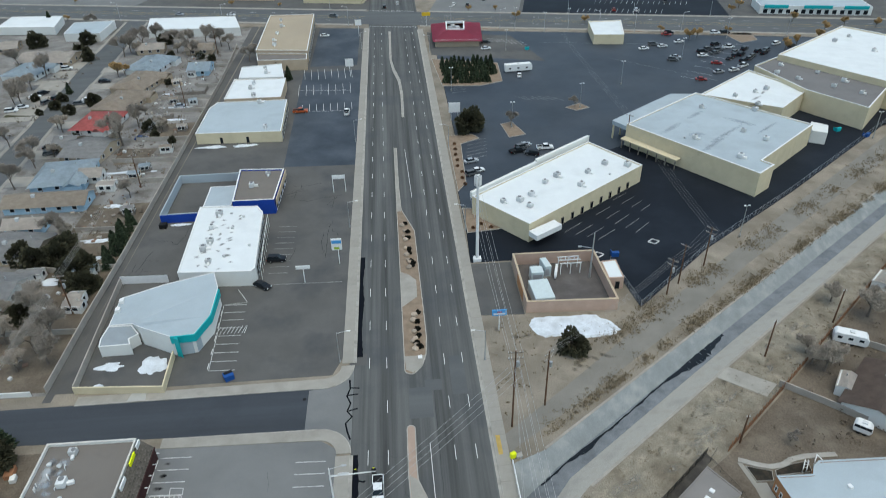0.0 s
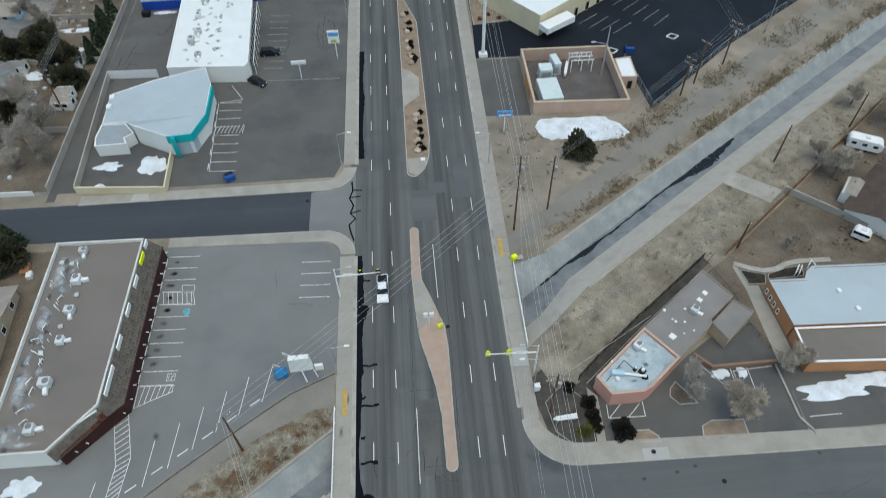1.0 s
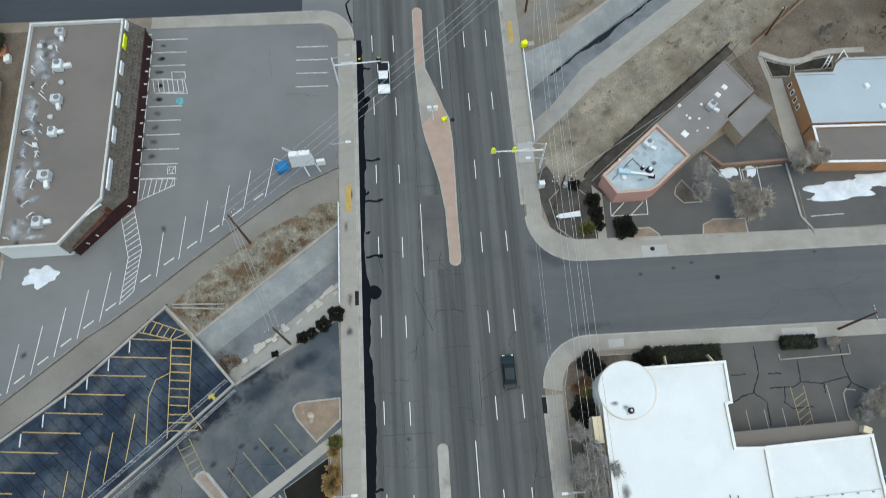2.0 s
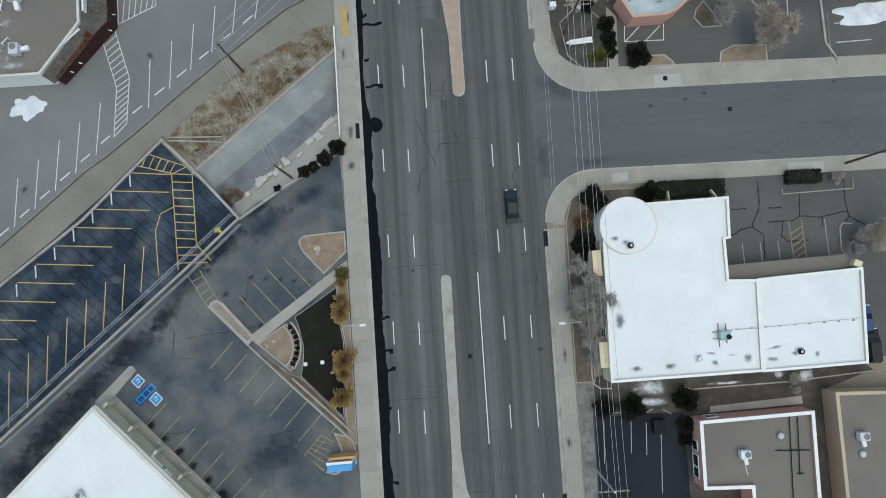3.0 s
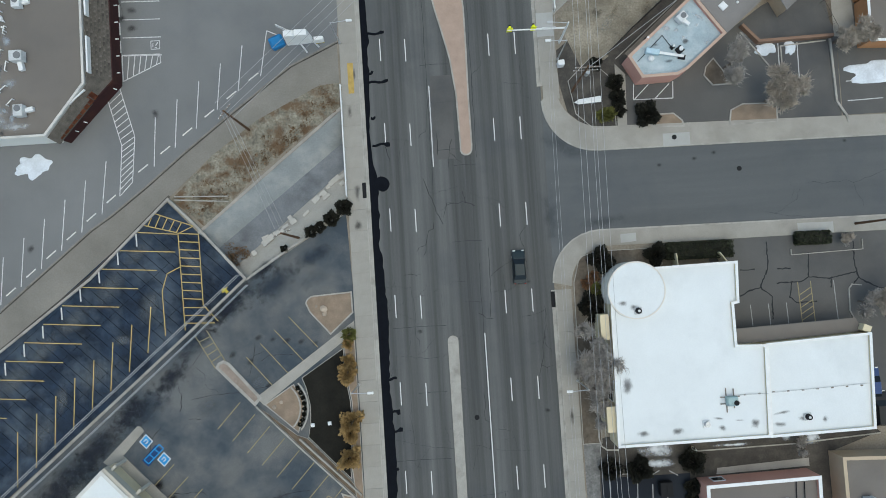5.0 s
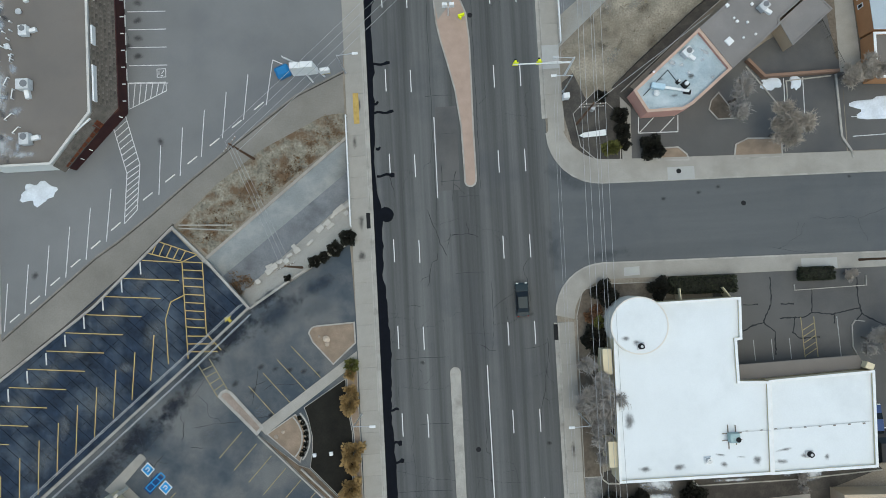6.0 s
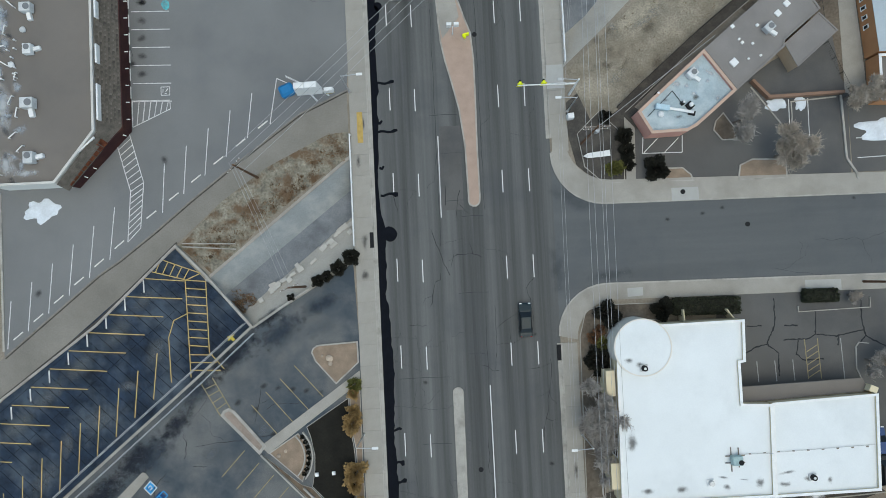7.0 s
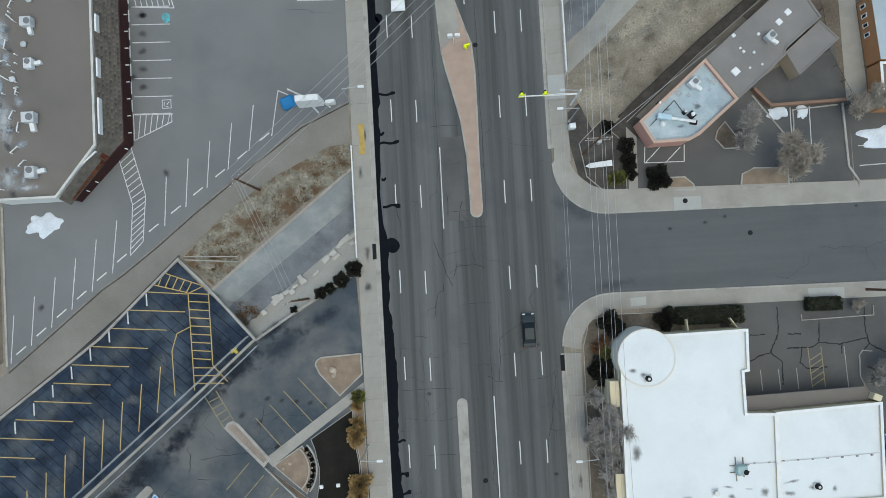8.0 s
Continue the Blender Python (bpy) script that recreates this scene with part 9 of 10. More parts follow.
for i in range(52):
    x, y = -42.0 - 1.1 * i + 19, 41 - 0.94 * i + 3
    a, b = (x - 12, y + 1.0), (x - 12 + 16, y + 1.0 - 15.4)
    pts = [lerp(a, b, k / 10) for k in range(11)]
    # keep the seams inside the dark lot
    pts = [p for p in pts if p[1] < 0.80 * (p[0] + 64.5) + 21.6 and p[1] > 0.81 * (p[0] + 65) + 2.4 and p[1] < -1.11 * (p[0] + 40.9) + 40.6]
    if len(pts) > 2:
        ribbon(bm, pts, 0.075, 0.0282)
solid("lot_seams", bm, TAR, "black diagonal seams across the dark lot", "seam", kind="stuff")
# darker repair patches
for x, y, sx, sy, z in ((0.5, 98, 4.5, 8, 0.036), (3.2, 102.5, 3.4, 3, 0.039), (-11.8, 111.2, 3.6, 3.4, 0.036), (8.3, 105, 3.0, 11, 0.036), (-1.2, 51, 3.0, 12, 0.036)):
    bm = bmesh.new()
    box(bm, x, y, z - 0.03, sx, sy, 0.03)
    solid("road_patch", bm, STREETM if x > -2 and y > 60 else MATS["brown_asphalt"], "rectangular darker repair patch in the road", "patch", "road patches", "structure")
rr = random.Random(5)
spots = [(-44.9 + rr.uniform(-0.3, 0.3), 66.7 + 2.62 * i, 0.026, 1.0, 0.7, 0) for i in range(8)]
spots += [(x, y, 0.05, 0.8, 0.8, 0) for x, y in ((-42, 54.2), (-60.5, 36), (-46.2, 68.2))] + [(x, y, 0.05, 0.5, 0.4, 0) for x, y in ((55, 44), (28.8, 42.2), (33.8, 42.8), (36.6, 43.5), (10.8, 9), (-6.3, 21), (9.4, 27))]
spots += [(-37.5 + 2.4 * i, 24 - 2.3 * i + 1.2 * (i % 2), 0.03, 0.9, 0.6, 45) for i in range(5)] + [(-29 + 2.0 * i, 21.5 - 0.3 * i, 0.03, 0.8, 0.5, 30) for i in range(5)]
smudges("oil_stain", "soft dark oil stain on the asphalt", GRIME, spots)
smudges("oil_stain", "black oil stain before the store walk", smudge_mat("fresh_oil", (0.008, 0.008, 0.01), 0.95, 0.6), [(-43.9 + 1.9 * i, 2.07 - 2.02 * i, 0.036, 1.15, 0.95, 45) for i in range(10)] + [(-44.6, 66.7 + 2.62 * i, 0.03, 0.75, 0.5, 0) for i in range(4, 9)])
smudges("wet_patch", "dark damp patch on the asphalt", WET, [(-32.3, 27.0, 0.022, 6.5, 3.0, 35), (-26.2, 29.0, 0.024, 5.5, 2.4, 35), (-38.0, 21.6, 0.026, 5.5, 2.6, 40), (-45.4, 12.6, 0.03, 7.5, 3.0, 40), (-20.4, 32.6, 0.03, 4.4, 1.6, 25), (-55, 4.6, 0.022, 7, 3.2, 40), (-27, -3, 0.022, 6.5, 4, 20), (-35, -12, 0.026, 7, 4, 60)])
smudges("wet_patch", "dark damp strip beside the lot divider", smudge_mat("dark_damp", (0.016, 0.02, 0.03), 0.85, 0.7), [(-52.5, 7.2, 0.0315, 6.5, 2.6, 42), (-58.5, 1.5, 0.0325, 6.0, 3.0, 42), (-47.5, 12.2, 0.0335, 5.0, 2.0, 42), (-62, -3, 0.0345, 6, 3, 42), (-41.5, 16.6, 0.0355, 4.0, 1.8, 42), (-33.4, 25.6, 0.0365, 4.5, 1.6, 40), (-27.5, 31.2, 0.0375, 4.0, 1.2, 33)])
smudges("wet_patch", "dark damp patch at the mouth of the street", smudge_mat("faint_damp", (0.03, 0.042, 0.058), 0.3, 0.7), [(15.6, 45.8, 0.05, 4.5, 2.0, -30), (20.5, 34.8, 0.052, 5.0, 1.2, 5), (13.0, 36.4, 0.054, 1.6, 5.0, 0)])
smudges("dust_patch", "pale dusty patch on the asphalt", PALE, [(-49.5, 30, 0.0262, 4.2, 2.2, 38), (-55, 25.5, 0.0264, 4.5, 2.0, 38), (-59.5, 21.5, 0.0266, 4.4, 1.8, 38), (-45.6, 34.4, 0.0268, 3.4, 1.6, 38), (-64, 17.5, 0.027, 5, 2.0, 38), (-44, 27, 0.0262, 3.5, 2, 60), (-52, 18, 0.0264, 4, 2.4, 30), (-60, 10, 0.0266, 4.5, 2.2, 45), (-38, 33, 0.0268, 3, 1.6, 120), (-70, 6, 0.027, 5, 2.4, 40), (-48, 22.4, 0.0272, 2.6, 1.4, 0), (-57, 14.6, 0.0274, 3, 1.4, 80), (-20.9, 29.2, 0.032, 3, 1.6, 20), (-36.6, 12.4, 0.034, 2.5, 1.5, 30), (-29.2, 15.4, 0.032, 2.6, 1.4, 40)])
smudges("pavement_stain", "soft dark stain on the pavement", GRIME, [(-13.9, 41.0, 0.156, 0.6, 1.6, 0), (-14.3, 52.6, 0.156, 0.5, 1.2, 0), (-14, 36.4, 0.157, 0.8, 0.9, 0), (-13.4, 58, 0.156, 0.3, 1.4, 0), (14.1, 8, 0.156, 0.5, 1.6, 0), (13.8, -4, 0.156, 0.5, 1.4, 0)])

# ---- planter and islands by the south-west lot ----
def island(name, label, pts, fill, lip=0.2, h=0.168, category="planter"):
    t = thing(name, label, category, *centre(pts), kind="structure")
    pts = ccw(pts)
    bm = bmesh.new()
    prism(bm, offset(pts, 0.03, True), -0.1, h - 0.04)
    part("soil", bm, fill, t)
    bm = bmesh.new()
    ring(bm, pts, offset(pts, lip, True), -0.1, h)
    part("kerb", bm, KERB, t)
    return t


island("island_bed", "rounded gravel island with a concrete kerb", [(-22.1, 25.8)] + arc(-20.9, 25.7, 1.25, 170, 90, 4) + [(-15.5, 27.2), (-15.45, 24.2), (-18.8, 21.3), (-21.6, 24.6)], MULCH)
island("planter_bed", "gravel planter strip along the pavement", [(-17.0, 19.6), (-15.45, 20.9), (-15.4, -2.6), (-16.5, -1.4), (-16.9, 3), (-16.3, 9), (-16.4, 12), (-17.0, 16)], MULCH, 0.12)
island("lawn_bed", "dark dead lawn in the planter", [(-17.1, 19.4), (-17.15, 16.0), (-16.55, 12), (-16.45, 9), (-17.0, 3.2), (-17.0, 1.2), (-22.7, 7.3), (-22.3, 9.4), (-22.2, 11.6), (-22.7, 14.2), (-23.2, 15.6)], GRASSM, 0.08, 0.125)
island("round_bed", "tan gravel bed with curved kerbs", [(-28.6, 12.2), (-24.4, 14.8), (-23.4, 13.6), (-23.0, 11.6), (-23.4, 9.6), (-24.0, 8.0)], MULCH, 0.15)
island("wall_bed", "brown planted strip behind the low planter wall", [(-29.4, 11.9), (-24.2, 7.7), (-22.8, 7.2), (-17.1, 1.1), (-15.7, -1.0), (-16.0, -1.7), (-23.8, 6.1)], mat("dark_bark", (0.12, 0.09, 0.065), 0.95, 0.35, 0.8, 6, 0.4, stain=(0.2, 0.15, 0.11), amount=0.5, blotch=0.5), 0.06, 0.13)
sheet("garden_walk", [(-15.4, 23.1), (-15.4, 21.5), (-28.7, 12.1), (-29.6, 13.3)], 0.15, WALK, "concrete garden walk between the beds", "path")
island("paver_island", "pale concrete island with pink pavers", [(-35.2, 17.7), (-34.8, 18.4), (-34.0, 18.7), (-33.2, 18.3), (-28.9, 13.2), (-29.9, 12.0)], mat("tan_pavers", (0.25, 0.2, 0.165), 0.9, 0.2, 0.8, 9, 0.2), 0.4)
wall_run("planter_wall", "low concrete planter wall", [(-29.7, 12.0), (-23.9, 6.0), (-16.0, -1.9)], 0.4, 0.22, KERB)
wall_run("planter_wall", "second low concrete planter wall", [(-23.9, 7.2), (-15.7, -1.0)], 0.45, 0.24, KERB)
wall_run("curved_wall", "curved pale garden wall", arc(-27.4, 11.6, 4.95, -40, 42, 12), 0.4, 0.2, KERB)
wall_run("curved_wall", "second curved pale garden wall", arc(-27.4, 11.6, 3.85, -44, 46, 12), 0.35, 0.2, KERB)
for i in range(8):
    a = radians(-34 + 10 * i)
    plant("low_shrub", "small dark shrub between the curved walls", "shrub", ROUND[i % 2], -27.4 + 4.4 * math.cos(a), 11.6 + 4.4 * math.sin(a), 40 * i, 0.3, group="small planter shrubs")
island("hatch_island", "pale concrete tip island under the store sign", [(-18.6, -0.6), (-16.2, -1.4), (-15.6, -2.8), (-15.6, -5.0), (-18.6, -6.4), (-20.0, -6.0), (-17.6, -3.2)], MULCH)
for x, y in ((-21.95, 9.0), (-19.6, 9.1)):
    bm = bmesh.new()
    box(bm, x, y, 0.1, 0.5, 0.5, 0.35, 4, bev=0.04)
    solid("utility_box", bm, WHITEM, "small white utility box on the lawn", "box", "utility boxes")
# beds by the shopping lot
island("roadside_bed", "brown gravel bed with dry shrubs", [(16.1, 223), (25, 223.4), (27.2, 219.6), (20.4, 215.6), (19.1, 187), (16, 182)], MULCH)
island("roadside_bed", "brown gravel bed before the strip mall", [(16.2, 172), (19, 171.5), (29, 160.0), (16.2, 158.4)], MULCH)
island("tree_island", "kerbed gravel island with a bare tree", [(36.2, 231), (37.4, 219), (43.6, 221), (40.6, 233)], MULCH)
island("tree_island", "small kerbed island with a lamp post", [(62.8, 243.8), (69.2, 247.6), (71.8, 242.6), (66.3, 240.2)], MULCH)
island("tree_island", "kerbed gravel island by the far road", [(162, 327), (170, 332), (175.4, 329), (173, 317), (163.4, 313.6)], MULCH)
island("roadside_bed", "brown gravel bed by the spruce block", [(16.4, 310), (45.5, 300), (44, 276), (34, 271.6), (18.6, 273.4)], MULCH)
island("roadside_bed", "tan gravel bed beside the far road", [(180, 296), (190, 304), (222, 326), (236, 318), (206, 296)], MULCH)
for x, y, k in [(17.4 + rr.uniform(0, 1.2), 186 + 4.2 * i, i) for i in range(8)] + [(18 + 2.4 * i, 160.5 + 1.8 * (i % 2), i) for i in range(4)]:
    plant("dry_shrub", "small dry shrub in the gravel bed", "shrub", GREENB[1], x, y, 50 * k, 0.7, 0.1, group="dry bed shrubs")
island("corner_bed", "mulched corner bed behind the curved pavement", [(16.6, 30), (15.6, 26.4), (15.3, 4), (18.0, 4), (18.4, 21), (19, 26), (20.6, 28.2), (28.2, 28.2), (28.2, 30.6), (19.4, 30.7)], YARD, 0.1)
island("corner_bed", "dark mulched corner bed at the clinic", [(16.8, 55), (17.6, 50.2), (20, 47.9), (23.2, 47.6), (23.4, 54.6), (20, 58)], SOILM, 0.1)
sheet("clinic_walk", [(23.4, 47.4), (24.7, 47.4), (25.0, 55.4), (23.6, 57)], 0.16, WALK, "pale concrete walk beside the clinic", "path")
island("clinic_island", "kerbed gravel island in the clinic lot", [(28, 47.6), (29, 49.5), (31.4, 49.5), (32.6, 48.4), (32.9, 47.4)], MULCH)
island("clinic_island", "kerbed red gravel island under a bare tree", [(39.0, 47.2), (39.4, 49.4), (41.2, 50.2), (46, 50.0), (46, 47.2)], MULCH)
island("clinic_bed", "small kerbed bed by the clinic wall", [(36.0, 54.5), (37.2, 53.0), (40.1, 53.0), (39.4, 54.3), (37.6, 57.0), (36.4, 55.8)], YARD, 0.16)
wall_run("lot_kerb", "slanted pale kerb in the clinic lot", [(41.7, 60.4), (46.75, 53.4), (47.2, 55.8), (47.2, 58.0), (53.6, 58.4)], 0.16, 0.17, KERB, "kerb")
wall_run("clinic_wall", "brown low wall behind the clinic lot", [(41.7, 61.2), (43.9, 58.7), (54.4, 58.9)], 1.0, 0.4, mat("brown_wall", (0.22, 0.14, 0.1), 0.9, 0.1, 0.5, 8, 0.1))
wall_run("lot_kerb", "pale kerb between two lots", [(54.2, 58.6), (54.4, 49.6), (55.6, 47.6), (55.8, 46.6)], 0.25, 0.3, KERB, "kerb")
sheet("hall_walk", [(54.9, 58.9), (57.9, 58.8), (57.9, 61.6), (57.3, 72.8), (57.3, 74.0), (55.6, 74.1), (55.0, 78.4), (54.2, 78.4), (54.9, 73.0)], 0.032, WALK, "grey concrete walk beside the ochre hall", "path")
chain_fence("garden_fence", "dark pipe garden fence", [(55.2, 59.4), (52.4, 66), (52.0, 72), (49.6, 79), (51.6, 81)], 1.2, 2.4, MATS["dark_pipe"])
wall_run("garden_kerb", "curved pale garden path", [(54.6, 79.0), (57.5, 77.6), (59.4, 77.0), (61.8, 77.2), (63.5, 78.1), (66.4, 78.6), (72.0, 78.5)], 0.15, 1.0, KERB, "path")
DARKBED = mat("dark_bed_soil", (0.03, 0.026, 0.02), 0.95, 0.35, 0.6, 5, 0.4, stain=(0.08, 0.055, 0.035), amount=0.6, blotch=0.6)
island("garden_bed", "dark planted bed inside a curved kerb", [(55.2, 77.6), (55.7, 74.3), (58.6, 74.2), (59.3, 76.2)], DARKBED, 0.1)
island("garden_bed", "brown planted bed beside the hall", [(59.8, 76.2), (63.4, 77.3), (66.4, 77.6), (65.9, 75.3), (59.5, 75.1)], DARKBED, 0.1)
t = thing("garden_frame", "low pale timber frames over a brown bed", "garden frame", 66.4, 76.4)
for a, b_ in (((64.1, 75.4), (65.5, 77.2)), ((64.7, 75.3), (66.0, 77.0)), ((66.8, 76.6), (68.1, 78.1)), ((68.1, 78.1), (68.4, 76.5))):
    bm = bmesh.new()
    tube(bm, (*a, 0.9), (*b_, 0.9), 0.09, n=6)
    rail = part("rail", bm, WHITEM, t)
    for p in (a, b_):
        bm = bmesh.new()
        tube(bm, (*p, 0.0), (*p, 0.95), 0.07, n=6)
        part("leg", bm, WHITEM, rail)
for f in (0.2, 0.5, 0.8):
    bm = bmesh.new()
    tube(bm, (*lerp((64.1, 75.4), (65.5, 77.2), f), 0.9), (*lerp((64.7, 75.3), (66.0, 77.0), f), 0.9), 0.06, n=6)
    part("slat", bm, WHITEM, t)
wall_run("fin_wall", "thin white kerb before the corner court", [(46.2, 29.2), (46.2, 28.4), (56.2, 28.6), (56.2, 30)], 0.2, 0.12, KERB, "kerb")
# boulders and shrubs on the rocky median
rr = random.Random(15)
STONE = mat("boulder", (0.34, 0.28, 0.22), 0.9, 0.2, 1.2, 6, 0.4, rand=0.25)
for k, (x, y) in enumerate([(-1.1, 164), (-0.5, 161), (-0.4, 156.6), (-0.5, 152.5), (-0.4, 149.3), (-0.2, 147), (0, 143.6), (0.3, 146), (0.4, 124.6), (0.2, 122.8), (0.1, 118.9), (-0.2, 115.7), (0.1, 113.2), (0.5, 114.4), (0.3, 116.6), (-0.9, 158)]):
    bm = bmesh.new()
    bmesh.ops.create_icosphere(bm, subdivisions=2, radius=0.55 + 0.25 * rr.random())
    for v in bm.verts:
        v.co *= 1 + 0.3 * noise.noise(v.co * 1.6 + Vector((k * 3.1, 0, 0)))
        v.co.z *= 0.65
    bm.transform(Matrix.Translation((x, y, 0.4)))
    solid("boulder", bm, STONE, "tan boulder on the gravel median", "boulder", "median boulders")
    plant("median_shrub", "dark dry shrub beside the boulders", "shrub", ROUND[k % 2], x + 0.8, y + 0.7 * (-1) ** k, 30 * k, 0.6, 0.12, group="median shrubs")
bm = bmesh.new()
box(bm, 1.0, 110.6, 0.15, 0.9, 0.9, 0.25, bev=0.05)
solid("utility_box", bm, WHITEM, "small pale utility box on the median", "box", "utility boxes")
# manholes, drains and small pavement things
for x, y, z in ((0.9, 8.6, 0.04), (31.2, 46.0, 0.16), (3.0, 70, 0.04), (-22, 101, 0.045), (40, 41, 0.045)):
    bm = bmesh.new()
    tube(bm, (x, y, z - 0.02), (x, y, z + 0.008), 0.35, 0.35, 16)
    solid("manhole", bm, BLACKM, "round dark manhole cover", "manhole", "manholes", "structure")
for x, y in ((12.6, 24.3), (-12.9, 41.3), (12.6, -12)):
    bm = bmesh.new()
    box(bm, x, y, 0.0, 0.55, 2.2, 0.17, bev=0.02)
    solid("storm_drain", bm, BLACKM, "dark storm drain inlet in the kerb", "drain", "storm drains", "structure")
bm = bmesh.new()
prism(bm, [(15.3, 65.0), (12.9, 65), (12.9, 61.6), (15.3, 61.6)], 0.1, 0.165)
solid("ramp_slab", bm, mat("pale_slab", (0.36, 0.355, 0.335), 0.9, 0.06, 0.6, 8, 0.1), "pale concrete ramp slab in the pavement", "pavement", kind="structure")
bm = bmesh.new()
prism(bm, ccw([(-56.2, 106.0), (-53.4, 106.0), (-53.0, 103.7), (-56.6, 103.7)]), 0.1, 0.16)
solid("ramp_slab", bm, MATS["pale_slab"], "pale concrete ramp slab by the street", "pavement", kind="structure")
for pts in ([(22.6, 31.6), (24.8, 31.7), (24.8, 32.9), (22.6, 32.8)], [(47.4, 31.3), (52.4, 31.2), (52.4, 32.7), (47.4, 32.8)], [(29.6, 44.8), (33.4, 44.8), (33.4, 46.6), (29.6, 46.6)]):
    bm = bmesh.new()
    prism(bm, ccw(pts), 0.1, 0.158)
    solid("repair_slab", bm, MATS["pale_slab"], "newer pale concrete slab in the pavement", "pavement", kind="structure")
bm = bmesh.new()
prism(bm, ccw([along(105.6, 46.6), along(110, 46.7), along(112.8, 37.4), along(108.2, 37.0)]), -0.05, 0.05)
solid("crossing_slab", bm, WALK, "pale concrete slab across the dry strip", "path", kind="structure")

# broken slabs and debris on the channel's south slope
r = random.Random(41)
for k in range(26):
    s_ = r.uniform(-5, 15)
    x, y = along(s_, 45.6 - r.uniform(0.2, 1.6))
    z = -2.3 * (Vector((x, y)).dot(AN) - 41.2) / 4.7
    bm = bmesh.new()
    box(bm, 0, 0, -0.1, r.uniform(0.5, 1.3), r.uniform(0.35, 0.8), 0.22, bev=0.03)
    bm.transform(pose(x, y, z + 0.08, r.uniform(-6, 6), r.uniform(-6, 6), 35 + r.uniform(-15, 15)))
    solid("broken_slab", bm, SLABW, "broken pale concrete slab lying in the channel", "slab", "broken slabs")
wall_run("service_kerb", "pale curved kerb beside the white-roofed building", [(17.7, 11.5), (17.6, 4.6), (17.9, 3.6), (18.6, 3.05), (20.2, 2.95)], 0.16, 0.18, KERB, "kerb")
for x in (18.1, 18.9):
    wall_run("lot_post_rail", "thin pale rail across the small lot", [(x, -0.3), (x + 3.4, -0.45)], 0.1, 0.1, KERB, "kerb")
wall_run("service_kerb", "thin pale kerb along the damp strip", [(30.6, 2.15), (44.5, 2.35), (56.4, 3.1)], 0.14, 0.16, KERB, "kerb")
bm = bmesh.new()
box(bm, 30.3, 2.3, 0, 0.9, 0.9, 0.6, 40, bev=0.04)
solid("utility_box", bm, WHITEM, "small white utility box by the damp strip", "box", "utility boxes")

wall_run("path_edge", "dark soil strip beside the path", [(-91, 3.9), (-64.2, 22.9), (-52.0, 31.9), (-40.6, 42.3)], 0.03, 0.3, SOILM, "soil")
wall_run("path_edge", "dark soil strip beside the path", [(x + 0.14, y - 0.2) for x, y in LOT_EDGE], 0.03, 0.16, SOILM, "soil")
# dead brush and silt at the channel's closed end
rg = np.random.RandomState(15)
spots = [(*along(s, o), w) for s, o, w in zip(rg.uniform(-8.2, -5.4, 26), rg.uniform(44.4, 47.6, 26), rg.uniform(0.3, 0.8, 26))]
C = np.concatenate([np.stack([x + rg.normal(0, 0.3, 26), y + rg.normal(0, 0.3, 26), -2.2 + np.abs(rg.normal(0, 0.25, 26))], 1) for x, y, w in spots])
ob = new("dead_brush", quads("dead_brush", C, 0.06, MATS["russet_brush"], 15, long=3.0))
tagged(ob, "dark russet dead brush at the channel's end", "brush", kind="stuff")
# small pipes and brackets on the brown strip roof
r = random.Random(91)
for k in range(14):
    x, y = r.uniform(-63.4, -59.4), 53 + 2.5 * k + r.uniform(-0.8, 0.8)
    t = thing("roof_bracket", "small white pipe stand on the gravel roof", "pipe stand", x, y, 3.95, r.uniform(0, 180), "pipe stands")
    w = r.uniform(0.5, 1.3)
    a = r.uniform(0, 3.1)
    dx, dy = w / 2 * math.cos(a), w / 2 * math.sin(a)
    for sx in (-1, 1):
        bm = bmesh.new()
        tube(bm, (x + sx * dx, y + sx * dy, 3.95), (x + sx * dx, y + sx * dy, 4.5), 0.07, 0.07, 6)
        part("leg", bm, WHITEM, t)
    bm = bmesh.new()
    tube(bm, (x - dx, y - dy, 4.5), (x + dx, y + dy, 4.5), 0.08, 0.08, 6)
    part("pipe", bm, WHITEM, t)

# rusty planter and a pale box beside the strip building
bm = bmesh.new()
box(bm, -71.5, 88.0, 0, 1.6, 2.4, 1.0, 10, bev=0.08)
solid("storage_box", bm, RUSTF, "rust-brown storage box beside a dark conifer", "box")
bm = bmesh.new()
box(bm, -70.4, 86.6, 0, 1.0, 1.4, 0.9, 10, bev=0.08)
solid("storage_box", bm, WHITEW, "pale storage box beside the alley", "box")

r = random.Random(55)
smudges("bare_patch", "pale bare patch in the dry grass", smudge_mat("bare_soil", (0.3, 0.272, 0.225), 0.6), [(*along(s_, o_), 0.016 + 0.0004 * k, r.uniform(1.5, 4.0), r.uniform(0.7, 1.6), 35 + r.uniform(-10, 10)) for k, (s_, o_) in enumerate([(r.uniform(50, 150), r.uniform(36, 44.4)) for _ in range(26)])])
smudges("weed_patch", "dull brown weedy patch in the dry grass", smudge_mat("weed_brown", (0.12, 0.1, 0.068), 0.38), [(*along(s_, o_), 0.027 + 0.0003 * k, r.uniform(0.8, 2.6), r.uniform(0.4, 1.0), 35 + r.uniform(-25, 25)) for k, (s_, o_) in enumerate([(r.uniform(48, 160), r.uniform(35.4, 44.6)) for _ in range(34)])])
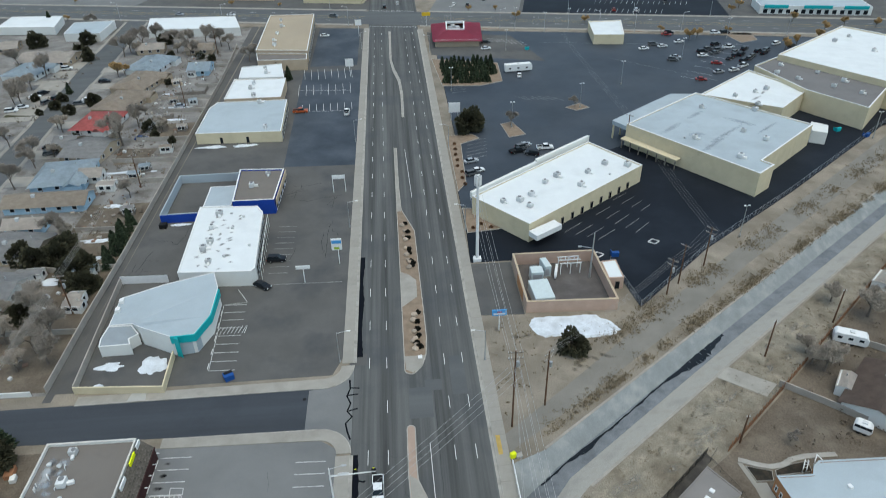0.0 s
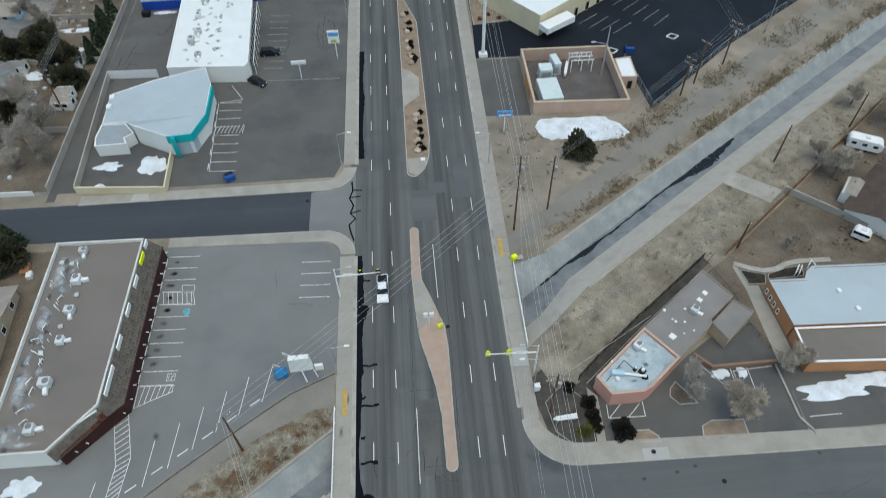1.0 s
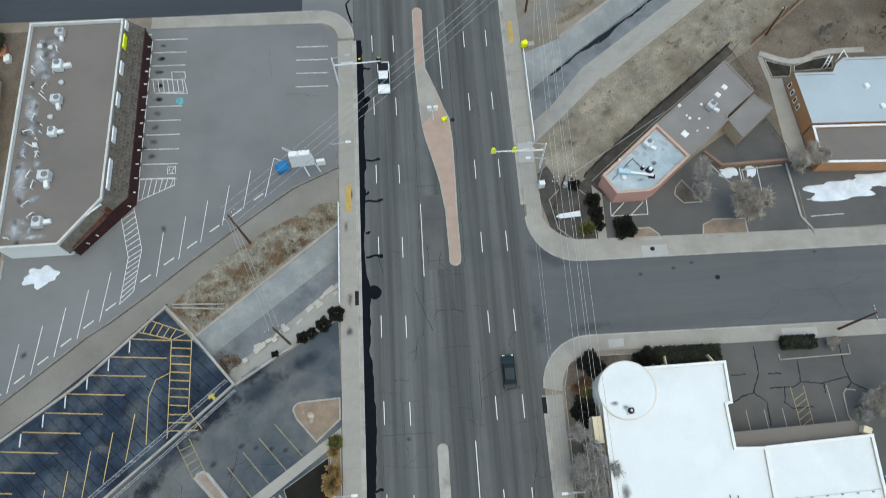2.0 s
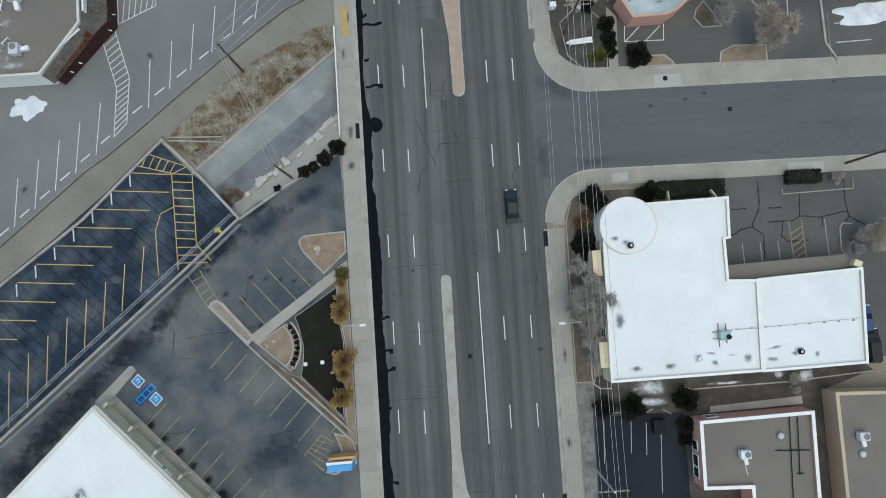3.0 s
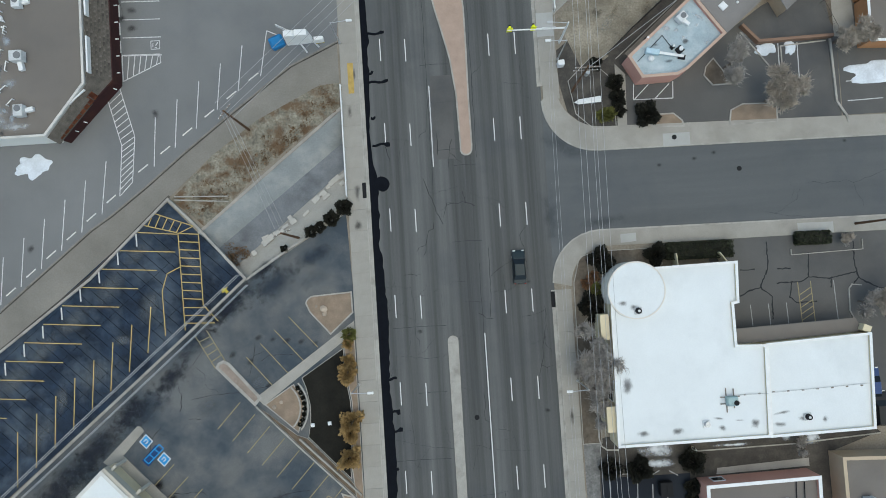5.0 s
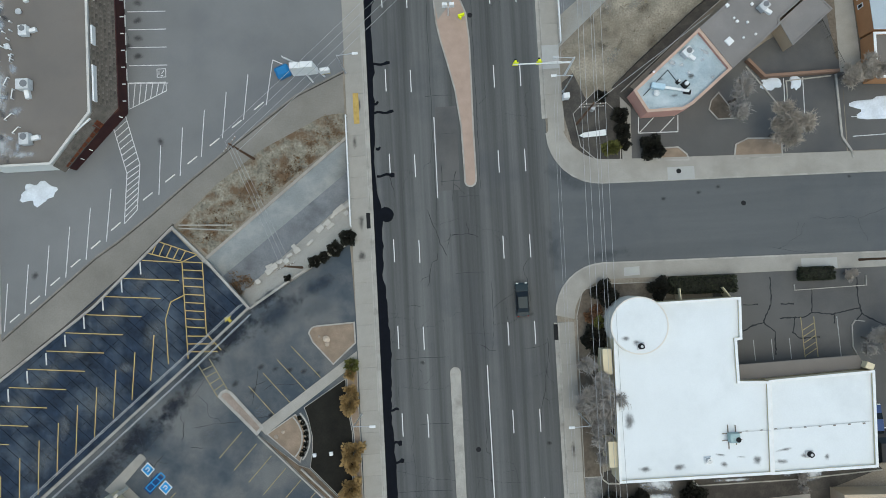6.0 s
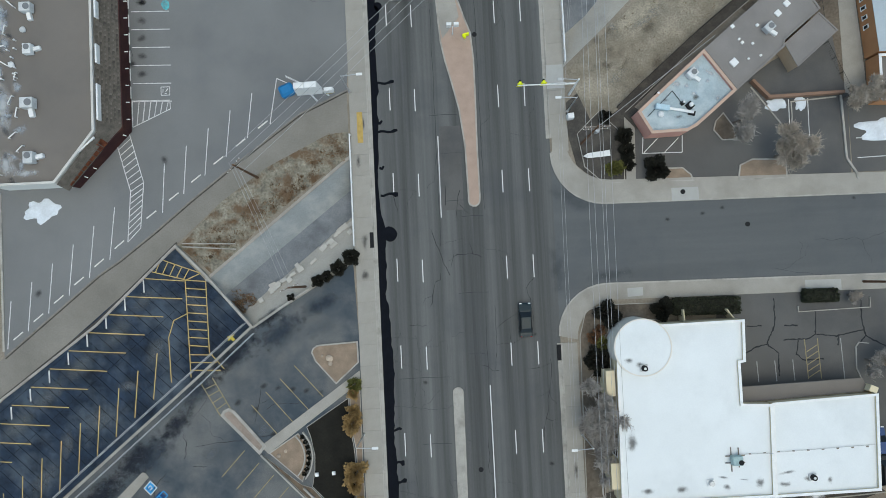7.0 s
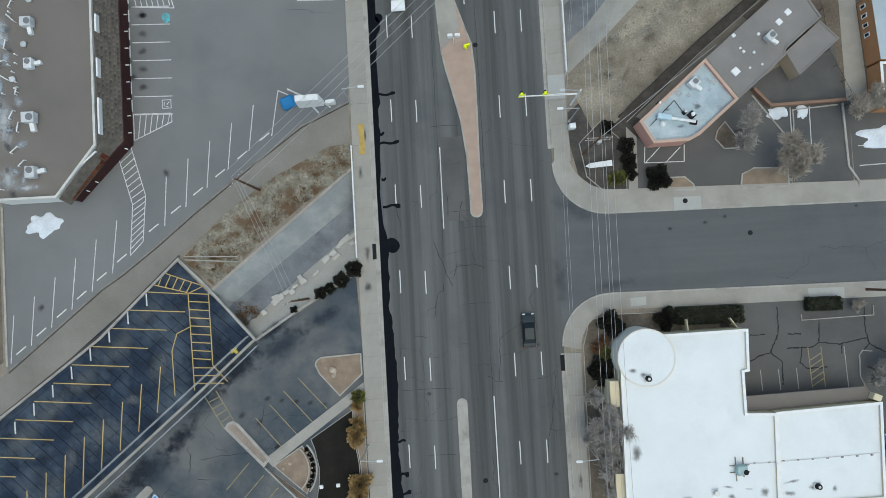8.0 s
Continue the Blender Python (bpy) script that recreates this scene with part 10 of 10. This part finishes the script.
smudges("weed_patch", "dull brown weedy patch on the bare lot", smudge_mat("weed_lot", (0.15, 0.128, 0.092), 0.45), [(r.uniform(17, 46), r.uniform(102, 121), 0.012 + 0.0004 * k, r.uniform(0.8, 2.4), r.uniform(0.5, 1.4), r.uniform(0, 180)) for k in range(22)])

r = random.Random(12)
for x, y, s_ in ((-19.55, 25.0, 0.5), (-19.5, 24.3, 0.36), (-20.6, 25.4, 0.2), (-27.2, 11.8, 0.3), (-26.2, 12.4, 0.25)):
    bm = bmesh.new()
    bmesh.ops.create_icosphere(bm, subdivisions=2, radius=s_)
    for v_ in bm.verts:
        v_.co *= r.uniform(0.85, 1.15)
        v_.co.z *= 0.6
    bm.transform(pose(x, y, 0.13 + s_ * 0.3))
    solid("boulder", bm, STONE, "tan landscaping boulder in a gravel bed", "boulder", "bed boulders")

# ---- beyond the far crossing ----
sheet("lot_far", [cp(70, 15), cp(180, 15), cp(180, 70), cp(70, 70)], 0.02, SEALED, "dark sealed parking lot beyond the crossing", "parking lot")
sheet("lot_far_west", [cp(-160, 15), cp(-16, 15), cp(-16, 70), cp(-160, 70)], 0.02, LOTB, "grey asphalt lots beyond the crossing", "parking lot")
sheet("lot_far_mid", [cp(18, 15), cp(68, 15), cp(68, 60), cp(18, 60)], 0.018, LOTM, "grey asphalt lot beyond the crossing", "parking lot")
lot_paint("bay_lines", "white bay lines beyond the crossing", WORN_PAINT, [(cp(100 + 3 * i, 20), cp(101.5 + 3 * i, 27)) for i in range(16)] + [(cp(110 + 3 * i, 40), cp(111.5 + 3 * i, 47)) for i in range(18)], 0.2, 0.05)
flat_building("far_shop", "white-roofed shop beyond the crossing", [cp(-60, 30), cp(-24, 30), cp(-24, 52), cp(-60, 52)], 5, CREAM, ROOF_W, WHITEM, 0.2, 0.3)
flat_building("far_shop", "tan shop beyond the far crossing", [cp(-130, 34), cp(-80, 34), cp(-80, 56), cp(-130, 56)], 5, TANW, ROOF_T, WHITEM, 0.3, 0.3)
fs_ = flat_building("far_plaza", "pale plaza with teal roof bands", [cp(196, 22), cp(252, 22), cp(252, 40), cp(196, 40)], 4.2, WHITEW, ROOF_G, WHITEM, 0.2, 0.3)
bm = bmesh.new()
for a, b in ((198, 210), (218, 232), (238, 250)):
    band(bm, [cp(a, 21.6), cp(b, 21.6)], 0.8, 3.2, 4.8)
part("roof_band", bm, TEAL, fs_)
facade(fs_, cp(196, 22), cp(252, 22), row(1, 55, 14, 0.4, 2.2, 2.2))
for u_, v_, k in ((-20, -17, 0), (-90, -17, 1), (-150, -17, 0), (60, -17, 1), (110, -17, 0), (150, -17, 1), (200, -17, 0), (95, 17, 1), (130, 17, 0), (170, 17, 1), (-40, 17, 0)):
    x, y = cp(u_, v_)
    street_lamp(x, y, 1 if k else -1, 10)
for u_, v_, s in ((-70, 18, 0.7), (-100, 19, 0.8), (-115, -18, 0.6), (40, 18, 0.7), (55, 19, 0.7), (140, -19, 0.8), (172, -18, 0.8), (-180, -20, 0.8), (-200, 18, 0.9), (182, 24, 0.9), (188, 34, 1.0)):
    plant("golden_tree", "small tree with dry golden twigs", "tree", GOLDT[int(u_) % 2], *cp(u_, v_), u_, s, group="golden trees")
for u_, rx, ry in ((-100, 14, 1.8), (-45, 12, 1.8), (50, 12, 1.8), (120, 14, 2.2), (180, 14, 2.5)):
    pts = [cp(u_ + rx * math.cos(a), -17.5 + ry * math.sin(a)) for a in [k * math.pi / 8 for k in range(16)]]
    island("verge_island", "long tan gravel verge island with a kerb", pts, MULCH)
car("suv", "white", *cp(-52, -4), -13, 0.04, "driving on the far road")
for i, (u_, v_) in enumerate(((30, 30), (38, 30), (46, 44), (120, 24), (132, 24), (150, 44), (-40, 62), (-100, 62))):
    car(S[i % 3], ("white", "grey", "black", "red")[i % 4], *cp(u_, v_), 80, 0.03, "parked beyond the crossing")

# ---- more of the western back yards ----
rr = random.Random(77)
for k, (x, y) in enumerate(((-77.5, 135), (-79, 180), (-84, 203), (-79, 222), (-78, 240), (-90, 250), (-80, 266), (-88, 268), (-92, 290), (-88, 300), (-82, 208))):
    house("shed", "small weathered garden shed in a yard", x, y, rr.uniform(3, 4.6), 3.0, rr.uniform(-15, 15), (WHITEW, GREYWOOD, TANW)[k % 3], RFM[("pale", "grey", "blue", "tan")[k % 4]], h=2.0, rise=0.6, over=0.2, category="shed")
t = thing("trampoline", "round black trampoline on thin legs in a yard", "trampoline", -86.8, 139)
bm = bmesh.new()
prism(bm, arc(-86.8, 139, 1.7, 0, 360, 24)[:-1], 0.74, 0.78)
part("mat", bm, BLACKM, t)
bm = bmesh.new()
ring(bm, arc(-86.8, 139, 2.0, 0, 360, 24)[:-1], arc(-86.8, 139, 1.7, 0, 360, 24)[:-1], 0.7, 0.8)
part("rim", bm, STEEL, t)
for k in range(6):
    bm = bmesh.new()
    a = k * math.pi / 3
    tube(bm, (-86.8 + 1.85 * math.cos(a), 139 + 1.85 * math.sin(a), 0), (-86.8 + 1.85 * math.cos(a), 139 + 1.85 * math.sin(a), 0.75), 0.04, 0.04, 6)
    part("leg", bm, STEEL, t)
for x, y, w, d, rz, wl, rf, hip, label in ((-96.5, 203, 6, 5, 0, WHITEW, "pale", 0, "white patio cover behind the blue house"), (-100, 118, 13, 9, 0, TANW, "brown", 0, "tan house with a dark roof"), (-214, 350, 16, 12, 12, TANW, "grey", 4, "tan house with a grey hipped roof"), (-188, 316, 16, 12, 10, WHITEW, "tan", 4, "white house with a tan roof"), (-193, 285, 16, 12, 8, TANW, "blue", 4, "tan house with a blue-grey roof"), (-116, 340, 12, 9, 5, TANW, "pale", 0, "beige house with a pale roof")):
    house("house", label, x, y, w, d, rz, wl, RFM[rf], hip=hip)
# pale drives before the houses
for i, y in enumerate((189, 204, 224, 250, 272, 292, 314)):
    k_ = 0.06 * (y - 189)
    sheet("driveway", [(-112, y - 3.4), (-112, y + 3.6), (-123.8 - k_, y + 4.0), (-123.4 - k_, y - 3.2)], 0.022, WALK, "pale concrete driveway before a house", "driveway")
    sheet("driveway", [(-154, y + 6), (-154, y + 11), (-135.5 - k_, y + 11), (-135.1 - k_, y + 6)], 0.022, WALK, "pale concrete driveway before a house", "driveway")
wall_run("residential_walk", "pale concrete walk along the residential street", [(-120.8, 110), (-124.0, 208), (-127.0, 250), (-128.8, 290), (-129.6, 330), (-134.0, 396)], 0.12, 1.3, WALK, "pavement")
wall_run("residential_walk", "pale concrete walk along the residential street", [(-132.0, 110), (-135.1, 222), (-136.6, 249), (-139.5, 284), (-142.3, 312), (-143.3, 345), (-146.2, 398)], 0.12, 1.3, WALK, "pavement")
bm = bmesh.new()
rg = np.random.RandomState(12)
for i in range(240):
    x, y = rg.uniform(-96, -80), rg.uniform(112, 330)
    s = rg.uniform(0.3, 1.1)
    box(bm, x, y, 0.0, s, s * rg.uniform(0.5, 1.2), rg.uniform(0.2, 0.9), rg.uniform(0, 90), index=int(rg.randint(0, 4)))
solid("yard_clutter", bm, [BLOCKW, GREYWOOD, UNITM, MATS["brown_wall"]], "scattered boxes and boards in the back yards", "clutter", kind="stuff")
# roof stains
smudges("roof_stain", "soft dark soot stain on the white roof", SOOT, [(22.8, 6.0, 4.312, 1.2, 0.5, 0), (27.2, 6.0, 4.314, 1.0, 0.6, 0), (37.6, 6.5, 4.312, 0.8, 1.0, 0), (33.1, 6.1, 4.312, 0.7, 0.5, 0), (32.7, 7.4, 4.314, 1.1, 0.25, -10), (35.3, 7.0, 4.316, 0.9, 0.2, -5), (41.2, 7.6, 4.112, 1.4, 0.3, 10), (40.8, 6.1, 4.114, 1.2, 0.5, 0), (46.8, 6.4, 4.112, 0.5, 0.7, 0), (43.9, 6.7, 4.116, 0.8, 0.5, 0), (22.4, 22.8, 4.932, 0.9, 0.6, 0), (20.9, 23.4, 4.934, 0.8, 0.5, 0), (19.9, 14.8, 4.612, 0.5, 1.4, 0), (21.0, 12.4, 4.318, 1.0, 1.6, 0)], "roof stains")
r = random.Random(31)
smudges("roof_stain", "grey blotch on the white office roof", SOOT, [(-44.5 - 3.4 * (k % 3) + r.uniform(-1.2, 1.2), 143 + 28 * k / 30 + r.uniform(-1, 1), 4.152 + 0.002 * (k % 9), r.uniform(0.6, 1.4), r.uniform(0.4, 0.9), r.uniform(0, 180)) for k in range(30)], "roof stains")
smudges("roof_residue", "pale dried smear on the gravel roof", LIGHTS, [(-62.8, 84, 3.962, 1.6, 5.0, 0), (-62.6, 74, 3.964, 1.5, 4.0, 0), (-62.4, 62, 3.966, 1.6, 5.0, 0), (-62.2, 54, 3.968, 1.8, 2.4, 0), (-59.6, 52.5, 3.97, 2.6, 0.8, 0)], "roof stains")
r = random.Random(77)
smudges("roof_stain", "grey water mark on the gravel roof", smudge_mat("pond_mark", (0.085, 0.085, 0.09), 0.6), [(-62.6 + r.uniform(-0.8, 1.6), 52 + 2.9 * k + r.uniform(-0.8, 0.8), 3.972 + 0.001 * k, r.uniform(0.5, 1.3), r.uniform(0.4, 1.2), r.uniform(0, 180)) for k in range(13)], "roof stains")
smudges("roof_residue", "pale blue-grey smear on the gravel roof", smudge_mat("blue_residue", (0.42, 0.46, 0.5), 0.6), [(-62.2 + r.uniform(-1.2, 2.2), 53 + 2.4 * k + r.uniform(-0.8, 0.8), 3.986 + 0.001 * k, r.uniform(0.7, 1.7), r.uniform(0.5, 1.4), r.uniform(0, 180)) for k in range(15)], "roof stains")
for k in range(16):
    x, y = (-62.4 + r.uniform(0, 2.6), 65.5 + r.uniform(0, 5.5)) if k < 9 else (-63.4 + r.uniform(0, 2.4), 76 + r.uniform(0, 11))
    bm = bmesh.new()
    hh = r.uniform(0.4, 0.8)
    tube(bm, (x, y, 3.94), (x, y, 3.94 + hh), 0.08, n=8)
    tube(bm, (x, y, 3.92 + hh), (x, y, 4.02 + hh), 0.14, 0.1, n=8)
    solid("vent_pipe", bm, WHITEM, "short capped white vent pipe on the gravel roof", "vent pipe", "vent pipes")
smudges("roof_residue", "pale smear on the clinic roof", LIGHTS, [(32.2, 61.9, 3.112, 1.7, 0.8, 40), (34.9, 61.8, 3.114, 1.6, 0.45, -40), (34.5, 60.8, 3.116, 0.6, 0.5, 40), (32.5, 59.1, 3.118, 0.7, 0.55, 0), (30.3, 60.6, 3.12, 0.7, 0.5, 0), (31.6, 60.2, 3.122, 0.5, 0.5, 0), (35.7, 58.2, 3.124, 0.6, 0.5, 0)], "roof stains")
smudges("roof_stain", "dark grime on the clinic roof", SOOT, [(32.8, 58.6, 3.122, 0.7, 0.5, 0), (28.6, 58.4, 3.124, 0.7, 0.4, 0), (30.2, 56.0, 3.126, 1.0, 0.4, 0)], "roof stains")
smudges("roof_stain", "soft dark stain on the grey store roof", smudge_mat("roof_damp", (0.22, 0.24, 0.255), 0.28), [(96, 190, 7.262, 14, 1.4, 40), (104, 198, 7.264, 16, 1.2, 38), (88, 204, 7.266, 9, 1.6, 40), (112, 206, 7.268, 8, 2.0, -50), (100, 214, 7.27, 7, 1.4, 38), (118, 200, 7.272, 9, 1.0, 38), (94, 198, 7.274, 3.5, 2.5, 0)], "roof stains")
smudges("roof_stain", "grey puddle stain on the white store roof", SOOT, [(128, 228, 6.412, 4.5, 0.9, 35), (133, 233, 6.414, 3.5, 0.8, 50), (124, 222, 6.416, 2.5, 0.9, 0)], "roof stains")
for a, b_ in ((-300, -18), (18, 300)):
    for v_ in (-15.2, 15.0):
        wall_run("pavement_cross", "pale concrete pavement along the cross road", [cp(a, v_), cp(b_, v_)], 0.14, 2.4, WALK, "pavement")
